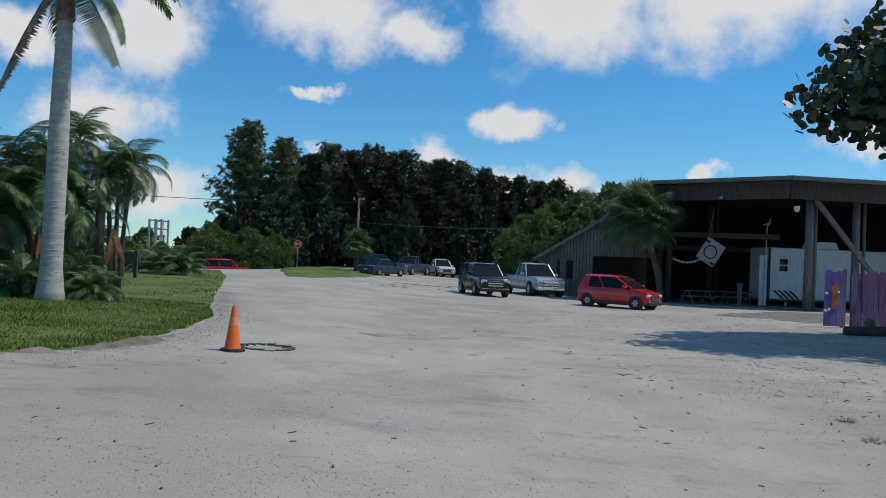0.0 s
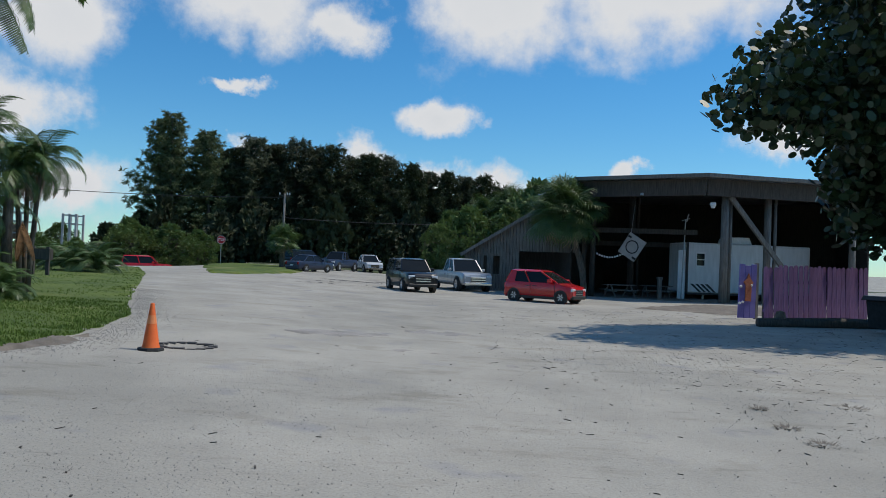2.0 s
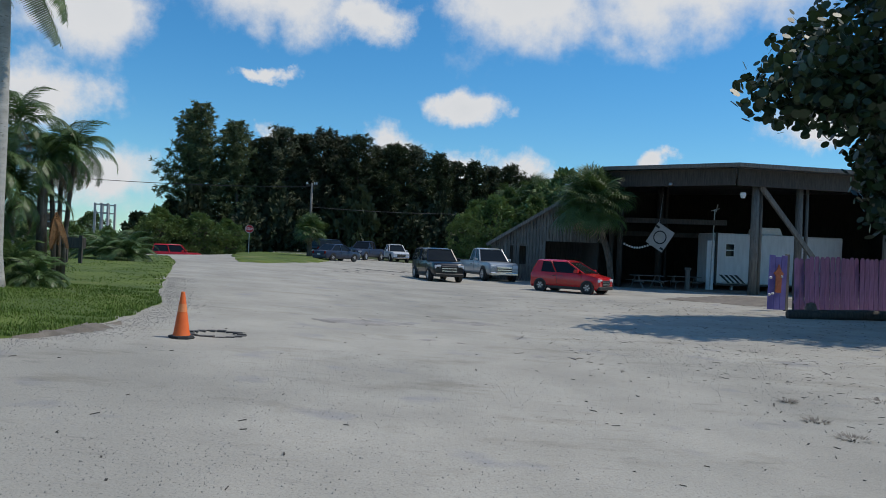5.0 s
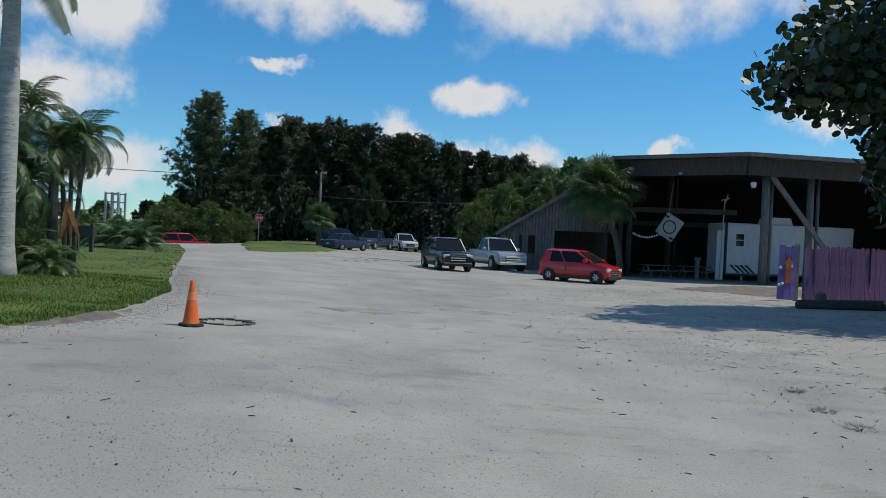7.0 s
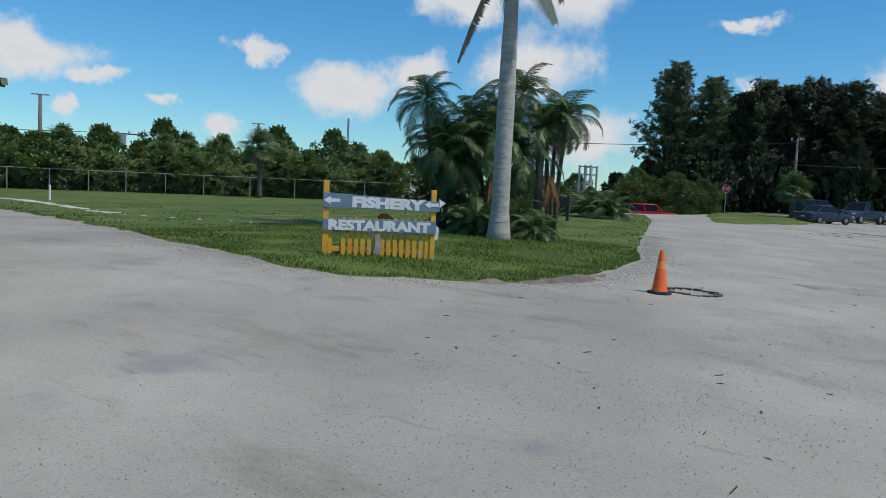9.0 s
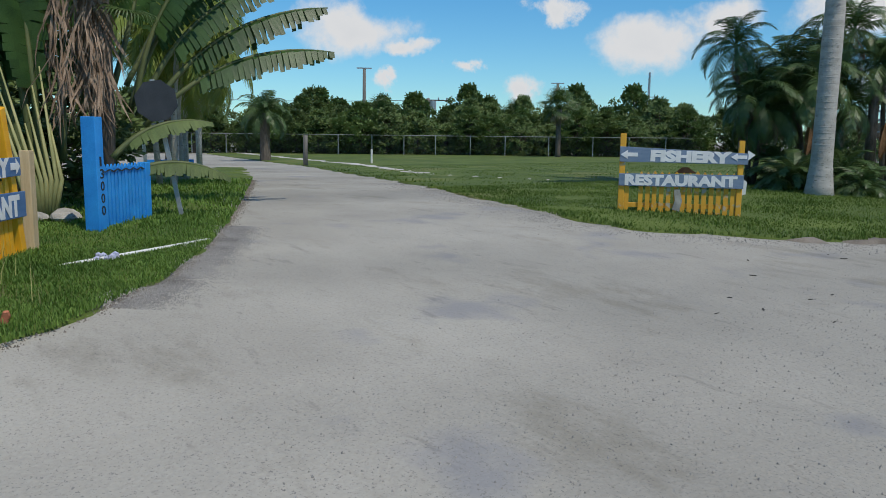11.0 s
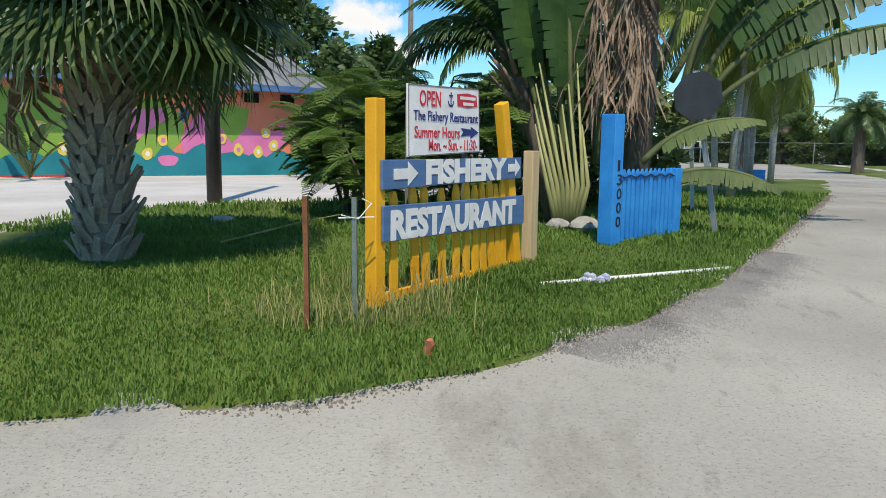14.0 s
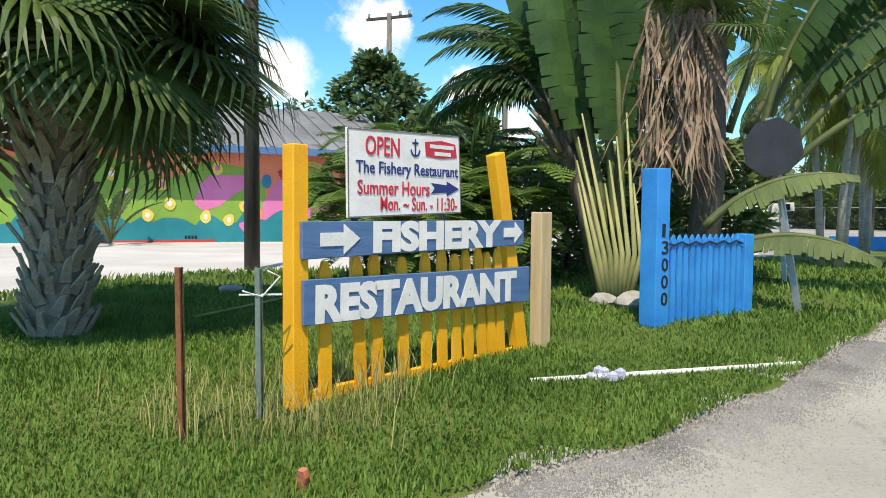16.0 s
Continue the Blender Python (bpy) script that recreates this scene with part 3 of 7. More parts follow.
patch("dirt_edge", [(-5.9, 9.7), (-5.1, 10.4), (-4.3, 12.2), (-4.45, 13.6), (-4.9, 12.6), (-5.2, 11.2)], DIRT, 0.065, "bare worn earth along the grass edge", "dirt", 0.5, 0.12)
patch("sand_track", [(-60, 24.5), (-31, 18.2), (-20, 14.2), (-15, 14.9), (-15, 15.3), (-20, 14.8), (-31, 19), (-60, 25.5)], GRAVEL, 0.075, "thin sandy track worn across the grass", "path", 1.0, 0.15)
patch("dry_weeds", [(11.5, 33.2), (14.5, 30.6), (18, 30.8), (20, 37.5), (17.5, 39)], DIRT, 0.03, "leaf litter and weeds before the shed", "ground", 0.8, 0.3)
patch("concrete_slab", [(-4.7, -3.5), (-4.72, -1.35), (-4.95, -1.05), (-4.3, -1.15), (-4.1, -3.5)], CONCRETE, 0.012, "worn concrete apron at the verge", "slab", 0.5, 0.02)
GREYGRAVEL = surface("grey_gravel", (0.19, 0.18, 0.165), (0.36, 0.34, 0.31), 1.6, 0.95, 0.6, fine=45, speck=(0.42, 0.40, 0.37), speck_scale=55, speck_at=0.58)
EDGEGRAVEL = surface("dark_edge_gravel", (0.17, 0.165, 0.16), (0.36, 0.345, 0.32), 2.2, 0.95, 0.6, fine=60, speck=(0.42, 0.40, 0.37), speck_scale=75, speck_at=0.57)
patch("shed_floor", [(12.3, 45.2), (18.2, 41.0), (28.2, 42.4), (32.5, 52), (22, 59.5), (12.6, 56.8)], DIRT, 0.03, "dark trodden earth under the shed roof", "floor", 1.5, 0.1)
# broken surface in the yard
CRACKS = ((-0.6, 16.6, 1.2, 0.7, 20), (1.7, 18.2, 0.9, 0.6, 5), (0.9, 14.2, 0.8, 0.25, 10), (2.8, 13.2, 0.9, 0.35, 0), (4.6, 25.5, 1.2, 0.4, 10), (-1.8, 24.0, 0.7, 0.25, 0))
for cx, cy, a, b, turn in CRACKS:
    c, s = math.cos(radians(turn)), math.sin(radians(turn))
    ring = [(cx + a * math.cos(t) * c - b * math.sin(t) * s, cy + a * math.cos(t) * s + b * math.sin(t) * c) for t in np.linspace(0, 6.0, 14)]
    patch("worn_patch", ring, GREYGRAVEL, 0.022, "worn grey patch in the shell surface", "patch", 0.5, 0.22, 0.3)
for i, (cx, cy, a) in enumerate(((1.0, 45.5, 1.8), (-1.0, 50.5, 2.4), (-3.0, 43.5, 1.6), (2.2, 52, 2.2), (-2.4, 47, 1.2))):
    ring = [(cx + a * math.cos(t), cy + 0.22 * a * math.sin(t) + 0.5 * a * math.cos(t) * (-1) ** i * 0.4) for t in np.linspace(0, 6.0, 12)]
    patch("broken_asphalt", ring, TAR, 0.03, "crumbled dark edge of old asphalt", "asphalt", 0.6, 0.35, 0.4)

# ---- open shed ----
SH = -0.15
shed = thing("open_shed", "large weathered timber shed with an open dark front", "shed")
roof_plan = [(11.9, 44.6), (17.9, 39.7), (28.5, 41.0), (33, 52), (22, 60), (12.4, 57)]
b = Build()
n = len(roof_plan)
for z0, z1, grow in ((6.85, 7.02, 0.0),):
    lo = [(x, y, z0 + SH) for x, y in roof_plan]
    hi = [(x, y, z1 + SH) for x, y in roof_plan]
    b.face(*hi)
    b.face(*reversed(lo))
    for i in range(n):
        b.face(lo[i], lo[(i + 1) % n], hi[(i + 1) % n], hi[i])
part("roof", b, ROOFTIN, shed, "grey metal roof sheet")
for i in range(3):
    a, c = Vector((*roof_plan[(i - 1) % n], 0)), Vector((*roof_plan[i], 0))
    if i == 0:
        continue
    b = Build()
    b.beam(a + Vector((0, 0, 6.90 + SH)) - Vector((0, 0.06, 0)), c + Vector((0, 0, 6.90 + SH)) - Vector((0, 0.06, 0)), 0.06, 0.2)
    part("roof_trim", b, GREYWOOD, shed, "pale grey roof edge board")
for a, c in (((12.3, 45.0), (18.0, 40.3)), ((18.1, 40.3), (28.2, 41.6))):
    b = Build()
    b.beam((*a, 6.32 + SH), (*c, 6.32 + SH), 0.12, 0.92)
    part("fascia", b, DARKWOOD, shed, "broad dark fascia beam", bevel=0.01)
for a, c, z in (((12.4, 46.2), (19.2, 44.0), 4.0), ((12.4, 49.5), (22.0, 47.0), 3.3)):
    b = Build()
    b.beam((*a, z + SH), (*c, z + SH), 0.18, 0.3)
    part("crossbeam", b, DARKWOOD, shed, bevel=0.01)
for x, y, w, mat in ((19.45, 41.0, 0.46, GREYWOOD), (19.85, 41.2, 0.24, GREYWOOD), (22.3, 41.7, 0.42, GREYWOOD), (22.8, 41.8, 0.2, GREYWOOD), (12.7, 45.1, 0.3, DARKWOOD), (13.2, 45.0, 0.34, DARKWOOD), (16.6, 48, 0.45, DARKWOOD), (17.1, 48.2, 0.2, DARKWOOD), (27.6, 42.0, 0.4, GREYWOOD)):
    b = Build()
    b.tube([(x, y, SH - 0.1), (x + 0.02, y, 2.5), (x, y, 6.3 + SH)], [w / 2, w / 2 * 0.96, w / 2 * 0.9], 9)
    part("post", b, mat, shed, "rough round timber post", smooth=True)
b = Build()
b.beam((19.6, 40.7, 5.75), (23.0, 41.3, 2.0), 0.16, 0.26)
part("brace", b, GREYWOOD, shed, "diagonal timber brace", bevel=0.01)
# back walls in dark wood, so the interior's shade is in their colour
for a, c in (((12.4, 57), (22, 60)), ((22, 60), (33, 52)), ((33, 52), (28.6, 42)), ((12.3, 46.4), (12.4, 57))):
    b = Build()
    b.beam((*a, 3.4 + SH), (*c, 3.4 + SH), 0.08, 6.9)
    part("back_wall", b, DARKWOOD, shed, "plank wall with the deep shade put into its dark colour")
b = Build()
b.lathe([(0.0, 0.0), (0.14, 0.0), (0.16, -0.12), (0.1, -0.3), (0.0, -0.3)], 12, (18.5, 40.45, 5.35))
part("floodlight", b, WHITEPAINT, shed, "small white floodlight under the eave")
b = Build()
b.lathe([(0.0, 0.0), (0.1, -0.02), (0.12, -0.14), (0.0, -0.2)], 10, (15.2, 42.4, 5.9))
part("floodlight", b, GALV, shed)

# lean-to wing
wing = thing("lean_to", "grey board lean-to with a sloping roof", "shed")
W0, W1 = Vector((6.1, 49.4, SH)), Vector((12.6, 46.4, SH))
wu = (W1 - W0).normalized()
k = 34
for i in range(k):
    p = W0.lerp(W1, (i + 0.5) / k)
    t = (i + 0.5) / k
    top = 2.45 + min(t / 0.62, 1.0) * 2.7
    low = 0.0 if t < 0.5 else 2.55
    if (9 <= i <= 10 or 6 <= i <= 6) and t < 0.5:
        for lo, hi in ((0, 1.0), (2.3, top)):
            b = Build()
            b.beam(p + Vector((0, 0, lo)), p + Vector((0, 0, hi)), 0.185, 0.03, up=wu.cross(Vector((0, 0, 1))))
            part("board", b, GREYWOOD, wing)
        continue
    b = Build()
    b.beam(p + Vector((0, 0, low)), p + Vector((0, 0, top + 0.06 * rng.random())), 0.185, 0.03, up=wu.cross(Vector((0, 0, 1))))
    part("board", b, GREYWOOD, wing)
b = Build()
for z in (1.0, 2.25):
    b.beam(W0 + Vector((0, 0.05, z)), W0.lerp(W1, 0.5) + Vector((0, 0.05, z)), 0.06, 0.09)
part("rail", b, GREYWOOD, wing)
b = Build()
back = Vector((3.2, 7.0, 0))
e0, e1 = W0 + Vector((-0.35, -0.3, 2.28)), W0.lerp(W1, 0.64) + Vector((0, -0.3, 5.25))
for off in (0.0,):
    b.face(e0, e1, e1 + back, e0 + back)
    b.face(*(q + Vector((0, 0, -0.1)) for q in (e0 + back, e1 + back, e1, e0)))
    b.face(e0, e0 - Vector((0, 0, 0.1)), e1 - Vector((0, 0, 0.1)), e1)
part("roof", b, ROOFTIN, wing, "thin metal lean-to roof")
b = Build()
b.beam(e0 + Vector((0, -0.03, -0.1)), e1 + Vector((0, -0.03, -0.1)), 0.05, 0.2)
part("verge_board", b, GREYWOOD, wing, "pale bargeboard along the roof slope")
# dark sheet behind the boards, its colour stands in for the shade inside
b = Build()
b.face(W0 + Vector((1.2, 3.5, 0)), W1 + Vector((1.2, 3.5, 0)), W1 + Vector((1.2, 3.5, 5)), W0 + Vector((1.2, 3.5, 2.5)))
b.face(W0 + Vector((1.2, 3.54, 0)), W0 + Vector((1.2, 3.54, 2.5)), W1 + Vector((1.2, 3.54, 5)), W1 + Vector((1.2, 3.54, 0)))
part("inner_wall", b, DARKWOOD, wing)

# things in the shed
trailer = thing("enclosed_trailer", "white enclosed trailer parked under the shed roof", "trailer")
b = Build()
b.box((0, 0, 0.42), (8.2, 2.4, 3.45))
tr = pose(19.05, 45.0, SH, 0, 0, 4)
body = part("body", b, TRAILER, trailer, bevel=0.06)
body.matrix_basis = tr
for name, lo, hi, mat, lab in (("window", (0.55, -0.025, 1.98), (1.22, 0.0, 2.88), WHITEPAINT, "white framed window"), ("pane", (0.64, -0.035, 2.46), (1.13, -0.026, 2.79), GLASS_DARK, ""), ("pane", (0.64, -0.035, 2.07), (1.13, -0.026, 2.40), GLASS_DARK, ""),
                               ("corner_trim", (-0.04, -0.03, 0.4), (0.10, 0.03, 3.47), BLACKTRIM, ""), ("corner_trim", (2.55, -0.03, 0.4), (2.62, 0.0, 3.44), GALV, ""), ("skirt", (0.1, 0.1, 0.3), (8.1, 2.3, 0.42), BLACKTRIM, "dark chassis"), ("hatch", (2.15, -0.02, 0.6), (2.4, 0.0, 0.85), BLACKTRIM, ""), ("panel", (5.0, -0.025, 0.5), (5.7, 0.0, 1.7), WHITEPAINT, "")):
    b = Build()
    b.box(lo, hi)
    part(name, b, mat, trailer, lab, bevel=0.008).matrix_basis = tr
b = Build()
b.prism([(2.7, 3.45), (2.8, 3.78), (3.05, 3.9), (4.3, 3.9), (4.5, 3.45)], 1.0)
part("roof_unit", b, WHITEPAINT, trailer, "white rooftop air conditioner", bevel=0.04).matrix_basis = tr @ pose(0, 1.4, 0)
for i in range(4):
    b = Build()
    b.prism([(0.25 + 0.32 * i, 0.95), (0.45 + 0.32 * i, 0.95), (1.0 + 0.32 * i, 0.46), (0.85 + 0.32 * i, 0.46)], 0.004, pose(0, -0.001, 0))
    part("stripe", b, BLACKPAINT, trailer, "slanting dark stripe").matrix_basis = tr
for x in (4.4, 5.5):
    b = Build()
    b.tube([(x, -0.02, 0.36), (x, 0.25, 0.36)], [0.36, 0.36], 20)
    part("wheel", b, RUBBER, trailer).matrix_basis = tr
for x in (1.2, 6.2):
    b = Build()
    b.box((x, 0.3, 0.0), (x + 0.12, 0.42, 0.4))
    part("stand", b, GALV, trailer).matrix_basis = tr
fold = solid("folded_door", (lambda q: (q.box((-0.1, -0.05, 0.0), (0.35, 0.05, 2.95), pose(18.6, 45.0, SH + 0.0)), q)[1])(Build()), TRAILER, "narrow white door panel leaning by the trailer", "door", bevel=0.01)
mast = thing("antenna_mast", "thin white mast with a small weather vane", "mast")
b = Build()
b.tube([(18.55, 44.5, SH), (18.68, 44.5, 4.6)], [0.045, 0.035], 8)
part("pole", b, GALV, mast)
b = Build()
b.beam((18.45, 44.5, 4.55), (18.95, 44.5, 4.7), 0.05)
b.beam((18.75, 44.5, 4.5), (18.85, 44.5, 4.95), 0.05)
part("vane", b, GALV, mast)

diamond = thing("diamond_sign", "pale square board hung on its corner, with a ring", "sign", at=pose(15.35, 44.2, 2.85, 0, 32, -38))
b = Build()
b.box((-0.58, -0.03, -0.68), (0.58, 0.03, 0.68))
part("board", b, CONCRETE, diamond, bevel=0.01)
b = Build()
ring = [(math.cos(a), math.sin(a)) for a in np.linspace(0, 2 * math.pi, 25)[:-1]]
for i in range(24):
    (x0, y0), (x1, y1) = ring[i], ring[(i + 1) % 24]
    b.face(*[(r * x, -0.036, r * y) for r, x, y in ((0.40, x0, y0), (0.40, x1, y1), (0.33, x1, y1), (0.33, x0, y0))])
part("ring_mark", b, BLACKPAINT, diamond)
for x, z in ((-0.45, 0.45), (0.45, -0.5)):
    b = Build()
    b.box((x - 0.12, -0.037, z - 0.06), (x + 0.12, -0.031, z + 0.06))
    part("mark", b, BLACKPAINT, diamond)
b = Build()
b.beam((15.3, 44.3, 3.6), (15.6, 44.6, 5.6), 0.02)
solid("hanging_wire", b, GALV, "wire that carries the square board", "wire")
b = Build()
for i in range(12):
    t = i / 11
    b.lathe([(0.0, 0.07), (0.06, 0.04), (0.06, -0.04), (0.0, -0.07)], 6, (13.4 + 1.7 * t, 44.7, 2.55 - 0.35 * math.sin(math.pi * (0.15 + 0.8 * t))))
solid("float_string", b, WHITEPAINT, "string of small white floats hung between posts", "floats")


def picnic_table(m):
    t = thing("picnic_table", "weathered grey timber picnic table with benches", "table", "tables in the shed", at=m)
    for i in range(4):
        b = Build()
        b.box((-0.95, -0.36 + 0.18 * i, 0.71), (0.95, -0.2 + 0.18 * i, 0.75))
        part("top_plank", b, GREYWOOD, t, bevel=0.006)
    for y in (-0.72, 0.58):
        b = Build()
        b.box((-0.95, y, 0.42), (0.95, y + 0.24, 0.46))
        part("bench", b, GREYWOOD, t, bevel=0.006)
    for x in (-0.65, 0.65):
        b = Build()
        b.beam((x, -0.7, 0.0), (x, -0.15, 0.71), 0.05, 0.1)
        b.beam((x, 0.7, 0.0), (x, 0.15, 0.71), 0.05, 0.1)
        b.beam((x + 0.05, -0.7, 0.38), (x + 0.05, 0.7, 0.38), 0.05, 0.1)
        part("leg_frame", b, GREYWOOD, t)
    return t


table = picnic_table(pose(14.8, 44.6, SH, 0, 0, 12))
copy_thing(table, pose(17.3, 45.3, SH, 0, 0, -6))
b = Build()
b.box((16.9, 43.9, SH), (17.12, 44.1, SH + 1.15))
b.box((16.86, 43.86, SH + 1.15), (17.16, 44.14, SH + 1.3))
solid("shed_bollard", b, GREYWOOD, "short grey post with a cap beside a table", "post", bevel=0.01)

# ---- painted fence and board by the shed ----
pf = thing("purple_fence", "leaning picket fence with faded purple paint", "fence")
f0, f1 = Vector((13.6, 25.5, SH)), Vector((18.4, 27.0, SH))
for i in range(22):
    p = f0.lerp(f1, (i + 0.5) / 22)
    lean = 0.10 * math.sin(i * 1.3) * 0.3 + 0.05
    h = 2.05 + 0.07 * rng.random() - (0.06 if i < 3 else 0)
    b = Build()
    w = 0.2
    b.prism([(-w / 2, 0.02), (w / 2, 0.02), (w / 2, h - 0.08), (w / 4, h), (-w / 4, h), (-w / 2, h - 0.08)], 0.025)
    o = part("picket", b, PURPLE, pf)
    o.matrix_basis = Matrix.Translation(p) @ pose(0, 0, 0, rng.uniform(-1, 1), -2.5 * (1 if i < 6 else 0.6), 17)
for z in (0.5, 1.5):
    b = Build()
    b.beam(f0 + Vector((0, 0.05, z)), f1 + Vector((0, 0.05, z)), 0.05, 0.1)
    part("rail", b, PURPLE, pf)
for t in (0.02, 0.5, 0.98):
    b = Build()
    p = f0.lerp(f1, t) + Vector((0, 0.14, 0))
    b.beam(p, p + Vector((0, 0, 1.9)), 0.1)
    part("post", b, DARKWOOD, pf)
tk = thing("painted_board", "violet board on a post with a carved red figure", "sign")
for i in range(3):
    b = Build()
    b.box((-0.42 + 0.28 * i, -0.02, 0.05), (-0.16 + 0.28 * i, 0.02, 2.1 - 0.06 * (i == 1)))
    part("board", b, VIOLET, tk, bevel=0.008).matrix_basis = pose(14.35, 28.2, SH, 0, 1, 15)
b = Build()
b.box((0.42, 0.0, 0), (0.56, 0.12, 2.15))
part("post", b, GREYWOOD, tk, bevel=0.008).matrix_basis = pose(14.35, 28.2, SH, 0, 0, 15)
b = Build()
b.prism([(-0.12, 0.7), (0.14, 0.68), (0.16, 1.3), (0.24, 1.4), (0.1, 1.55), (0.02, 1.75), (-0.06, 1.55), (-0.2, 1.42), (-0.1, 1.3)], 0.05)
part("figure", b, BRICKRED, tk, "faded red cut-out shape").matrix_basis = pose(14.35, 28.17, SH, 0, 0, 15)
for x, z in ((-0.36, 1.25), (0.14, 1.3), (-0.4, 0.62), (-0.25, 0.66)):
    b = Build()
    b.lathe([(0.0, 0.05), (0.05, 0.03), (0.05, -0.03), (0.0, -0.05)], 8, (x, -0.07, z))
    part("shell", b, WHITEPAINT, tk).matrix_basis = pose(14.35, 28.2, SH, 0, 0, 15)
b = Build()
b.tube([(13.0, 24.7, SH + 0.13), (16, 25.2, SH + 0.16), (20, 25.6, SH + 0.14)], [0.16, 0.18, 0.16], 10)
solid("log_kerb", b, DARKWOOD, "dark log lying along the fence foot", "log", smooth=True)
b = Build()
b.lathe([(0.0, 0.55), (0.14, 0.5), (0.2, 0.3), (0.24, 0.0)], 9, (13.9, 24.95, SH))
solid("tree_stump", b, BARK, "short rough stump at the fence", "stump")
bin_ = thing("wheeled_bin", "dark plastic wheeled bin in the shade of the tree", "bin", at=pose(16.6, 23.6, SH, 0, 0, 15))
b = Build()
b.prism([(-0.6, 0.15), (0.6, 0.15), (0.8, 1.05), (-0.75, 1.05)], 1.0)
part("tub", b, RUBBER, bin_, bevel=0.03)
b = Build()
b.prism([(-0.9, 1.055), (0.85, 1.055), (0.7, 1.17), (-0.8, 1.2)], 1.1)
part("lid", b, BLACKTRIM, bin_, bevel=0.02).matrix_basis = pose(0, 0.05, 0)
for x in (-0.5, 0.5):
    b = Build()
    b.tube([(x, -0.95, 0.12), (x, -0.85, 0.12)], [0.12, 0.12], 12)
    part("wheel", b, RUBBER, bin_)


# ---- vehicles ----
def wheel_mesh(r, w):
    t, m = Build(), Build()
    prof = [(r * 0.62, -w / 2), (r * 0.9, -w / 2), (r, -w * 0.36), (r, w * 0.36), (r * 0.9, w / 2), (r * 0.62, w / 2), (r * 0.60, 0), (r * 0.62, -w / 2)]
    t.lathe(prof, 24)
    m.lathe([(r * 0.62, -w * 0.2), (r * 0.62, w * 0.44), (r * 0.55, w * 0.44), (r * 0.52, w * 0.25), (0.0, w * 0.25)], 20)
    for k in range(6):
        a = k * math.pi / 3
        m.beam((0.02, 0, w * 0.36), (r * 0.56 * math.cos(a), r * 0.56 * math.sin(a), w * 0.40), r * 0.16, 0.03)
    m.lathe([(r * 0.14, w * 0.25), (r * 0.14, w * 0.44), (0.0, w * 0.45)], 12)
    return t.mesh("tyre", RUBBER, True), m.mesh("rim", RIM)


def loft(rows, half, closed=True):
    """Body shell: rows of (x, [(y, z), ...]) cross sections, mirrored."""
    b = Build()
    k = None
    for x, sec in rows:
        full = [(x, y, z) for y, z in sec] + [(x, -y, z) for y, z in reversed(sec)]
        k = len(full)
        b.v += full
    for i in range(len(rows) - 1):
        for j in range(k):
            a, c = i * k + j, i * k + (j + 1) % k
            b.f.append((a, c, c + k, a + k))
    b.f.append(tuple(range(k)))
    b.f.append(tuple((len(rows) - 1) * k + j for j in reversed(range(k))))
    return b


def rounded(me, angle=38):
    """Smooth shading with creases kept where panels fold."""
    me.polygons.foreach_set("use_smooth", [True] * len(me.polygons))
    me.set_sharp_from_angle(angle=radians(angle))
    return me


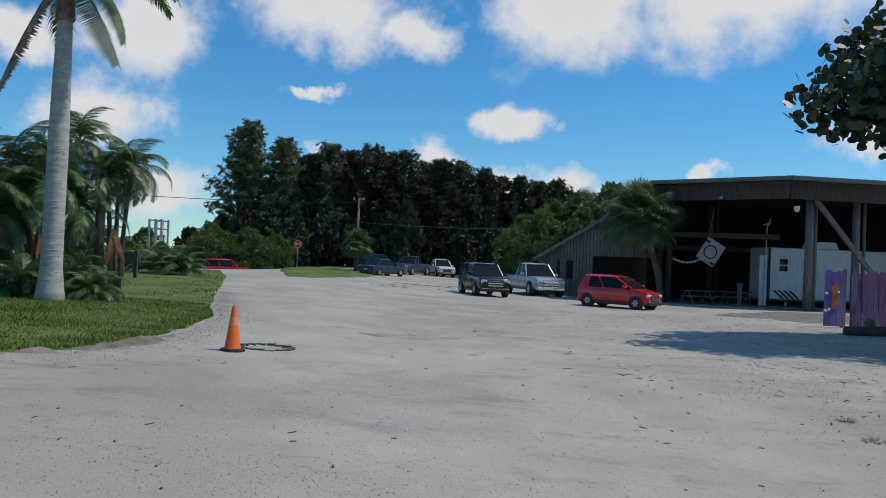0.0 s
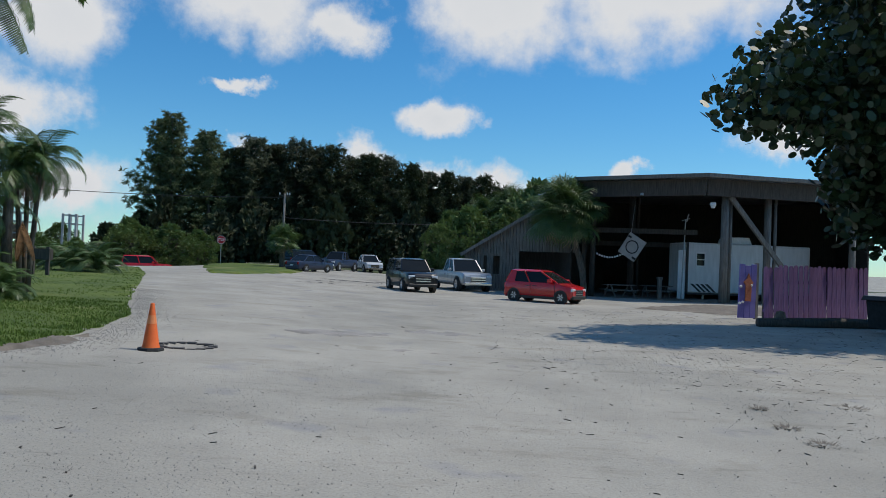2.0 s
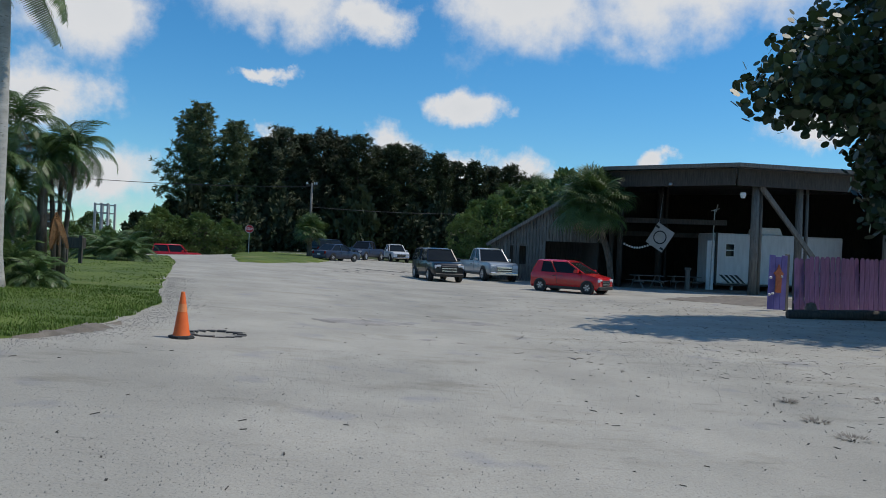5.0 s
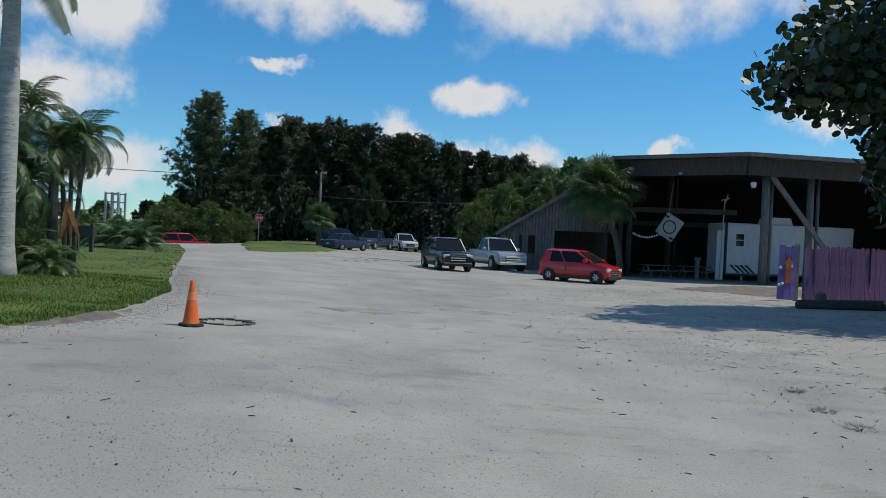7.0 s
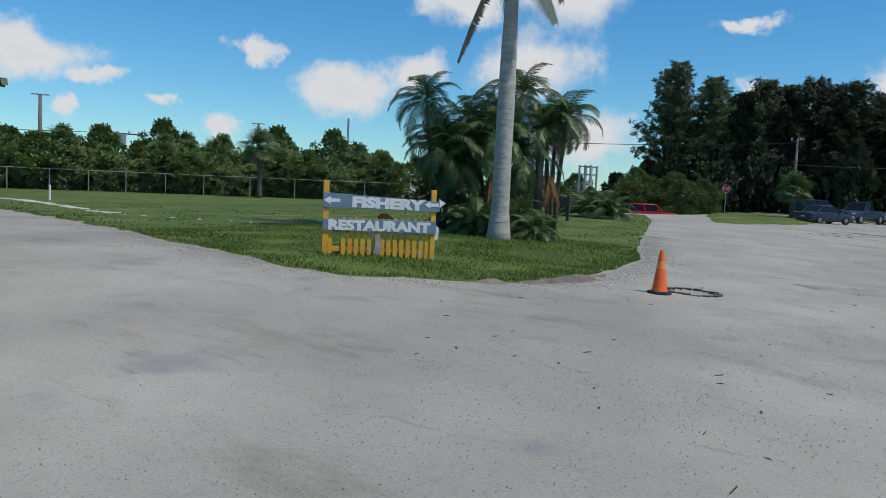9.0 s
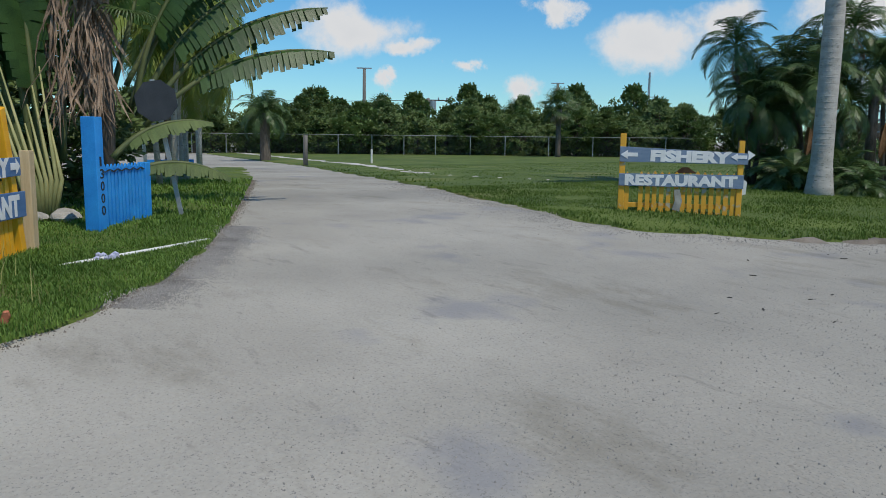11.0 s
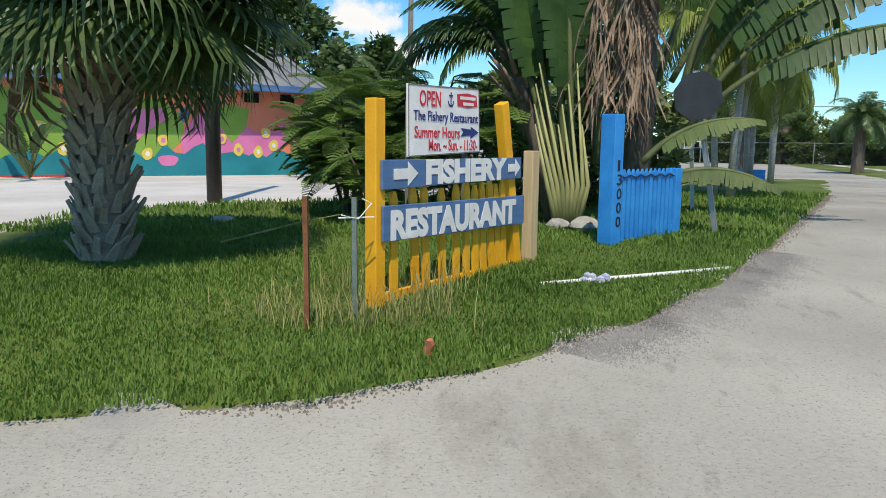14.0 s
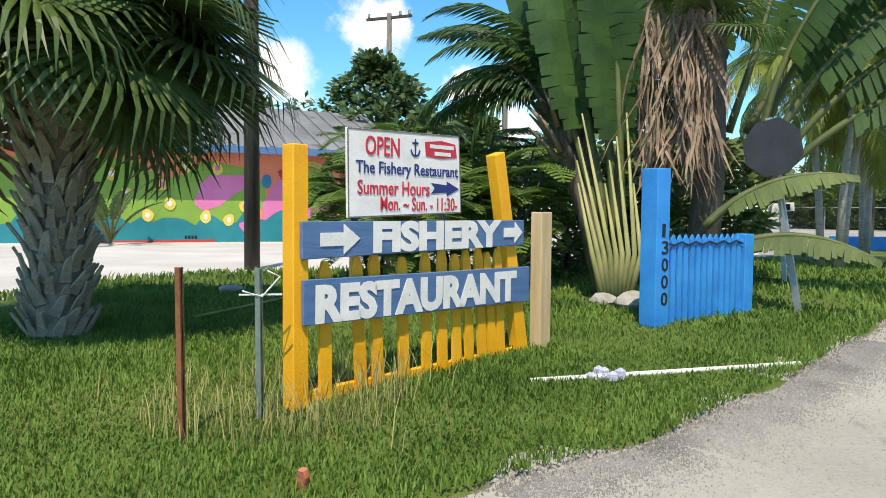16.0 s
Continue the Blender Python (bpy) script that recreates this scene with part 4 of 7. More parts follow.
def car(m, kind, paint, label, length, width, height, wheelbase, clearance, r):
    """A road vehicle, front along +x, standing on z 0."""
    cat = {"hatch": "car", "sedan": "car", "suv": "car", "pickup": "pickup truck"}[kind]
    t = thing({"hatch": "hatchback_car", "sedan": "sedan_car", "suv": "suv_car", "pickup": "pickup_truck"}[kind], label, cat, at=m)
    L, h, w = length / 2, height, width / 2
    belt = h * (0.62 if kind != "pickup" else 0.60)
    hood = belt * (0.97 if kind in ("pickup", "suv") else 0.93)
    bed = belt
    nose = hood * (0.97 if kind in ("pickup", "suv") else 0.93)

    def sec(z, wf=1.0):
        ww = w * wf
        return [(ww * 0.86, clearance), (ww * 0.97, clearance + 0.12), (ww, z * 0.55), (ww * 0.985, z * 0.85), (ww * 0.93, z * 0.985), (ww * 0.5, z)]

    base_cab = {"hatch": (-0.95, 0.57), "sedan": (-0.72, 0.44), "suv": (-0.97, 0.40), "pickup": (-0.22, 0.42)}[kind]
    xs = [(-1.0, belt * 0.82, 0.84), (-0.985, belt * 0.93, 0.92), (-0.93, belt * 0.99, 0.97), (-0.6, belt, 1.0), (0.0, belt, 1.0), (base_cab[1], belt * 0.99, 1.0), (base_cab[1] + 0.12, hood, 0.995),
          (0.82, nose * 1.02, 0.98), (0.93, nose * 0.97, 0.95), (0.98, nose * 0.90, 0.90), (1.0, nose * 0.78, 0.84)]
    part("body", rounded(loft([(x * L, sec(z, wf)) for x, z, wf in xs], w).mesh("body", paint)), paint, t)
    # cabin: glass house and roof panel
    c0, c1 = base_cab[0] * L, base_cab[1] * L
    rake = {"hatch": (0.13, 0.48), "sedan": (0.30, 0.30), "suv": (0.06, 0.22), "pickup": (0.06, 0.22)}[kind]
    r0, r1 = c0 + rake[0] * L, c1 - rake[1] * L - 0.1
    wb, wr = w * 0.92, w * 0.72
    zb, zr = belt - 0.02, h - 0.07
    b = loft([(c0, [(wb, zb), (wb, zb + 0.02)]), (r0, [(wb, zb), (wr, zr)]), (r1, [(wb, zb), (wr, zr)]), (c1, [(wb, zb), (wb * 0.97, zb + 0.02)])], w)
    part("glazing", b, GLASS_DARK, t, "dark tinted glass")
    b = loft([(r0 - 0.04, [(wr + 0.02, zr - 0.03), (wr * 0.9, zr + 0.02)]), (r0 + 0.15, [(wr + 0.04, zr - 0.02), (wr * 0.8, h)]), (r1 - 0.2, [(wr + 0.04, zr - 0.02), (wr * 0.8, h)]), (r1 + 0.05, [(wr + 0.02, zr - 0.03), (wr * 0.9, zr + 0.01)])], w)
    part("roof", rounded(b.mesh("roof", paint)), paint, t)
    if kind == "hatch":
        for s in (-1, 1):
            b = Build()
            q = [(c0 + 0.02, wb, zb), (c0 + 0.5, wb, zb), (r0 + 0.30, wr + 0.02, zr), (r0 - 0.02, wr + 0.02, zr)]
            b.face(*[(x, s * (y + 0.012), z) for x, y, z in (q if s < 0 else q[::-1])])
            b.face(*[(x, s * (y - 0.02), z) for x, y, z in (q[::-1] if s < 0 else q)])
            part("rear_pillar", b, paint, t, "broad rear quarter panel")
    for s in (-1, 1):
        pillars = [(c1, r1 + 0.02), (c0, r0)] + [((c0 + c1) / 2 + q, (r0 + r1) / 2 + q) for q in ((0.0,) if kind != "hatch" else (-0.05,))]
        for pb, pr in pillars:
            b = Build()
            b.beam((pb, s * wb * 1.0, zb), (pr, s * (wr + 0.012), zr), 0.07, 0.05)
            part("pillar", b, paint, t)
        b = Build()
        b.prism([(c1 - 0.42, belt), (c1 - 0.2, belt), (c1 - 0.22, belt + 0.16), (c1 - 0.4, belt + 0.16)], 0.2, pose(0, s * (w + 0.2) if s > 0 else s * w, 0))
        part("mirror", b, paint, t, bevel=0.02)
        b = Build()
        b.box((L * 0.94, s * w * 0.70 - 0.17, nose * 0.68), (L * 1.0, s * w * 0.70 + 0.17, nose * 0.86))
        part("headlight", b, LAMPGLASS, t, bevel=0.02)
        b = Build()
        b.box((-L * 1.005, s * w * 0.78 - 0.08, belt * 0.66), (-L * 0.95, s * w * 0.78 + 0.08, belt * 0.92))
        part("tail_light", b, TAILGLASS, t, bevel=0.01)
        for dx in (c0 * 0.35, (c0 + c1) / 2 + 0.12):
            b = Build()
            b.box((dx, s * w * 0.995 - 0.01, belt * 0.80), (dx + 0.2, s * w * 0.995 + 0.025 * 1, belt * 0.83))
            part("door_handle", b, BLACKTRIM, t)
        for dx in ((c0 + c1) / 2, c1 - 0.1):
            b = Build()
            b.box((dx - 0.006, s * w - 0.004, clearance + 0.2), (dx + 0.006, s * w + 0.004, belt * 0.95))
            part("door_seam", b, BLACKTRIM, t)
        b = Build()
        b.box((-L * 0.8, s * w * 0.93 - 0.02, clearance - 0.03), (L * 0.8, s * w * 0.93 + 0.02, clearance + 0.1))
        part("sill", b, BLACKTRIM, t)
    b = Build()
    b.box((L * 0.97, -w * 0.48, nose * 0.46), (L * 1.008, w * 0.48, nose * 0.80))
    g = part("grille", b, BLACKTRIM if kind != "pickup" else CHROME, t, bevel=0.02)
    for i in range(2):
        b = Build()
        b.box((L * 1.008, -w * 0.46, nose * (0.54 + 0.12 * i)), (L * 1.014, w * 0.46, nose * (0.59 + 0.12 * i)))
        part("grille_bar", b, CHROME if kind != "pickup" else BLACKTRIM, g)
    b = Build()
    b.box((L * 0.92, -w * 0.88, clearance), (L * 1.02, w * 0.88, clearance + 0.18))
    part("front_bumper", b, CHROME if kind == "pickup" else BLACKTRIM, t, bevel=0.04)
    b = Build()
    b.box((-L * 1.02, -w * 0.86, clearance + 0.05), (-L * 0.95, w * 0.86, clearance + 0.28))
    part("rear_bumper", b, CHROME if kind == "pickup" else paint, t, bevel=0.04)
    b = Build()
    b.box((-L * 1.025, -0.16, belt * 0.55), (-L * 1.0, 0.16, belt * 0.66))
    part("number_plate", b, WHITEPAINT, t)
    if kind == "pickup":
        b = Build()
        b.box((-L * 0.95, -w * 0.82, belt - 0.05), (c0 - 0.08, w * 0.82, belt + 0.012))
        part("bed_cover", b, BLACKTRIM, t)
    tyre, rim = wheel_mesh(r, 0.2 if kind in ("hatch", "sedan") else 0.27)
    for x in (-wheelbase / 2 - 0.02 * L, wheelbase / 2 + 0.02 * L):
        for s in (-1, 1):
            b = Build()
            b.tube([(x, s * w * 0.80, r), (x, s * (w + 0.004), r)], [r * 1.16, r * 1.16], 22)
            part("wheel_arch", b, BLACKTRIM, t)
            wh = part("wheel", tyre, RUBBER, t)
            wh.matrix_basis = Matrix.Translation((x, s * (w - 0.085), r)) @ pose(0, 0, 0, -90 * s)
            part("rim", rim, RIM, wh)
    return t


def stand(x, y, heading):
    return pose(x, y, gz(x, y), 0, 0, math.degrees(math.atan2(heading[1], heading[0])))


CARRED = gloss("red_car_paint", (0.55, 0.012, 0.016), 0.25, 0.0, 0.6)
CARBLACK = gloss("black_car_paint", (0.004, 0.005, 0.008), 0.28, 0.0, 0.4)
CARWHITE = gloss("white_car_paint", (0.68, 0.69, 0.70), 0.3, 0.0, 0.5)
CARSILVER = gloss("silver_car_paint", (0.42, 0.45, 0.48), 0.3, 0.3, 0.5)
CARBLUE = gloss("slate_blue_car_paint", (0.025, 0.04, 0.08), 0.4, 0.0, 0.2)
car(stand(8.35, 36.2, (0.76, -0.65)), "hatch", CARRED, "small bright red hatchback parked on the shell yard", 3.62, 1.60, 1.52, 2.39, 0.2, 0.29)
car(stand(2.3, 42.6, (0.24, -0.97)), "suv", CARBLACK, "dark sport utility car parked facing the yard", 4.5, 1.8, 1.78, 2.65, 0.28, 0.36)
car(stand(5.65, 47.6, (0.26, -0.96)), "pickup", CARSILVER, "silver full-size pickup with a chrome grille", 5.6, 2.0, 1.95, 3.6, 0.36, 0.42)
car(stand(-5.1, 67.0, (0.62, 0.78)), "sedan", CARBLUE, "slate blue sedan parked by the grass island", 4.4, 1.72, 1.44, 2.6, 0.2, 0.31)
car(stand(-6.3, 76.5, (0.7, 0.7)), "suv", CARBLACK, "black utility car parked beside the sedan", 4.8, 1.9, 1.85, 2.8, 0.3, 0.38)
car(stand(-3.2, 80.0, (-0.40, -0.92)), "pickup", CARBLUE, "dark blue pickup parked under the trees", 5.5, 2.0, 1.95, 3.5, 0.38, 0.42)
car(stand(-0.2, 84.5, (0.28, -0.96)), "pickup", CARWHITE, "white pickup parked in the shade of the trees", 5.5, 2.0, 1.9, 3.5, 0.38, 0.42)
car(stand(-19.6, 70.5, (0.98, 0.2)), "suv", CARRED, "red utility car on the road beyond the rise", 4.2, 1.75, 1.75, 2.5, 0.28, 0.37)

# ---- traffic cone, stop sign, boards ----
CX, CY = -3.2, 11.98
cone = thing("traffic_cone", "scuffed orange traffic cone on a black base by a pothole", "traffic cone", at=pose(CX, CY, gz(CX, CY)))
b = Build()
b.lathe([(0.0, 0.0), (0.19, 0.0), (0.20, 0.015), (0.19, 0.045), (0.15, 0.05), (0.0, 0.05)], 8)
part("base", b, RUBBER, cone, "flat black rubber base")
b = Build()
b.lathe([(0.135, 0.045), (0.118, 0.09), (0.03, 0.69), (0.026, 0.71), (0.018, 0.71), (0.02, 0.66)], 26)
part("body", b, ORANGE, cone, smooth=True)
b = Build()
b.lathe([(0.0735, 0.405), (0.055, 0.53)], 26)
part("band", b, CONEBAND, cone, "paler worn band", smooth=True)
b = Build()
for i in range(16):
    a = 2 * math.pi * i / 16
    x, y = HOLE[0] + 0.42 * math.cos(a), HOLE[1] + 0.42 * math.sin(a)
    b.box((x - 0.07, y - 0.05, gz(x, y) - 0.05), (x + 0.07, y + 0.05, gz(x, y) + 0.012 + 0.02 * rng.random()))
solid("pothole_rim", b, TAR, "dark crumbled rim of a round pothole", "pothole", "structure")


def stop_sign(x, y, z, h, lean, turn, face, label, size=0.38):
    s = thing("stop_sign", label, "stop sign", at=pose(x, y, z, 0, lean, turn))
    b = Build()
    b.box((-0.03, -0.02, 0), (0.03, 0.02, h + 0.3))
    part("post", b, GALV, s, "thin steel post")
    oct_ = [(size * math.cos(math.pi / 8 + k * math.pi / 4), h + size * math.sin(math.pi / 8 + k * math.pi / 4)) for k in range(8)]
    b = Build()
    b.prism(oct_, 0.012, pose(0, -0.022, 0))
    plate = part("plate", b, face, s)
    if face is STOPRED:
        b = Build()
        for k in range(8):
            (x0, z0), (x1, z1) = oct_[k], oct_[(k + 1) % 8]
            sh = lambda q, r: (q[0] * r, -0.038, h + (q[1] - h) * r)
            b.face(sh((x0, z0), 0.99), sh((x1, z1), 0.99), sh((x1, z1), 0.93), sh((x0, z0), 0.93))
        part("border", b, WHITEPAINT, plate)
        lettering("word", "STOP", WHITEPAINT, plate, pose(-0.27, -0.035, h - 0.12), 0.54, 0.24, 0.01)
    else:
        b = Build()
        b.box((-0.03, -0.02, h - 0.33), (0.03, 0.025, h + 0.27))
        part("bracket", b, GALV, plate)
    return s


stop_sign(-13.2, 70.0, gz(-13.2, 70.0), 2.25, 0, 8, STOPRED, "red octagonal stop sign on a thin post")
stop_sign(-11.1, 3.49, gz(-11.1, 3.49), 1.68, -10, 62, SIGNBACK, "leaning stop sign seen from its bare grey back", 0.30)

nb = thing("notice_board", "small dark notice board on two legs in the grass", "notice board")
for x, y in ((-13.2, 31.8), (-12.4, 31.2)):
    b = Build()
    b.beam((x, y, gz(x, y)), (x, y, gz(x, y) + 1.15), 0.12)
    part("leg", b, DARKWOOD, nb)
b = Build()
b.beam((-13.35, 31.8, gz(-13, 31) + 0.85), (-12.2, 31.0, gz(-13, 31) + 0.85), 0.16, 0.42)
part("panel", b, DARKWOOD, nb)

lat = thing("pipe_scaffold", "open lattice of pale pipes round a water tank", "scaffold")
for gx, gy, nx in ((-26.5, 55.0, 4), (-21.6, 56.5, 3)):
    for j in range(2):
        for i in range(nx):
            x, y = gx + i * (1.05 if nx == 4 else 0.45), gy + j * 1.4
            b = Build()
            b.beam((x, y, 0), (x, y, 3.9), 0.13)
            part("upright", b, CONCRETE, lat)
        for z in (0.9, 1.7, 2.4, 3.2, 3.8):
            if nx == 3 and z < 3:
                continue
            b = Build()
            b.beam((gx, gy + j * 1.4, z), (gx + (nx - 1) * (1.05 if nx == 4 else 0.45), gy + j * 1.4, z), 0.09)
            part("ledger", b, CONCRETE, lat)
b = Build()
b.box((-26.0, 55.3, 2.0), (-23.9, 56.2, 3.0))
part("tank", b, DEADLEAF, lat, "brown box on the frame", bevel=0.03)
b = Build()
for x in (-25.7, -24.2):
    b.beam((x, 55.7, 0.2), (x, 55.7, 2.0), 0.1)
part("tank_stand", b, GREYWOOD, lat)

# ---- entrance sign at the corner (arrow points to the lane) ----
S0, S1 = (-6.945, 0.075), (-8.84, 1.15)
# seen from the road the sign runs from S0 to S1; its face looks to +x +y


def s2(x, z, out=0.0):
    """Pose on the sign: x along the face from its left post, z height, out towards the viewer."""
    return F2 @ pose(x, -out, z)


u2 = Vector((S1[0] - S0[0], S1[1] - S0[1], 0)).normalized()
n2 = Vector((-u2.y, u2.x, 0))       # away from the viewer when it points to -y
if n2.dot(Vector((4, 1.6, 0))) > 0:
    n2 = -n2
F2 = Matrix(((u2.x * 0.87, n2.x, 0, S0[0]), (u2.y * 0.87, n2.y, 0, S0[1]), (0, 0, 1, 0), (0, 0, 0, 1)))
sign2 = thing("entrance_sign", "yellow picket sign with blue boards pointing to a restaurant", "sign")


def on_sign(name, lo, hi, mat, parent, frame_, label="", bevel=0.006, tilt=0.0):
    b = Build()
    b.box(lo, hi)
    o = part(name, b, mat, parent, label, bevel=bevel)
    o.matrix_basis = frame_ @ pose(0, 0, 0, 0, tilt, 0)
    return o


g2 = 0.28
on_sign("post", (-0.075, 0.0, g2 - 0.05), (0.045, 0.10, 1.79), YELLOW, sign2, F2, "thick yellow post")
b = Build()
b.beam((2.38, 0.05, 0.25), (1.98, 0.05, 1.84), 0.13, 0.09, up=(0, 1, 0))
part("post", b, YELLOW, sign2, "yellow post leaning inward", bevel=0.006).matrix_basis = F2
on_sign("post", (2.52, -0.03, 0.24), (2.68, 0.07, 1.43), NEWWOOD, sign2, F2, "short bare pine post")
on_sign("backing_post", (0.50, 0.10, 0.95), (0.56, 0.13, 1.80), GREYWOOD, sign2, F2)
on_sign("backing_post", (1.40, 0.10, 0.95), (1.46, 0.13, 1.80), GREYWOOD, sign2, F2)
for i, (xt, xb) in enumerate(((0.2, 0.21), (0.47, 0.53), (0.63, 0.69), (0.90, 0.94), (1.14, 1.18), (1.32, 1.35), (1.47, 1.52), (1.60, 1.68), (1.75, 1.84), (1.86, 1.98), (2.0, 2.08))):
    b = Build()
    wd = 0.047
    zt = 1.17 + 0.02 * ((i * 7) % 3 - 1)
    b.prism([(xb - wd, 0.22), (xb + wd, 0.22), (xt + wd, zt - 0.07), (xt + wd * 0.4, zt), (xt - wd * 0.4, zt), (xt - wd, zt - 0.07)], 0.022)
    part("picket", b, YELLOW, sign2).matrix_basis = F2 @ pose(0, 0.045, 0)
on_sign("rail", (0.045, 0.046, 0.34), (2.3, 0.085, 0.43), YELLOW, sign2, F2)
on_sign("rail", (0.045, 0.046, 0.95), (2.1, 0.085, 1.03), YELLOW, sign2, F2)
pl_f = part("board", (lambda q: (q.prism([(-0.03, 1.17), (2.27, 1.19), (2.27, 1.37), (-0.03, 1.375)], 0.022), q)[1])(Build()), SIGNBLUE, sign2, "faded blue board with white lettering", bevel=0.004)
pl_f.matrix_basis = F2 @ pose(0, -0.004, 0)
pl_r = part("board", (lambda q: (q.prism([(-0.02, 0.81), (2.36, 0.775), (2.36, 1.03), (-0.02, 1.06)], 0.022), q)[1])(Build()), SIGNBLUE, sign2, "faded blue board with white lettering", bevel=0.004)
pl_r.matrix_basis = F2 @ pose(0, -0.004, 0)
lettering("letters", "FISHERY", WHITEPAINT, pl_f, pose(0.56, -0.024, 1.185), 1.40, 0.19, 0.055, 0.003, split=True)
lettering("letters", "RESTAURANT", WHITEPAINT, pl_r, pose(0.07, -0.024, 0.81, 0, 0.5, 0), 2.10, 0.22, 0.055, 0.003, split=True)


def arrow(parent, x, z, length, h, depth_at):
    """A flat arrow pointing along +x (length < 0: along -x)."""
    s = 1 if length > 0 else -1
    L = abs(length)
    pts = [(0, -0.22 * h), (L * 0.58, -0.22 * h), (L * 0.58, -0.5 * h), (L, 0), (L * 0.58, 0.5 * h), (L * 0.58, 0.22 * h), (0, 0.22 * h)]
    pts = [(x + s * a, z + c) for a, c in pts]
    if s < 0:
        pts.reverse()
    b = Build()
    b.prism(pts, 0.005)
    o = part("arrow", b, WHITEPAINT, parent)
    o.matrix_basis = pose(0, depth_at, 0)
    return o


arrow(pl_f, 0.11, 1.275, 0.33, 0.17, -0.023)
arrow(pl_f, 1.99, 1.285, 0.25, 0.15, -0.024)
op = part("open_board", (lambda q: (q.prism([(0.39, 1.39), (1.53, 1.42), (1.50, 1.93), (0.38, 1.91)], 0.02), q)[1])(Build()), WHITEPAINT, sign2, "white printed board with opening hours", bevel=0.003)
op.matrix_basis = F2 @ pose(0, 0.045, 0)
lettering("letters", "OPEN", REDPAINT, op, pose(0.54, -0.022, 1.76), 0.32, 0.115, 0.01, 0.003, split=True)
lettering("letters", "The Fishery Restaurant", NAVY, op, pose(0.455, -0.022, 1.632), 1.03, 0.095, 0.008, 0.003, split=True)
lettering("letters", "Summer Hours", REDPAINT, op, pose(0.47, -0.022, 1.53), 0.70, 0.085, 0.008, 0.003, split=True)
lettering("letters", "Mon. ~ Sun. - 11:30-", REDPAINT, op, pose(0.68, -0.022, 1.435), 0.80, 0.085, 0.008, 0.003, split=True)
b = Build()
b.prism([(1.19, 1.545), (1.36, 1.555), (1.36, 1.53), (1.50, 1.58), (1.36, 1.625), (1.36, 1.602), (1.19, 1.612), (1.23, 1.58)], 0.003)
part("arrow", b, NAVY, op).matrix_basis = pose(0, -0.021, 0)
b = Build()
b.prism([(1.13, 1.78), (1.30, 1.77), (1.47, 1.785), (1.45, 1.87), (1.30, 1.885), (1.12, 1.87)], 0.003)
part("ribbon", b, REDPAINT, op).matrix_basis = pose(0, -0.021, 0)
for x0, x1, z in ((1.17, 1.43, 1.845), (1.22, 1.40, 1.80)):
    b = Build()
    b.box((x0, -0.026, z - 0.012), (x1, -0.0245, z + 0.012))
    part("writing_bar", b, WHITEPAINT, op)
b = Build()
for i in range(10):
    a0, a1 = math.pi * (1.05 + 0.9 * i / 10), math.pi * (1.05 + 0.9 * (i + 1) / 10)
    b.beam((1.02 + 0.045 * math.cos(a0), -0.023, 1.82 + 0.045 * math.sin(a0)), (1.02 + 0.045 * math.cos(a1), -0.023, 1.82 + 0.045 * math.sin(a1)), 0.003, 0.012)
b.beam((1.02, -0.023, 1.775), (1.02, -0.023, 1.88), 0.003, 0.012)
b.beam((0.99, -0.023, 1.855), (1.05, -0.023, 1.855), 0.003, 0.012)
part("emblem", b, NAVY, op)
border = Build()
for p, q in (((0.395, 1.395), (1.525, 1.425)), ((1.525, 1.425), (1.495, 1.925)), ((1.495, 1.925), (0.385, 1.905)), ((0.385, 1.905), (0.395, 1.395))):
    border.beam((p[0], -0.021, p[1]), (q[0], -0.021, q[1]), 0.004, 0.008)
part("rim", border, GREYWOOD, op)

# ---- sign on the verge ----
T0, T1 = (-8.71, 10.29), (-7.205, 11.61)
F1 = upright(T0, T1)
sign1 = thing("verge_sign", "yellow picket sign with worn blue boards on the verge", "sign")
g1 = 0.36
on_sign("post", (-0.05, 0.0, g1 - 0.1), (0.05, 0.09, 1.73), YELLOW_OLD, sign1, F1, "yellow post")
on_sign("post", (1.89, 0.0, g1 - 0.15), (1.98, 0.09, 1.63), YELLOW_OLD, sign1, F1, "yellow post")
for i in range(16):
    x = 0.09 + 0.117 * i
    if i in (1,):
        continue
    b = Build()
    h = 1.08 + 0.012 * ((i * 5) % 3)
    b.prism([(x - 0.037, g1 - 0.08), (x + 0.037, g1 - 0.08), (x + 0.037, h - 0.05), (x, h), (x - 0.037, h - 0.05)], 0.022)
    part("picket", b, YELLOW_OLD, sign1).matrix_basis = F1 @ pose(0, 0.045, 0, 0, rng.uniform(-0.4, 0.4), 0)
for z in (0.47, 0.9):
    on_sign("rail", (0.05, 0.046, z), (1.9, 0.09, z + 0.08), YELLOW_OLD, sign1, F1)
q1 = part("board", (lambda q: (q.prism([(-0.05, 1.25), (2.04, 1.235), (2.04, 1.42), (-0.05, 1.51)], 0.022), q)[1])(Build()), SIGNBLUE_OLD, sign1, "worn blue board with white lettering", bevel=0.004)
q1.matrix_basis = F1 @ pose(0, -0.004, 0)
q2 = part("board", (lambda q: (q.prism([(-0.05, 0.84), (1.99, 0.83), (1.99, 1.06), (-0.05, 1.05)], 0.022), q)[1])(Build()), SIGNBLUE_OLD, sign1, "worn blue board with white lettering", bevel=0.004)
q2.matrix_basis = F1 @ pose(0, -0.004, 0)
lettering("letters", "FISHERY", WHITEPAINT, q1, pose(0.46, -0.024, 1.262, 0, 0.8, 0), 1.32, 0.20, 0.065, 0.003, split=True)
lettering("letters", "RESTAURANT", WHITEPAINT, q2, pose(0.05, -0.024, 0.85), 1.84, 0.19, 0.06, 0.003, split=True)
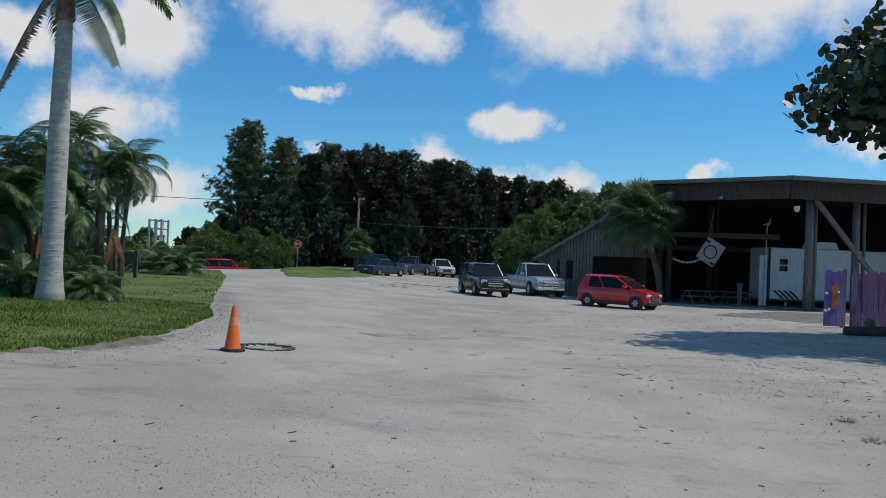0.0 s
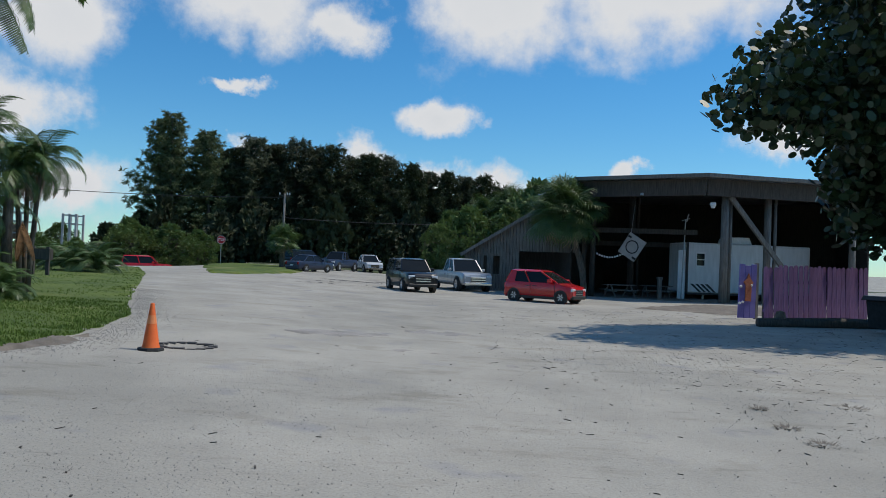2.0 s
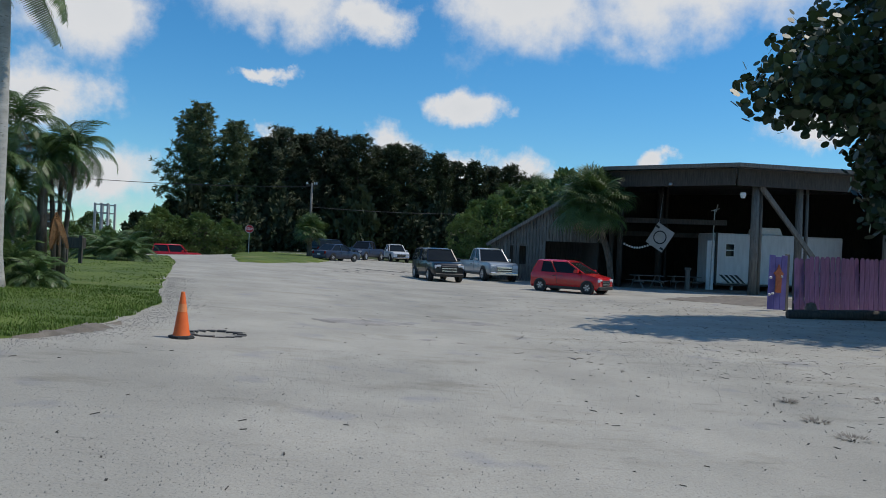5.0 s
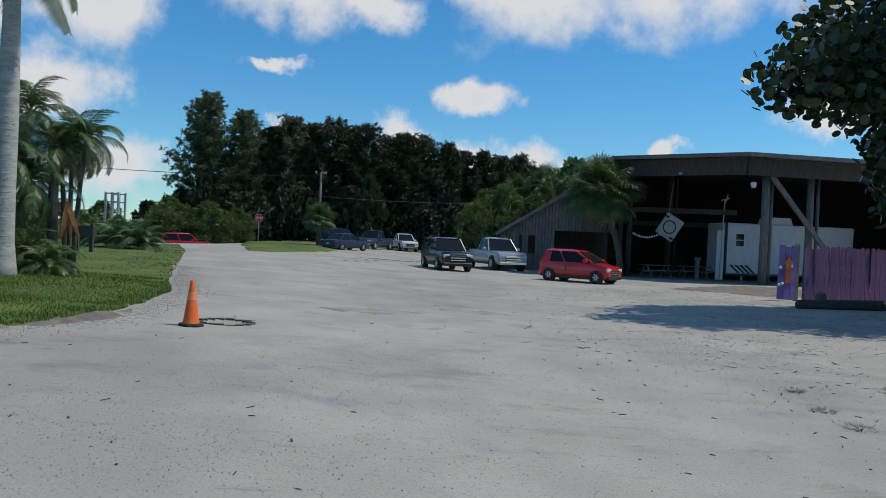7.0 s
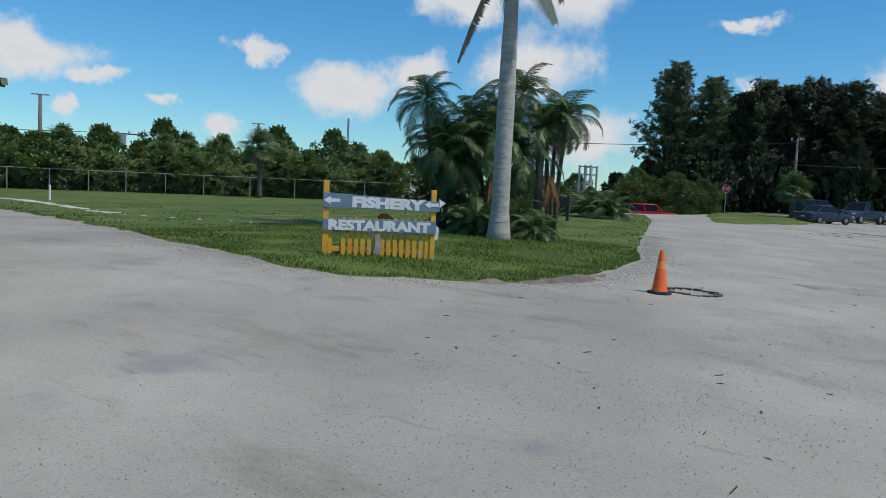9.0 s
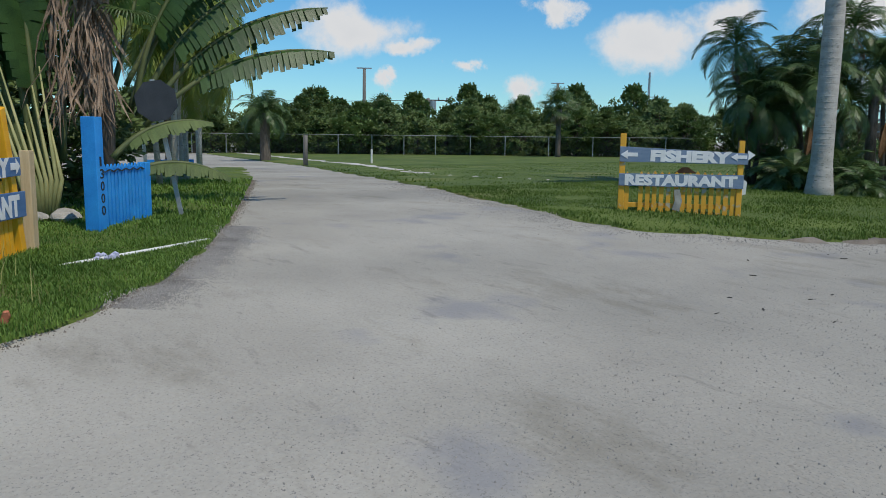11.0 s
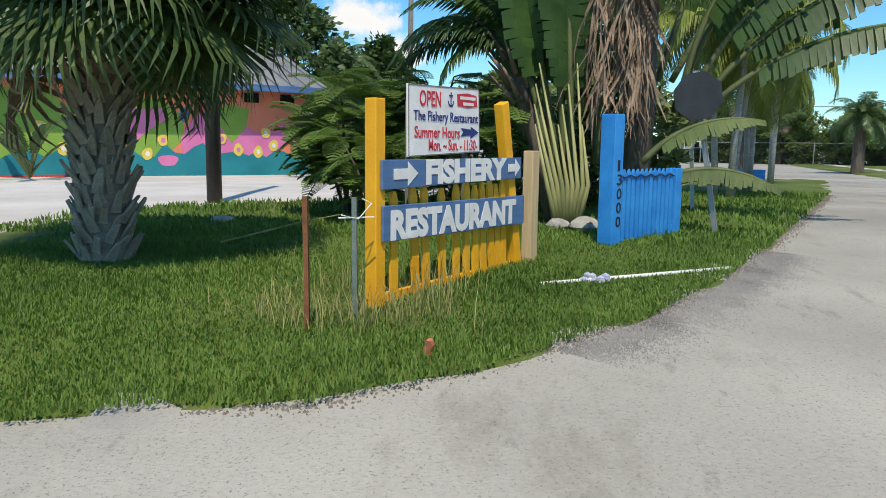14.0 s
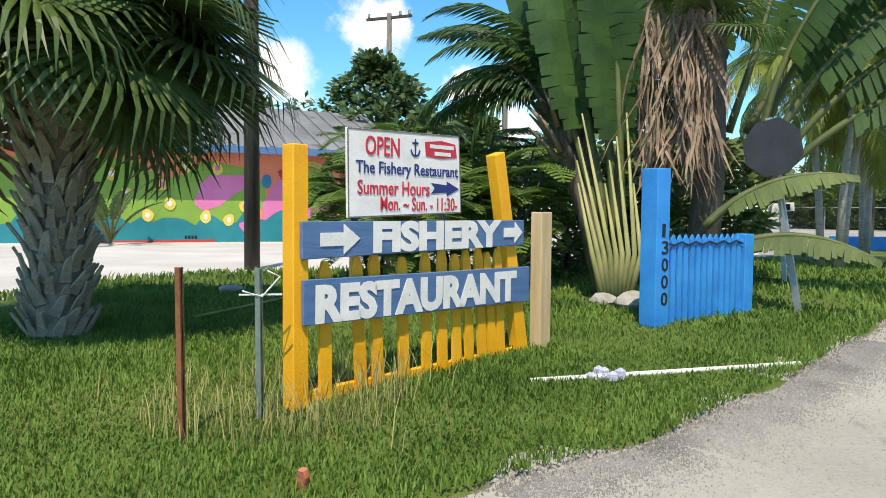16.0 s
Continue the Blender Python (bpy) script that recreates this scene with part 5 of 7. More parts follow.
arrow(q1, 0.25, 1.375, -0.29, 0.15, -0.023)
arrow(q1, 2.02, 1.36, -0.26, 0.13, -0.024)
b = Build()
b.prism([(2.03, 1.30), (2.15, 1.40), (2.03, 1.47)], 0.02)
part("arrow_tip", b, WHITEPAINT, sign1).matrix_basis = F1
b = Build()
b.prism([(0.86, 0.45), (0.98, 0.42), (1.02, 0.6), (0.97, 0.8), (0.88, 0.79), (0.9, 0.6)], 0.03)
part("faded_figure", b, STONE, sign1, "pale worn cut-out on the pickets").matrix_basis = F1 @ pose(0, 0.02, 0)
b = Build()
b.prism([(0.88, 1.07), (1.25, 1.07), (1.1, 1.17), (1.0, 1.17)], 0.03)
part("crest", b, RUST, sign1, "rust-red cut-out behind the board").matrix_basis = F1 @ pose(0, 0.10, 0)
b = Build()
b.prism([(1.97, 0.72), (2.04, 0.74), (2.05, 0.95), (1.98, 0.99)], 0.03)
part("rag", b, PVC, sign1).matrix_basis = F1 @ pose(0, 0.04, 0)

# ---- blue fence with house number ----
B0, B1 = (-9.94, 2.008), (-10.923, 2.926)
bu = Vector((B1[0] - B0[0], B1[1] - B0[1], 0)).normalized()
bn = Vector((-bu.y, bu.x, 0))
if bn.dot(Vector((7, 0, 0))) > 0:
    bn = -bn
FB = Matrix(((bu.x, bn.x, 0, B0[0]), (bu.y, bn.y, 0, B0[1]), (0, 0, 1, 0), (0, 0, 0, 1)))
bf = thing("blue_fence", "short bright blue picket fence with a house number post", "fence")
gb = 0.38
post = on_sign("number_post", (-0.02, -0.10, gb - 0.05), (0.15, 0.08, 1.81), BLUE, bf, FB, "tall blue post with black numerals")
on_sign("post", (1.36, -0.02, gb), (1.50, 0.1, 1.23), BLUE, bf, FB)
for i in range(13):
    x = 0.22 + 0.087 * i
    b = Build()
    b.prism([(x - 0.029, gb - 0.02), (x + 0.029, gb - 0.02), (x + 0.029, 1.19), (x, 1.235), (x - 0.029, 1.19)], 0.02)
    part("picket", b, BLUE, bf).matrix_basis = FB @ pose(0, 0.0, 0)
for z in (0.5, 1.11):
    on_sign("rail", (0.15, 0.001, z), (1.36, 0.035, z + 0.07), BLUE, bf, FB)
for i, ch in enumerate("13000"):
    lettering("numeral", ch, BLACKPAINT, bf, FB @ pose(0.05, -0.101, 1.22 - 0.148 * i), 0.085 if ch != "1" else 0.04, 0.115, 0.012, 0.003)
b = Build()
for i in range(11):
    b.beam((0.2 + 0.1 * i, -0.03, 1.17 - 0.03 * (i % 2)), (0.3 + 0.1 * i, -0.03, 1.17 - 0.03 * ((i + 1) % 2)), 0.012)
part("black_cord", b, BLACKTRIM, bf, "thin black cord woven along the pickets").matrix_basis = FB

STAKEGREEN = surface("worn_green_steel", (0.10, 0.16, 0.14), (0.26, 0.31, 0.28), 7, 0.6, 0.15, metal=0.3)

# ---- small things on the corner lawn ----
def rod(x, y, h, mat, name, label, lean=0):
    t = thing(name, label, "post", at=pose(x, y, gz(x, y), 0, lean, 0))
    b = Build()
    b.box((-0.018, -0.004, -0.05), (0.018, 0.004, h))
    b.box((-0.004, -0.03, -0.05), (0.004, 0.004, h))
    part("stake", b, mat, t)
    return t


rod(-6.37, -0.30, 0.88, RUST, "steel_stake", "rusty brown fence stake standing in grass", 1)
r2 = rod(-6.72, -0.06, 0.84, STAKEGREEN, "steel_stake", "grey-green fence stake with loose wire ends", 1)
b = Build()
b.tube([(0, -0.1, 0.72), (0.02, 0.02, 0.70), (-0.02, 0.1, 0.80), (0, 0.04, 0.83)], [0.005] * 4, 5)
b.tube([(0, -0.12, 0.70), (0, 0.12, 0.71)], [0.005] * 2, 5)
part("wire", b, WHITEPAINT, r2, "pale loose wire")
pz = lambda x, y: gz(x, y) + 0.045
pp = thing("plastic_pipe", "long white plastic pipe lying in grass", "pipe")
b = Build()
b.tube([(-7.82, 1.22, pz(-7.82, 1.22)), (-8.25, 2.1, pz(-8.25, 2.1)), (-8.69, 2.97, pz(-8.69, 2.97))], [0.019] * 3, 10)
part("tube", b, PVC, pp, smooth=True)
b = Build()
for i in range(14):
    a = rng.uniform(0, 6.28)
    x, y = -8.04 + 0.09 * math.cos(a) * rng.random(), 1.68 + 0.12 * math.sin(a)
    b.lathe([(0.0, 0.04), (0.035, 0.02), (0.04, -0.02), (0.0, -0.05)], 6, (x, y, pz(x, y) + rng.uniform(-0.03, 0.03)))
part("rag", b, RAG, pp, "faded violet cloth wrapped round the pipe")


def rock(x, y, r, label, mat=STONE, name="stone", squash=0.6):
    bm = bmesh.new()
    bmesh.ops.create_icosphere(bm, subdivisions=2, radius=r)
    for v in bm.verts:
        v.co *= 1 + 0.28 * noise.noise(v.co * (2.2 / r) + Vector((x, y, 0)))
        v.co.z *= squash
    me = bpy.data.meshes.new(name)
    bm.to_mesh(me)
    bm.free()
    me.materials.append(mat)
    o = new(name, me)
    o.location = (x, y, gz(x, y) + r * squash * 0.55 + 0.03)
    return tagged(o, label, "stone")


rock(-11.2, 1.62, 0.15, "rough pale limestone beside the palm foot")
rock(-11.0, 1.92, 0.2, "large rough limestone beside the palm foot")
b = Build()
b.prism([(-0.028, -0.05), (0.024, -0.045), (0.032, 0.02), (0.012, 0.055), (-0.02, 0.045)], 0.03, pose(-5.95, 0.5, gz(-5.93, 0.5) + 0.09, 12, 14, 75))
solid("brick_piece", b, BRICKRED, "orange piece of broken brick in the grass", "brick", bevel=0.006)
rock(-11.2, -2.6, 0.17, "low pale heap of rubble in the grass", STONE, "rubble", 0.35)
b = Build()
b.tube([(-9.2, -1.9, gz(-9, -2) + 0.10), (-10.4, -1.4, gz(-10, -1) + 0.16), (-10.9, -1.0, gz(-11, -1) + 0.2)], [0.012, 0.01, 0.006], 6)
solid("dead_stalk", b, STRAW, "pale dead palm stalk lying in grass", "stalk")
ns = thing("number_sign", "small white number plate on a thin post", "sign", at=pose(-14.3, 4.0, gz(-14.3, 4.0), 0, -4, 70))
b = Build()
b.box((-0.03, -0.02, 0), (0.03, 0.02, 1.1))
part("post", b, PVC, ns)
b = Build()
b.box((-0.17, -0.035, 1.0), (0.17, -0.02, 1.12))
part("plate", b, WHITEPAINT, ns)
b = Build()
b.box((0.05, -0.038, 1.02), (0.12, -0.036, 1.1))
part("mark", b, BLACKPAINT, ns)
b = Build()
b.box((0, 0, -0.1), (1.7, 0.14, 0.42), pose(-27.5, 7.9, gz(-27.5, 8), 0, 0, 95))
solid("low_blue_wall", b, BLUE, "low bright blue wall at the lane's far end", "wall", bevel=0.01)
b = Build()
b.tube([(-31.4, 16.0, 0.1), (-31.4, 16.0, 1.0), (-31.38, 16.0, 1.66)], [0.11, 0.1, 0.1], 9)
solid("timber_post", b, GREYWOOD, "short round timber post beside the lane", "post", smooth=True)
# weeds and twigs on the yard
for x, y, r in ((4.9, 8.6, 0.14), (4.85, 7.8, 0.17), (6.6, 10.0, 0.22), (5.2, 9.8, 0.12)):
    b = Build()
    for i in range(90):
        a, q = rng.uniform(0, 6.28), r * math.sqrt(rng.random())
        p = Vector((x + q * math.cos(a), y + q * math.sin(a), gz(x, y)))
        d = Vector((math.cos(a), math.sin(a), 0.5)) * rng.uniform(0.04, 0.09)
        s = Vector((-math.sin(a), math.cos(a), 0)) * 0.006
        b.face(p - s, p + s, p + d)
    solid("dry_weed", b, DIRT, "small dry weed tuft on the shell yard", "weed")
def chips(name, line, spread, count, size, mat, label, seed, bias=0.0):
    """Loose stones scattered beside a line, thinning outwards."""
    g = random.Random(seed)
    q = Build()
    legs = [math.dist(a, c) for a, c in zip(line, line[1:])]
    for _ in range(count):
        k = g.choices(range(len(legs)), legs)[0]
        t = g.random()
        (x0, y0), (x1, y1) = line[k], line[k + 1]
        nx, ny = (y1 - y0) / legs[k], -(x1 - x0) / legs[k]
        d = abs(g.gauss(0, spread)) * (1 if g.random() < 0.9 else -0.3) + bias
        x, y = x0 + (x1 - x0) * t + nx * d, y0 + (y1 - y0) * t + ny * d
        c = Vector((x, y, ground_z(x, y)))
        a, r_ = g.uniform(0, 6.28), size * g.uniform(0.4, 1.3)
        ring = [c + Vector((math.cos(a + o) * r_ * g.uniform(0.7, 1.2), math.sin(a + o) * r_ * g.uniform(0.7, 1.2), -0.004)) for o in (0, 1.6, 3.1, 4.7)]
        top = c + Vector((g.uniform(-0.3, 0.3) * r_, g.uniform(-0.3, 0.3) * r_, r_ * g.uniform(0.4, 0.9) + 0.004))
        for m in range(4):
            q.face(ring[m], ring[(m + 1) % 4], top)
    return tagged(new(name, q.mesh(name, mat)), label, "gravel", "", "stuff")


LANE_EDGE = [(-5.1, -0.6), (-5.2, 0.0), (-5.45, 0.36), (-6.2, 1.24), (-7.0, 1.98), (-8.5, 2.96), (-9.95, 3.72), (-13.4, 5.45), (-20, 8.5)]
VERGE_EDGE = [(-16.8, 11.15), (-12, 9.5), (-9.8, 8.95), (-8.1, 8.5), (-7.0, 8.55), (-5.6, 9.95), (-4.95, 10.9), (-4.6, 12.2), (-4.65, 14.6), (-4.95, 17.3), (-5.7, 19.4), (-7.6, 26.6)]
chips("lane_gravel", LANE_EDGE[3:7], 0.19, 34000, 0.0066, EDGEGRAVEL, "loose grey gravel along the lane's edge", 21)
chips("verge_gravel", VERGE_EDGE, 0.42, 10000, 0.013, GREYGRAVEL, "loose stones along the verge", 22)
chips("edge_soil", LANE_EDGE, 0.07, 4500, 0.012, DIRT, "dark soil crumbs at the grass edge", 23, -0.06)
chips("yard_stones", [(7, 2), (5.5, 8), (3, 14), (5, 20)], 3.2, 5000, 0.012, STONE, "pale loose stones on the yard", 24)
chips("yard_grit", [(-3, 1), (-3.5, 6), (-1, 12)], 2.6, 4000, 0.009, GREYGRAVEL, "dark grit on the shell surface", 25)
b = Build()
for i in range(1900):
    if i < 1820:
        x, y = rng.uniform(2.0, 17), rng.uniform(5, 31)
        if x < 3 + 0.15 * y and rng.random() < 0.7:
            continue
    else:
        x, y = rng.uniform(-5, 4), rng.uniform(4, 20)
    a, L = rng.uniform(0, 3.14), rng.uniform(0.008, 0.045) * (2.6 if rng.random() < 0.06 else 1)
    p = Vector((x, y, ground_z(x, y) + 0.006))
    d = Vector((math.cos(a), math.sin(a), 0.05)) * L
    b.beam(p - d, p + d, 0.006 + 0.012 * rng.random(), 0.005)
tagged(new("leaf_litter", b.mesh("leaf_litter", DARKWOOD)), "fallen leaves and twigs on the shell yard", "litter", "", "stuff")

# ---- painted building ----
mur = thing("painted_building", "low building with a bright painted seaside mural", "building")
A0 = Vector((-22.4, -12.4, -0.551))
mu = Vector((-3.5, 4.0, 0)).normalized()
mn = Vector((-mu.y, mu.x, 0))
if mn.dot(Vector((14, 10, 0))) > 0:
    mn = -mn
MK = 1.38    # the wall is drawn to a 1 : 1.38 plan
FM = Matrix(((mu.x * MK, mn.x * MK, 0, A0.x), (mu.y * MK, mn.y * MK, 0, A0.y), (0, 0, MK, A0.z), (0, 0, 0, 1)))
MB = 0.64


def mural(name, pts, mat, lift, label=""):
    b = Build()
    b.prism([(x, max(z, MB)) for x, z in pts], 0.004)
    o = part(name, b, mat, mur, label)
    o.matrix_basis = FM @ pose(0, -lift, 0)
    return o


def blob(cx, cz, a, b_, n=20, wob=0.0, seed=0):
    return [(cx + a * math.cos(t) * (1 + wob * math.sin(3 * t + seed)), cz + b_ * math.sin(t) * (1 + wob * math.cos(2 * t + seed))) for t in np.linspace(0, 2 * math.pi, n + 1)[:-1]]


b = Build()
for lo, hi in (((-2.5, 0, MB - 0.3), (6.4, 0.2, 2.75)), ((-2.5, 0.2, MB - 0.3), (-2.3, 5.0, 2.75)), ((6.2, 0.2, MB - 0.3), (6.4, 5.0, 2.75)), ((-2.5, 5.0, MB - 0.3), (6.4, 5.2, 2.75))):
    b.box(lo, hi)
part("wall", b, CORAL, mur, "coral painted wall").matrix_basis = FM
waves = [(-2.49, 1.12)] + [(-2.4 + 0.22 * i, 1.12 + 0.10 * math.sin(i * 1.9) + (0.16 if i % 4 == 0 else 0) + (0.1 if 24 < i < 30 else 0)) for i in range(40)] + [(6.39, 1.15)]
mural("painted_hill", [(-2.4, 0.9), (-2.4, 2.2), (-1, 2.55), (0.6, 2.4), (1.1, 2.0), (1.6, 2.15), (2.0, 2.45), (2.9, 2.3), (3.3, 2.0), (3.35, 1.5), (3.0, 1.2), (2.4, 0.9)], MGREEN, 0.0, "green painted hill")
mural("painted_bay", [(3.3, 1.0), (3.25, 1.5), (3.6, 2.05), (4.0, 2.2), (4.6, 1.9), (5.2, 1.6), (5.8, 1.9), (6.0, 1.6), (5.6, 1.2), (5.0, 0.95)], MPINK, 0.004, "pink painted shape")
mural("painted_leaf", [(3.95, 2.1), (4.45, 1.4), (4.8, 1.75), (4.9, 2.2), (4.4, 2.3)], MGREEN, 0.008)
mural("painted_cloud", [(1.75, 1.5), (1.9, 1.95), (2.1, 2.12), (2.9, 2.15), (3.0, 1.95), (2.6, 1.7), (2.3, 1.45), (1.95, 1.35)], MPINK, 0.004, "pink painted shape")
mural("painted_sea", [(6.39, MB - 0.2), (6.39, 1.15)] + list(reversed(waves)) + [(-2.49, MB - 0.2)], MTEAL, 0.012, "teal painted sea")
mural("painted_foot", blob(2.95, 1.0, 0.22, 0.14, 14, 0.15), MPINK, 0.016)
mural("painted_base_line", [(-1.0, MB), (2.2, MB), (2.2, MB + 0.08), (-1.0, MB + 0.08)], MRED, 0.016)
for i, (x, z) in enumerate(((1.1, 1.9), (1.6, 2.3), (1.25, 1.5), (2.25, 2.28), (2.0, 1.22), (2.5, 1.15), (2.85, 1.45), (0.4, 1.7), (0.1, 2.1), (4.6, 1.25), (5.1, 1.2), (5.5, 1.35), (4.2, 1.5), (5.3, 1.65), (0.8, 1.25), (-0.6, 1.8))):
    mural("painted_flower", blob(x, z, 0.12, 0.14, 12, 0.12, i), MYELLOW, 0.018)
    mural("painted_flower_eye", blob(x, z, 0.05, 0.06, 10), WHITEPAINT if i % 3 else MPINK, 0.023)
for x in (3.35, 4.05):
    mural("painted_eye", blob(x, 2.02, 0.11, 0.16, 14), CRYSTALBLUE, 0.018)
    mural("painted_pupil", blob(x, 2.02, 0.05, 0.08, 10), MTEAL, 0.023)
mural("painted_heart", [(3.6, 2.25), (3.72, 2.02), (3.86, 2.25), (3.73, 2.32)], MRED, 0.018)
for i in range(4):
    mural("sign_mark", [(1.55 + 0.07 * i, 0.74), (1.6 + 0.07 * i, 0.74), (1.6 + 0.07 * i, 0.81), (1.55 + 0.07 * i, 0.81)], BLACKPAINT, 0.018)
for x in (3.72, 4.78, 5.7):
    b = Build()
    b.box((x, -0.03, 2.36), (x + 0.36, 0.0, 2.58))
    part("vent_window", b, GLASS_DARK, mur, "small dark window under the eave").matrix_basis = FM
for y0, y1 in ((-0.5, 2.6), (5.7, 2.6)):
    z0, z1 = 2.74, 4.0
    rf = Build()
    rf.face((-2.9, y0, z0), (6.8, y0, z0), (6.8, y1, z1), (-2.9, y1, z1))
    rf.face((-2.9, y0, z0 - 0.05), (-2.9, y1, z1 - 0.05), (6.8, y1, z1 - 0.05), (6.8, y0, z0 - 0.05))
    rf.face((-2.9, y0, z0 - 0.05), (6.8, y0, z0 - 0.05), (6.8, y0, z0), (-2.9, y0, z0))
    part("roof", rf, ROOFGREY, mur, "weathered grey roof slope").matrix_basis = FM
    rib = Build()
    rib.beam((0, y0, z0 + 0.02), (0, y1, z1 + 0.02), 0.05, 0.05)
    rib = rib.mesh("roof_rib", ROOFGREY)
    for i in range(24):
        part("roof_rib", rib, None, mur).matrix_basis = FM @ pose(-2.8 + 0.41 * i, 0, 0)
for x in (-2.5, 6.2):
    b = Build()
    b.face((x, 0, 2.7), (x, 5.2, 2.7), (x, 2.6, 3.9))
    b.face((x + 0.15, 0, 2.7), (x + 0.15, 2.6, 3.9), (x + 0.15, 5.2, 2.7))
    part("gable", b, CORAL, mur).matrix_basis = FM
on_sign("eave_board", (-2.9, -0.53, 2.60), (6.8, -0.49, 2.76), SIGNBLUE, mur, FM, "blue eave board")

# ---- poles, wires and chain-link fence ----
def utility_pole(x, y, h, r, label, arm=0.0, turn=0.0, top="plain", z0=None):
    z0 = gz(x, y) if z0 is None else z0
    t = thing("utility_pole", label, "pole", at=pose(x, y, z0, 0, 0, turn))
    b = Build()
    b.tube([(0, 0, -0.3), (0, 0, h * 0.5), (0.02, 0, h)], [r, r * 0.9, r * 0.75], 10)
    part("pole", b, DARKWOOD if r > 0.09 and h < 9.5 and x < -12 and x > -15 else GREYWOOD, t, smooth=True)
    if arm:
        b = Build()
        b.beam((-arm, 0, h - 0.2), (arm, 0, h - 0.2), 0.12)
        part("crossarm", b, DARKWOOD, t)
        for k in (-0.9, 0.5, 0.9):
            b = Build()
            b.lathe([(0.03, -0.14), (0.07, -0.1), (0.07, 0.06), (0.0, 0.1)], 8, (arm * k, 0, h))
            part("insulator", b, GALV, t)
    if top == "lamp":
        b = Build()
        b.box((-0.75, -0.15, h), (0.75, 0.15, h + 0.1))
        b.box((-0.06, -0.06, h - 0.5), (0.06, 0.06, h))
        part("lamp_head", b, GALV, t)
    if top == "can":
        for k in (-0.5, 0.5):
            b = Build()
            b.lathe([(0.0, 0), (0.35, 0), (0.35, 0.9), (0.0, 1.0)], 12, (k, 0, h - 1.2))
            part("transformer", b, GALV, t)
    return t


utility_pole(-14.1, -3.78, 9.2, 0.125, "dark timber utility pole in the corner lawn")
utility_pole(-8.1, 72.5, 6.9, 0.13, "timber pole with a small lamp arm", 0.5)
utility_pole(-67.1, 41.1, 8.2, 0.2, "tall floodlight pole beyond the hedge", top="lamp", turn=60)
utility_pole(-65.1, 66.4, 9.0, 0.2, "tall floodlight pole beyond the hedge", top="lamp", turn=50)
utility_pole(-66.5, 48.6, 5.6, 0.2, "power pole with transformers beyond the hedge", 2.2, 60, "can")
utility_pole(-40, -3.5, 9.5, 0.16, "power pole far behind the trees", 1.2, 80)
utility_pole(-39, -9.0, 10.5, 0.16, "power pole far behind the trees", 1.2, 80)
mastb = thing("lattice_mast", "distant pale lattice mast", "mast")
b = Build()
for s in (-0.3, 0.3):
    b.beam((-103 + s, 132, 0), (-103 + s * 0.4, 132, 15.5), 0.16)
for i in range(14):
    b.beam((-103.3, 132, 1 + i), (-102.7, 132, 1.8 + i), 0.1)
part("lattice", b, GALV, mastb)
b = Build()
b.beam((-105.0, 132, 10.5), (-101.0, 132, 10.5), 0.14)
part("arms", b, GALV, mastb)


def wire(a, c, sag, label, r=0.03):
    a, c = Vector(a), Vector(c)
    b = Build()
    b.tube([a.lerp(c, t) - Vector((0, 0, sag * 4 * t * (1 - t))) for t in np.linspace(0, 1, 15)], [r] * 15, 5)
    return solid("overhead_wire", b, BLACKTRIM, label, "wire")


wire((-8.1, 72.5, 6.9), (-33, 68, 6.6), 0.3, "thin overhead wire between poles", 0.03)
wire((-8.1, 72.5, 5.0), (22, 80, 6.5), 0.6, "thin overhead wire before the trees", 0.03)
wire((-9.3, 18.6, 7.6), (-40, 29.0, 16.0), 0.9, "thin wire running up from the palm clump", 0.012)
wire((-66.5, 48.6, 5.6), (-90, 20, 6.0), 0.5, "thin overhead wire at the far pole", 0.03)

FENCE = [(-64, 14), (-60.5, 24), (-56.5, 28.9), (-53.6, 33.5), (-51.0, 38), (-47.5, 42.5), (-42.5, 47.5), (-36, 53)]
cf = thing("chain_link_fence", "grey chain-link fence with pipe posts along the hedge", "fence")
b_mesh = Build()
for (x0, y0), (x1, y1) in zip(FENCE, FENCE[1:]):
    L = math.dist((x0, y0), (x1, y1))
    k = max(1, round(L / 3.0))
    for i in range(k):
        t0, t1 = i / k, (i + 1) / k
        p, q = Vector((x0 + (x1 - x0) * t0, y0 + (y1 - y0) * t0, 0)), Vector((x0 + (x1 - x0) * t1, y0 + (y1 - y0) * t1, 0))
        p.z, q.z = gz(p.x, p.y), gz(q.x, q.y)
        b = Build()
        b.tube([p, p + Vector((0, 0, 1.65))], [0.04, 0.04], 6)
        part("post", b, GALV, cf)
        b = Build()
        b.tube([p + Vector((0, 0, 1.6)), q + Vector((0, 0, 1.6))], [0.028, 0.028], 5)
        part("top_rail", b, GALV, cf)
        for j in range(26):
            for s in (1, -1):
                t = (j + 0.5) / 26
                u = t + s * 0.25
                if 0 <= u <= 1:
                    b_mesh.beam(p.lerp(q, t) + Vector((0, 0, 0.05)), p.lerp(q, u) + Vector((0, 0, 1.6)), 0.005)
part("wire_mesh", b_mesh, SIGNBACK, cf, "fine diamond wire mesh")
b = Build()
b.tube([(-33, 20.5, gz(-33, 20)), (-33, 20.5, gz(-33, 20) + 0.75)], [0.05, 0.05], 8)
solid("marker_post", b, PVC, "short white marker post in the field", "post")


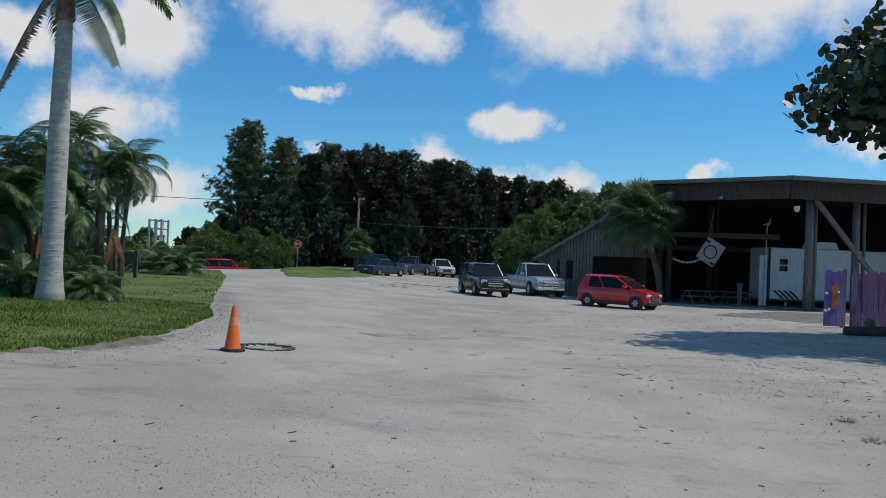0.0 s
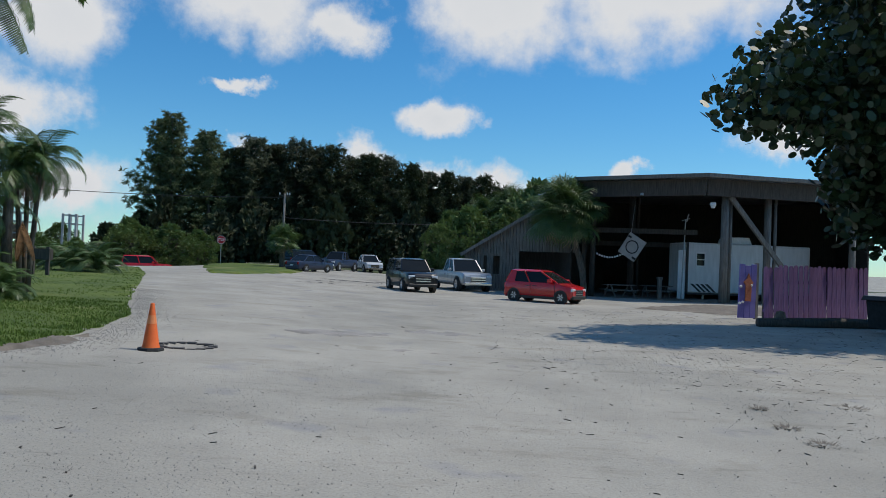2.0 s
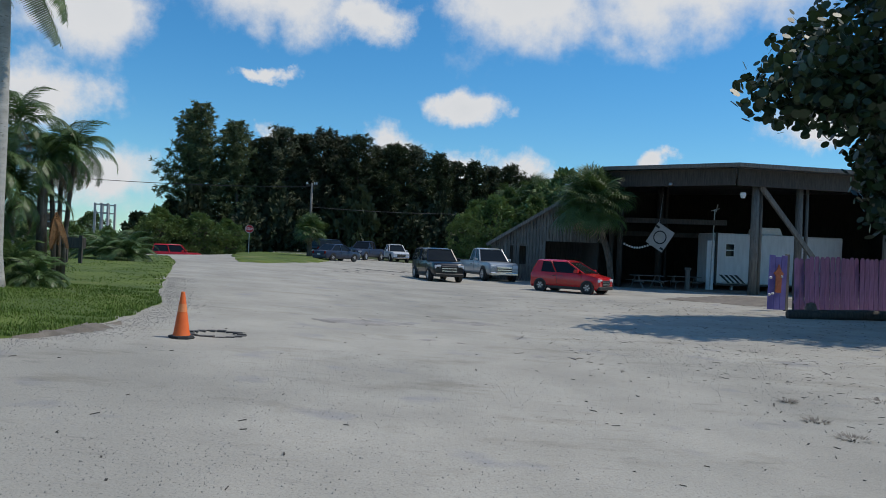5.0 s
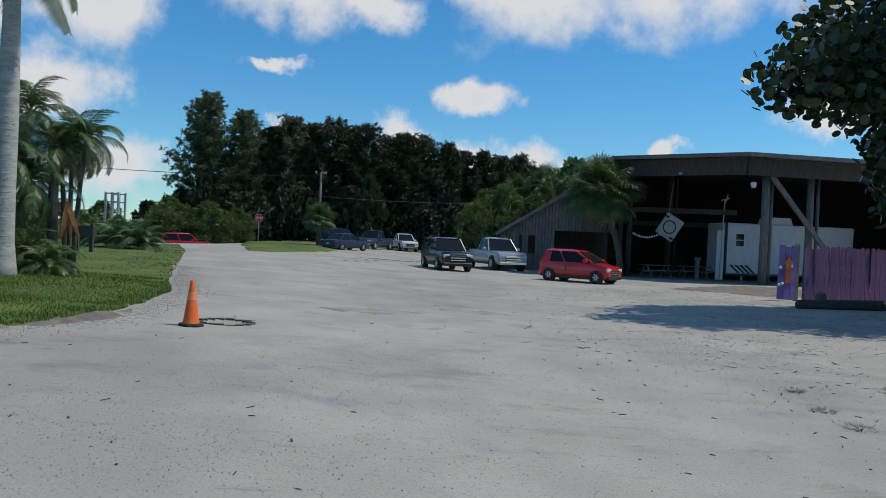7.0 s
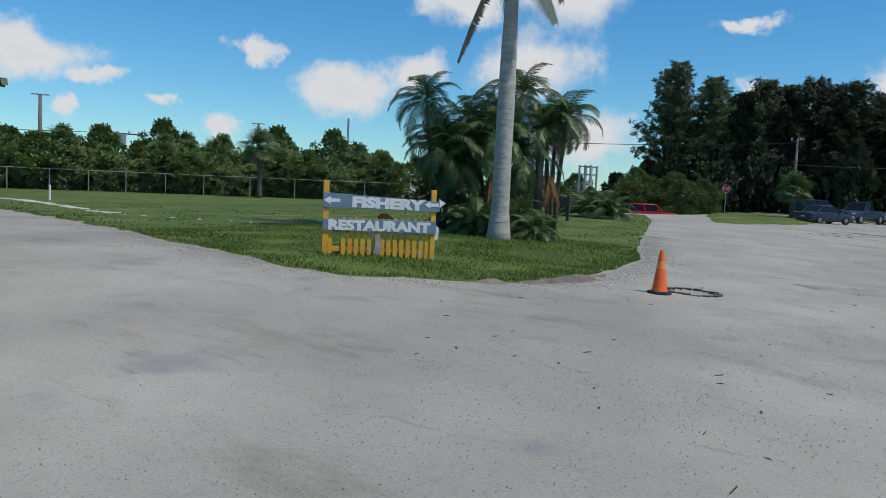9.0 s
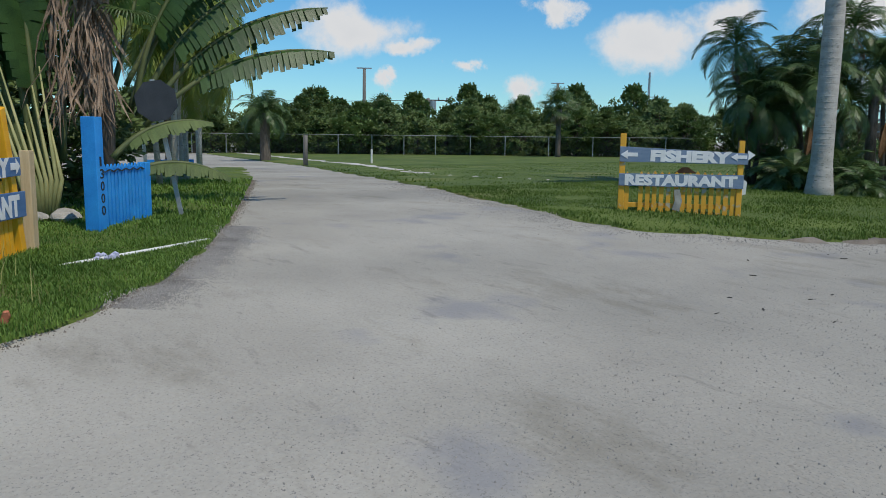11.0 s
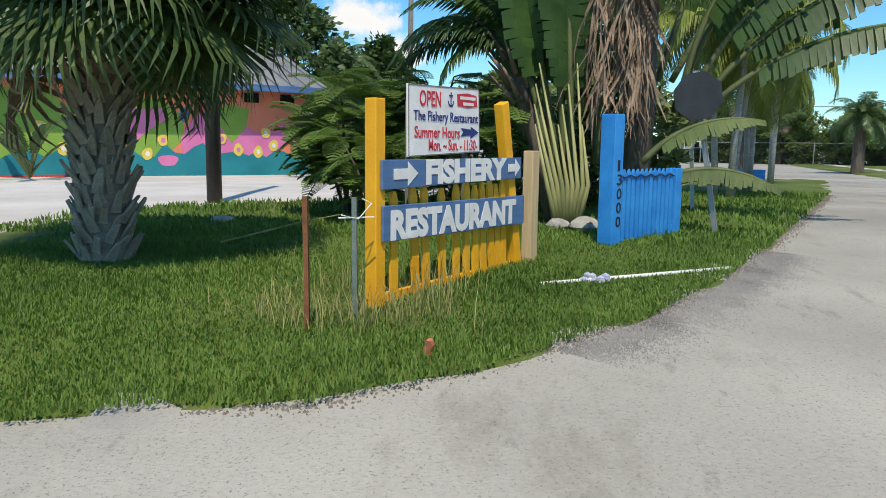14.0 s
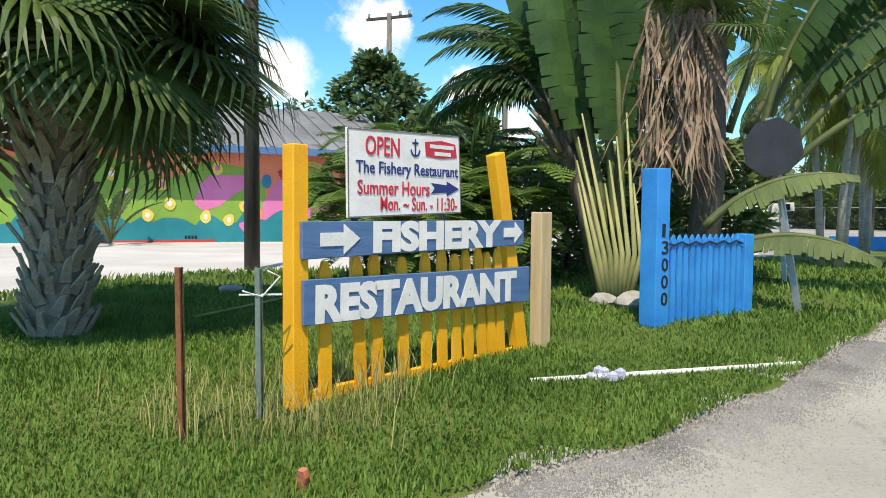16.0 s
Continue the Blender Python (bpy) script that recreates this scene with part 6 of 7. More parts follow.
# ---- plants ----
def frond(length, leaflets, leaf_len, droop, width, drop=0.5, mat=FEATHER, seed=0, tip=0.35):
    """Feather leaf along +x from the origin, arching over; leaflets on both sides."""
    r = random.Random(seed)
    b = Build()
    pts, ang = [Vector((0, 0, 0))], 0.0
    for i in range(8):
        ang = 0.35 - droop * 1.75 * ((i + 0.5) / 8) ** 1.25
        pts.append(pts[-1] + Vector((math.cos(ang), 0, math.sin(ang))) * length / 8)
    b.tube(pts, [0.022 * (1 - 0.85 * i / 8) * (length / 2) ** 0.5 + 0.003 for i in range(9)], 5)
    for i in range(leaflets):
        t = 0.12 + 0.88 * (i + 0.5) / leaflets
        k = min(7, int(t * 8))
        p = pts[k].lerp(pts[k + 1], t * 8 - k)
        way = (pts[k + 1] - pts[k]).normalized()
        ll = leaf_len * (math.sin(math.pi * (0.12 + 0.86 * t)) * 0.75 + 0.25) * r.uniform(0.85, 1.1)
        for s in (-1, 1):
            side = Vector((0, s, 0))
            d = (side * 0.9 + way * (0.35 + tip * t) + Vector((0, 0, 0.15 - drop * r.uniform(0.5, 1.0)))).normalized()
            e = p + d * ll * 0.55
            f = e + (d + Vector((0, 0, -drop))).normalized() * ll * 0.45
            w = way * width
            b.face(p - w * 0.4, p + w * 0.4, e + w * 0.5, e - w * 0.5)
            b.face(e - w * 0.5, e + w * 0.5, f)
    return b.mesh("frond", mat)


def fan(radius, blades, stalk, mat=FAN, seed=0, droop=0.5, wide=0.038):
    """Palmate leaf: stalk along +x, then stiff blades fanned round its end with hanging tips."""
    r = random.Random(seed)
    b = Build()
    rise = stalk * 0.45
    b.tube([(0, 0, 0), (stalk * 0.5, 0, rise * 0.7), (stalk, 0, rise)], [0.018, 0.014, 0.009], 5)
    c = Vector((stalk, 0, rise))
    for i in range(blades):
        a = (i + 0.5) / blades * 2 - 1
        ang = a * 2.5
        L = radius * (1 - 0.25 * abs(a)) * r.uniform(0.9, 1.05)
        fold = 0.35 * abs(math.sin(ang)) - 0.1
        d = Vector((math.cos(ang), math.sin(ang), 0.28 - fold * 0.6)).normalized()
        side = Vector((-math.sin(ang), math.cos(ang), 0))
        w = radius * wide
        m1 = c + d * L * 0.45
        m2 = m1 + (d + Vector((0, 0, -droop * 0.5))).normalized() * L * 0.33
        e = m2 + (d * 0.7 + Vector((0, 0, -droop * r.uniform(0.9, 1.6)))).normalized() * L * 0.26
        up = Vector((0, 0, w * 0.5))
        b.face(c - side * w * 0.15, c + side * w * 0.15, m1 + side * w, m1 + up, m1 - side * w)
        b.face(m1 - side * w, m1 + up, m1 + side * w, m2 + side * w * 0.6, m2 - side * w * 0.6)
        b.face(m2 - side * w * 0.6, m2 + side * w * 0.6, e)
    return b.mesh("fan_leaf", mat)


def paddle(stalk, blade, width, mat=BANANA, seed=0, bend=0.3, torn=0.5, hang=None):
    """Ravenala or banana leaf along +z: stalk, then a broad torn blade."""
    r = random.Random(seed)
    b = Build()
    pts = []
    H = stalk + blade
    for i in range(15):
        t = i / 14
        pts.append(Vector((bend * H * t ** 2.2, 0, H * t * (1 - 0.25 * bend * t * t))))
    n = 24
    for i in range(n):
        t0 = stalk / H + (1 - stalk / H) * i / n
        t1 = stalk / H + (1 - stalk / H) * (i + 1 - 0.45 * torn * r.random()) / n

        def at(t):
            k = min(13, int(t * 14))
            return pts[k].lerp(pts[k + 1], t * 14 - k)
        k = (i + 0.5) / n
        wd = width * (math.sin(math.pi * min(0.985, 0.12 + 0.85 * k)) ** 0.6)
        for s in (-1, 1):
            L = wd * r.uniform(1 - 0.35 * torn, 1.02)
            sag = r.uniform(0.05, 0.35) * torn
            o = Vector((-0.10, s, 0.14)).normalized() * L
            o2 = o + Vector((0, 0, -sag * L))
            if hang:
                o = Vector((0, s * 0.45, 0)) * L + Vector(hang) * L * 0.25
                o2 = Vector((0, s * 0.6, 0)) * L + Vector(hang) * L
            a, c = at(t0), at(t1)
            b.face(a, c, c + o * 0.55 + Vector((0, 0, 0.02)), a + o * 0.55)
            b.face(a + o * 0.55, c + o * 0.55 + Vector((0, 0, 0.02)), c + o2, a + o2)
    leaf = b.mesh("blade", mat)
    s = Build()
    s.tube(pts, [0.055 * (1 - 0.8 * i / 14) for i in range(15)], 6)
    return leaf, s.mesh("stalk", STALK, True)


def crowned(t, top, meshes, count, tilt, seed, name="frond", size=(0.85, 1.1), roll=14):
    """Leaves round a crown: shared meshes, each leaf a part."""
    r = random.Random(seed)
    for i in range(count):
        o = part(name, r.choice(meshes), None, t)
        k = i / max(1, count - 1)
        el = tilt[0] + (tilt[1] - tilt[0]) * k + r.uniform(-7, 7)
        o.matrix_basis = Matrix.Translation(top) @ pose(0, 0, 0, r.uniform(-roll, roll), -el, (i * 137.5 + r.uniform(-12, 12)) % 360) @ Matrix.Scale(r.uniform(*size), 4)


FAN_NEAR = [fan(1.0, 46, 0.75, FAN, i, 0.75, 0.026) for i in range(4)]
FAN_FAR = [fan(1.0, 32, 0.85, FAN, 10 + i, 0.95, 0.024) for i in range(3)]
FAN_DEAD = [fan(0.85, 20, 0.8, DEADLEAF, 20, 1.2)]


def sabal(x, y, h, lean, r, label, near=False, count=26, size=1.0, seed=1):
    t = thing("cabbage_palm", label, "palm tree", at=pose(x, y, gz(x, y)))
    lx, ly = lean
    path = [Vector((lx * k * k, ly * k * k, h * k - 0.1 * (1 - k))) for k in np.linspace(0, 1, 7)]
    b = Build()
    b.tube(path, [r * (1.15 if i == 0 else 0.92) for i in range(7)], 12)
    part("trunk", b, BOOT if near else BARK, t, smooth=True)
    if near:
        q = random.Random(seed)
        proto = Build()
        proto.prism([(-0.055, 0), (0.055, 0), (0.045, 0.16), (0.03, 0.27), (-0.01, 0.25), (-0.035, 0.17)], 0.03)
        boots = [proto.mesh("leaf_base", BOOT, bevel=0.006)]
        p2 = Build()
        p2.prism([(-0.05, 0), (0.05, 0), (0.03, 0.14), (0.035, 0.22), (0.0, 0.20), (-0.03, 0.24), (-0.035, 0.14)], 0.028)
        boots.append(p2.mesh("leaf_base", BOOT, bevel=0.006))
        rows = int(h / 0.085)
        for j in range(rows):
            k = (j + 0.5) / rows
            c = Vector((lx * k * k, ly * k * k, h * k))
            for i in range(9):
                a = math.degrees(2 * math.pi * (i + 0.5 * (j % 2)) / 9) + q.uniform(-6, 6)
                o = part("leaf_base", q.choice(boots), BOOT, t)
                o.matrix_basis = Matrix.Translation(c) @ pose(0, 0, 0, 0, 0, a) @ Matrix.Translation((0, -r * 0.93, 0)) @ pose(0, 0, 0, q.uniform(16, 36), q.uniform(-28, 28), 0) @ Matrix.Scale(q.uniform(0.7, 1.05), 4)
    crowned(t, path[-1], FAN_NEAR if near else FAN_FAR, count, (80, -52 if near else -58), seed, "fan_leaf", (0.8 * size, 1.1 * size), 22 if near else 40)
    crowned(t, path[-1] - Vector((0, 0, 0.1)), FAN_DEAD, 3, (-55, -75), seed + 5, "dead_leaf", (0.7 * size, 0.9 * size))
    return t


sabal(-8.5, -2.72, 2.45, (0.05, 0.05), 0.215, "cabbage palm with a trunk of criss-cross leaf bases", True, 88, 1.18, 3)
sabal(12.6, 44.4, 4.5, (-1.35, 0.0), 0.2, "cabbage palm leaning before the shed", False, 84, 1.5, 4)
sabal(-8.0, 71.6, 2.3, (0, 0), 0.25, "small cabbage palm by the parked cars", False, 40, 1.05, 5)
sabal(9.4, 66, 5.2, (0.3, 0), 0.25, "cabbage palm behind the lean-to", False, 36, 1.5, 6)
sabal(12.0, 64, 6.0, (-0.2, 0), 0.25, "cabbage palm behind the lean-to", False, 36, 1.5, 7)
sabal(-42.3, 43.3, 3.7, (0, 0), 0.22, "slim pale cabbage palm before the fence", False, 22, 1.1, 11)
sabal(-52, 47.5, 3.0, (0, 0), 0.2, "cabbage palm in the far hedge", False, 24, 1.2, 8)
sabal(-58, 37, 3.0, (0, 0), 0.2, "cabbage palm in the far hedge", False, 24, 1.2, 9)
sabal(-33, 10.5, 3.4, (0, 0), 0.22, "cabbage palm at the lane's far side", False, 28, 1.2, 10)
sabal(-62, 22, 3.3, (0, 0), 0.25, "cabbage palm in the far hedge", False, 28, 1.3, 12)

# royal palm on the verge
rp = thing("royal_palm", "tall royal palm with a smooth pale ringed trunk", "palm tree", at=pose(-8.9, 17.55, gz(-8.9, 17.5)))
b = Build()
prof = [(0.36, -0.1), (0.30, 0.25), (0.24, 0.8), (0.225, 2.0), (0.225, 3.4), (0.20, 5.0), (0.165, 6.3), (0.15, 6.55)]
b.tube([(0.012 * z, -0.01 * z, z) for _, z in prof], [r_ for r_, _ in prof], 18)
for i in range(44):
    z = 0.5 + i * 0.138
    rr = np.interp(z, [q for _, q in prof], [q for q, _ in prof])
    b.lathe([(rr, -0.012), (rr + 0.006, 0.0), (rr, 0.012)], 18, (0.012 * z, -0.01 * z, z))
part("trunk", b, ROYAL, rp, smooth=True)
b = Build()
b.tube([(0.08, -0.06, 6.5), (0.08, -0.06, 7.2), (0.09, -0.07, 7.9)], [0.17, 0.15, 0.09], 12)
part("crownshaft", b, PETIOLE, rp, smooth=True)
b = Build()
b.lathe([(0.155, 6.38), (0.21, 6.45), (0.18, 6.9)], 14, (0.08, -0.06, 0))
part("dry_sheath", b, DEADLEAF, rp, "torn straw-coloured sheath")
ROYAL_F = [frond(3.4, 95, 0.7, 0.85, 0.042, 0.9, FEATHER, 30 + i) for i in range(2)]
crowned(rp, Vector((0.09, -0.07, 7.85)), ROYAL_F, 15, (75, -12), 31)
o = part("frond", frond(2.4, 50, 0.6, 0.7, 0.045, 0.8, FEATHER, 33), None, rp)
o.matrix_basis = Matrix.Translation((0.1, -0.1, 7.6)) @ pose(0, 0, 0, 0, 38, -8)
o = part("dead_frond", frond(3.0, 46, 0.28, 0.1, 0.06, 1.2, DEADLEAF, 34), DEADLEAF, rp, "hanging dry brown frond")
o.matrix_basis = Matrix.Translation((-0.12, -0.15, 7.3)) @ pose(0, 0, 0, 0, 84, 205)
o = part("frond", frond(2.6, 46, 0.6, 0.2, 0.045, 0.9, FEATHER, 35), None, rp)
o.matrix_basis = Matrix.Translation((0.25, -0.15, 7.5)) @ pose(0, 0, 0, 0, 68, -20)

# clump of feather palms behind it
ARECA = [frond(2.1, 60, 0.60, 1.3, 0.027, 0.75, FEATHER, 40 + i) for i in range(3)]
ARECA_L = [frond(2.3, 56, 0.8, 1.3, 0.034, 1.3, LIME, 44 + i) for i in range(2)]
DEAD_F = [frond(1.25, 34, 0.3, 0.25, 0.03, 1.3, RUSTLEAF, 48)]
RED_T = [frond(1.0, 20, 0.25, 0.9, 0.03, 1.0, DEADLEAF, 47)]


def areca(x, y, stems, label, h=(2.4, 4.2), spread=0.9, fronds=11, meshes=ARECA, size=1.0, seed=1):
    r = random.Random(seed)
    t = thing("areca_palm", label, "palm tree", at=pose(x, y, gz(x, y)))
    for i in range(stems):
        a = 6.28 * i / stems + r.uniform(-0.4, 0.4)
        hh = r.uniform(*h)
        d = Vector((math.cos(a), math.sin(a), 0)) * spread
        pts = [d * (0.35 + 0.75 * k ** 1.5) + Vector((0, 0, hh * k - 0.05)) for k in (0, 0.35, 0.7, 1)]
        b = Build()
        b.tube(pts, [0.075, 0.065, 0.06, 0.045], 8)
        part("stem", b, BARK if meshes is ARECA else ROYAL, t, smooth=True)
        crowned(t, pts[-1], meshes, fronds, (78, -38 if meshes is ARECA else -25), seed * 13 + i, "frond", (0.75 * size, 1.08 * size))
        if meshes is ARECA:
            crowned(t, pts[-1] - Vector((0, 0, 0.15)), RED_T, 2, (-50, -70), seed + i, "seed_stalk")
    return t


areca(-10.5, 20.2, 7, "clump of slim feather palms on the verge", (2.0, 4.2), 0.7, 17, ARECA, 0.80, 2)
areca(-9.0, 21.2, 3, "clump of slim feather palms on the verge", (3.2, 3.8), 0.35, 15, ARECA, 0.72, 3)
areca(-11.6, 19.0, 5, "clump of slim feather palms on the verge", (1.8, 4.2), 0.5, 16, ARECA, 0.78, 4)
b = Build()
b.tube([(-9.15, 20.6, 0.3), (-9.2, 20.6, 2.0), (-9.18, 20.6, 3.15)], [0.14, 0.125, 0.12], 10)
solid("dead_palm_stem", b, BARK, "bare dead palm stem standing in the clump", "stem", smooth=True)
for x, y, z, sd in ((-10.1, 19.3, 2.2, 81), (-8.75, 20.4, 2.2, 82)):
    t = thing("dead_palm_leaves", "hanging orange-brown dead palm fronds", "palm leaves", at=pose(x, y, z))
    crowned(t, Vector((0, 0, 0)), DEAD_F, 5, (-80, -88), sd, "dead_frond", (0.6, 0.85))
for x, y, n_, s, sd in ((-9.9, 18.2, 26, 0.62, 5), (-8.3, 18.4, 24, 0.5, 6), (-10.9, 19.4, 26, 0.75, 8), (-9.2, 19.2, 20, 0.7, 9), (-12.6, 37.2, 22, 0.9, 7), (-13.6, 37.8, 20, 1.0, 17), (-14.8, 39, 20, 0.9, 18)):
    t = thing("low_palm_shrub", "low spreading palm shrub", "shrub", at=pose(x, y, gz(x, y)))
    crowned(t, Vector((0, 0, 0.15)), ARECA, n_, (85, 12), sd, "frond", (s * 0.8, s * 1.1))

def needles(height, radius, mat, seed, clumps=230, per=26, start=0.04, lean=0.0, leaf=(0.5, 0.13), shape="spire"):
    """Trunk with limbs and a crown of many small leaf sprays, uneven in outline."""
    r = random.Random(seed)
    t, c = Build(), Build()
    top = Vector((lean * height, 0, height))
    t.tube([Vector((0, 0, -0.3)), top * 0.35, top * 0.7, top * 0.97], [0.028 * height * 0.6, 0.012 * height, 0.007 * height, 0.02], 8)
    leaders = [(0, 0, 1.0)] + [(r.uniform(-0.45, 0.45) * radius, r.uniform(-0.45, 0.45) * radius, r.uniform(0.62, 0.95)) for _ in range(6)]
    for i in range(clumps):
        k = start + (1 - start) * (r.random() ** 0.85)
        if shape == "spire":
            rad = radius * (1.02 - k) ** 0.8 * (0.85 + 0.7 * noise.noise(Vector((k * 7, seed, 0))))
        else:
            q = (k - 0.12) / 0.88
            rad = radius * math.sqrt(max(0.03, 1 - (2 * q - 0.8) ** 2)) if q > 0 else radius * 0.75
        rad = max(0.25, rad)
        a = r.uniform(0, 6.283)
        rad *= 0.75 + 0.45 * noise.noise(Vector((math.cos(a) * 1.3, math.sin(a) * 1.3, k * 6 + seed)))
        rr = rad * math.sqrt(r.uniform(0.12, 1.0))
        base = top * (k * (0.93 if shape == "spire" else 0.8))
        out = Vector((math.cos(a), math.sin(a), 0))
        p = top * k + out * rr
        p.z = height * k - (0.10 * rr if shape == "spire" else -0.05 * rr)
        if i % 5 == 0 and rr > 0.5:
            t.tube([base * (0.97), base.lerp(p, 0.6) + Vector((0, 0, 0.1)), p], [0.01 * height * 0.3 + 0.02, 0.03, 0.012], 5, False)
        if shape == "spire":
            lx_, ly_, lh = leaders[i % 7]
            p = Vector((p.x * (0.55 + 0.25 * (1 - k)) + lx_ * min(1, k * 1.6), p.y * (0.55 + 0.25 * (1 - k)) + ly_ * min(1, k * 1.6), p.z * lh))
        size = r.uniform(0.6, 1.15) * ((0.30 + 0.05 * height) * (1.1 - 0.95 * k) if shape == "spire" else 0.08 * height)
        for _ in range(per):
            d = Vector((r.gauss(0, 1), r.gauss(0, 1), r.gauss(0.1, 0.7) + (0.9 * k if shape == "spire" else 0)))
            d = (d.normalized() + out * 0.5).normalized()
            q0 = p + d * size * r.uniform(0.1, 0.8)
            e = q0 + (d + Vector((0, 0, r.uniform(-0.35, 0.25)))).normalized() * leaf[0] * r.uniform(0.6, 1.3)
            s = d.cross(Vector((r.random(), r.random(), r.random() + 0.1))).normalized() * leaf[1] * r.uniform(0.6, 1.2)
            m = q0.lerp(e, 0.55)
            c.face(q0, m + s, e, m - s)
    return t.mesh("trunk", BARK, True), c.mesh("crown", mat)


def tree(meshes, name, label, category, x, y, turn=0, scale=(1, 1, 1), z=None, group=""):
    t = thing(name, label, category, group, at=pose(x, y, (gz(x, y) if z is None else z) - 0.05, 0, 0, turn))
    for m, nm in zip(meshes, ("trunk", "crown")):
        o = part(nm, m, None, t)
        o.matrix_basis = Matrix.Diagonal((*scale, 1))
    return t



# traveller's palm and company at the blue fence
rav = thing("travellers_palm", "tall fan-shaped traveller's palm with torn paddle leaves", "palm tree", at=pose(-11.9, 1.75, gz(-11.9, 1.75)))
fan_dir = math.degrees(math.atan2(-0.35, 0.94)) + 90     # the fan's plane faces the road
PAD = [paddle(1.15, 2.7, 0.50, BANANA, 50 + i, 0.04 + 0.06 * i, 0.3 + 0.25 * i) for i in range(3)]
PAD_T = [paddle(1.3, 2.6, 0.46, BANANA, 55 + i, 0.42, 1.0, (0.75, 0, -0.65)) for i in range(2)]
b = Build()
b.tube([(0, 0, -0.1), (-0.15, -0.3, 1.0), (-0.25, -0.75, 2.3), (-0.3, -1.1, 3.0)], [0.22, 0.17, 0.15, 0.12], 10)
part("trunk", b, BARK, rav, "dark leaning stem", smooth=True)
b = Build()
b.tube([(-0.3, 0.9, -0.1), (-0.3, 1.0, 1.5), (-0.2, 1.0, 3.2)], [0.2, 0.17, 0.13], 10)
part("trunk", b, BARK, rav, smooth=True)
RAV = [(-17, (0, -0.2, 0.9), 0, 0.95), (-11, (0.05, -0.1, 0.7), 0, 1.08), (-5, (0.1, 0, 0.6), 1, 1.1), (-2, (0.25, 0.05, 0.6), 0, 1.0), (3, (-0.2, 0.4, 0.8), 0, 1.05), (9, (-0.3, 0.7, 1.4), 1, 0.92),
       (-14, (-0.6, -0.3, 1.4), 0, 0.9), (-4, (-0.6, 0.1, 1.6), 1, 0.95), (5, (-0.6, 0.5, 1.7), 0, 0.95), (17, (-0.4, 1.2, 1.9), 1, 0.85), (28, (-0.5, 1.4, 1.9), 2, 0.8)]
for i, (ang, base, pad, sc) in enumerate(RAV):
    leaf, stalk = PAD[pad]
    o = part("leaf", leaf, None, rav)
    o.matrix_basis = Matrix.Translation(base) @ pose(0, 0, 0, -ang, 0, 0) @ pose(0, 0, 0, 0, 0, (30 if i % 2 else -30) + (180 if i % 3 == 0 else 0)) @ Matrix.Scale(sc, 4)
    part("stalk", stalk, None, o)
for i, (ang, base, sc, turn) in enumerate(((44, (-0.5, 1.55, 1.45), 0.92, 82), (54, (-0.5, 1.65, 1.4), 0.92, 80), (64, (-0.5, 1.65, 1.3), 0.86, 78), (36, (-0.7, 1.5, 1.5), 0.95, 84), (30, (-0.4, 1.5, 1.6), 0.9, 74))):
    leaf, stalk = PAD_T[i % 2]
    o = part("leaf", leaf, None, rav, "torn arching paddle leaf")
    o.matrix_basis = Matrix.Translation(base) @ pose(0, 0, 0, 0, 0, turn) @ pose(0, 0, 0, 0, ang - 22, 0) @ Matrix.Scale(sc, 4)
    part("stalk", stalk, None, o)
LOW = paddle(0.35, 1.35, 0.25, YOUNG, 60, 0.5, 0.9, (0.85, 0, -0.5))
for ang, base, turn, sc in ((40, (0.7, 0.85, 0.85), 84, 0.85), (62, (0.75, 0.95, 0.6), 78, 0.85)):
    o = part("leaf", LOW[0], None, rav, "low drooping light green leaf")
    o.matrix_basis = Matrix.Translation(base) @ pose(0, 0, 0, 0, 0, turn) @ pose(0, 0, 0, 0, ang, 0) @ Matrix.Scale(sc, 4)
    part("stalk", LOW[1], None, o)
# torn strips of the leaves that arch over the sign, out of the dark leaning stem
STRIP = [frond(1.75, 44, 0.42, 0.75 + 0.2 * i, 0.034, 0.75, BANANA, 150 + i, 0.2) for i in range(3)]
for i, (el, yaw, sc) in enumerate(((18, -92, 1.0), (30, -80, 1.05), (42, -98, 1.1), (54, -86, 1.1), (66, -100, 1.1), (6, -84, 0.85), (24, -112, 1.0), (48, -66, 1.0), (74, -70, 1.1), (36, -125, 0.95))):
    o = part("leaf", STRIP[i % 3], None, rav, "dark leaf torn into narrow strips")
    o.matrix_basis = Matrix.Translation((-0.25 + 0.05 * (i % 3), -0.78 + 0.03 * (i % 4), 2.3 + 0.02 * i)) @ pose(0, 0, 0, 0, 0, yaw) @ pose(0, 0, 0, 0, -el + 18, 0) @ Matrix.Scale(sc, 4)
for i in range(26):
    b = Build()
    a, z = i * 2.4, 1.5 + 0.035 * i
    p = Vector((-0.2 + 0.16 * math.cos(a), -0.36 - 0.30 * (z - 1.0) + 0.15 * math.sin(a), z))
    b.tube([p, p + Vector((0.06 * math.cos(a), 0.12 * math.sin(a) - 0.05, 0.22)), p + Vector((0.16 * math.cos(a), 0.26 * math.sin(a) - 0.1, 0.4))], [0.045, 0.03, 0.008], 5)
    part("leaf_base", b, DEADLEAF if i % 3 else BARK, rav, smooth=True)
for i, (el, yaw) in enumerate(((20, 20), (50, 70), (15, 95), (-15, 50), (35, -40))):
    o = part("fan_leaf", FAN_NEAR[i % 3], None, rav, "grey-green palmate leaf")
    o.matrix_basis = Matrix.Translation((0.2, 0.75, 2.75)) @ pose(0, 0, 0, 0, -el, yaw) @ Matrix.Scale(0.62, 4)
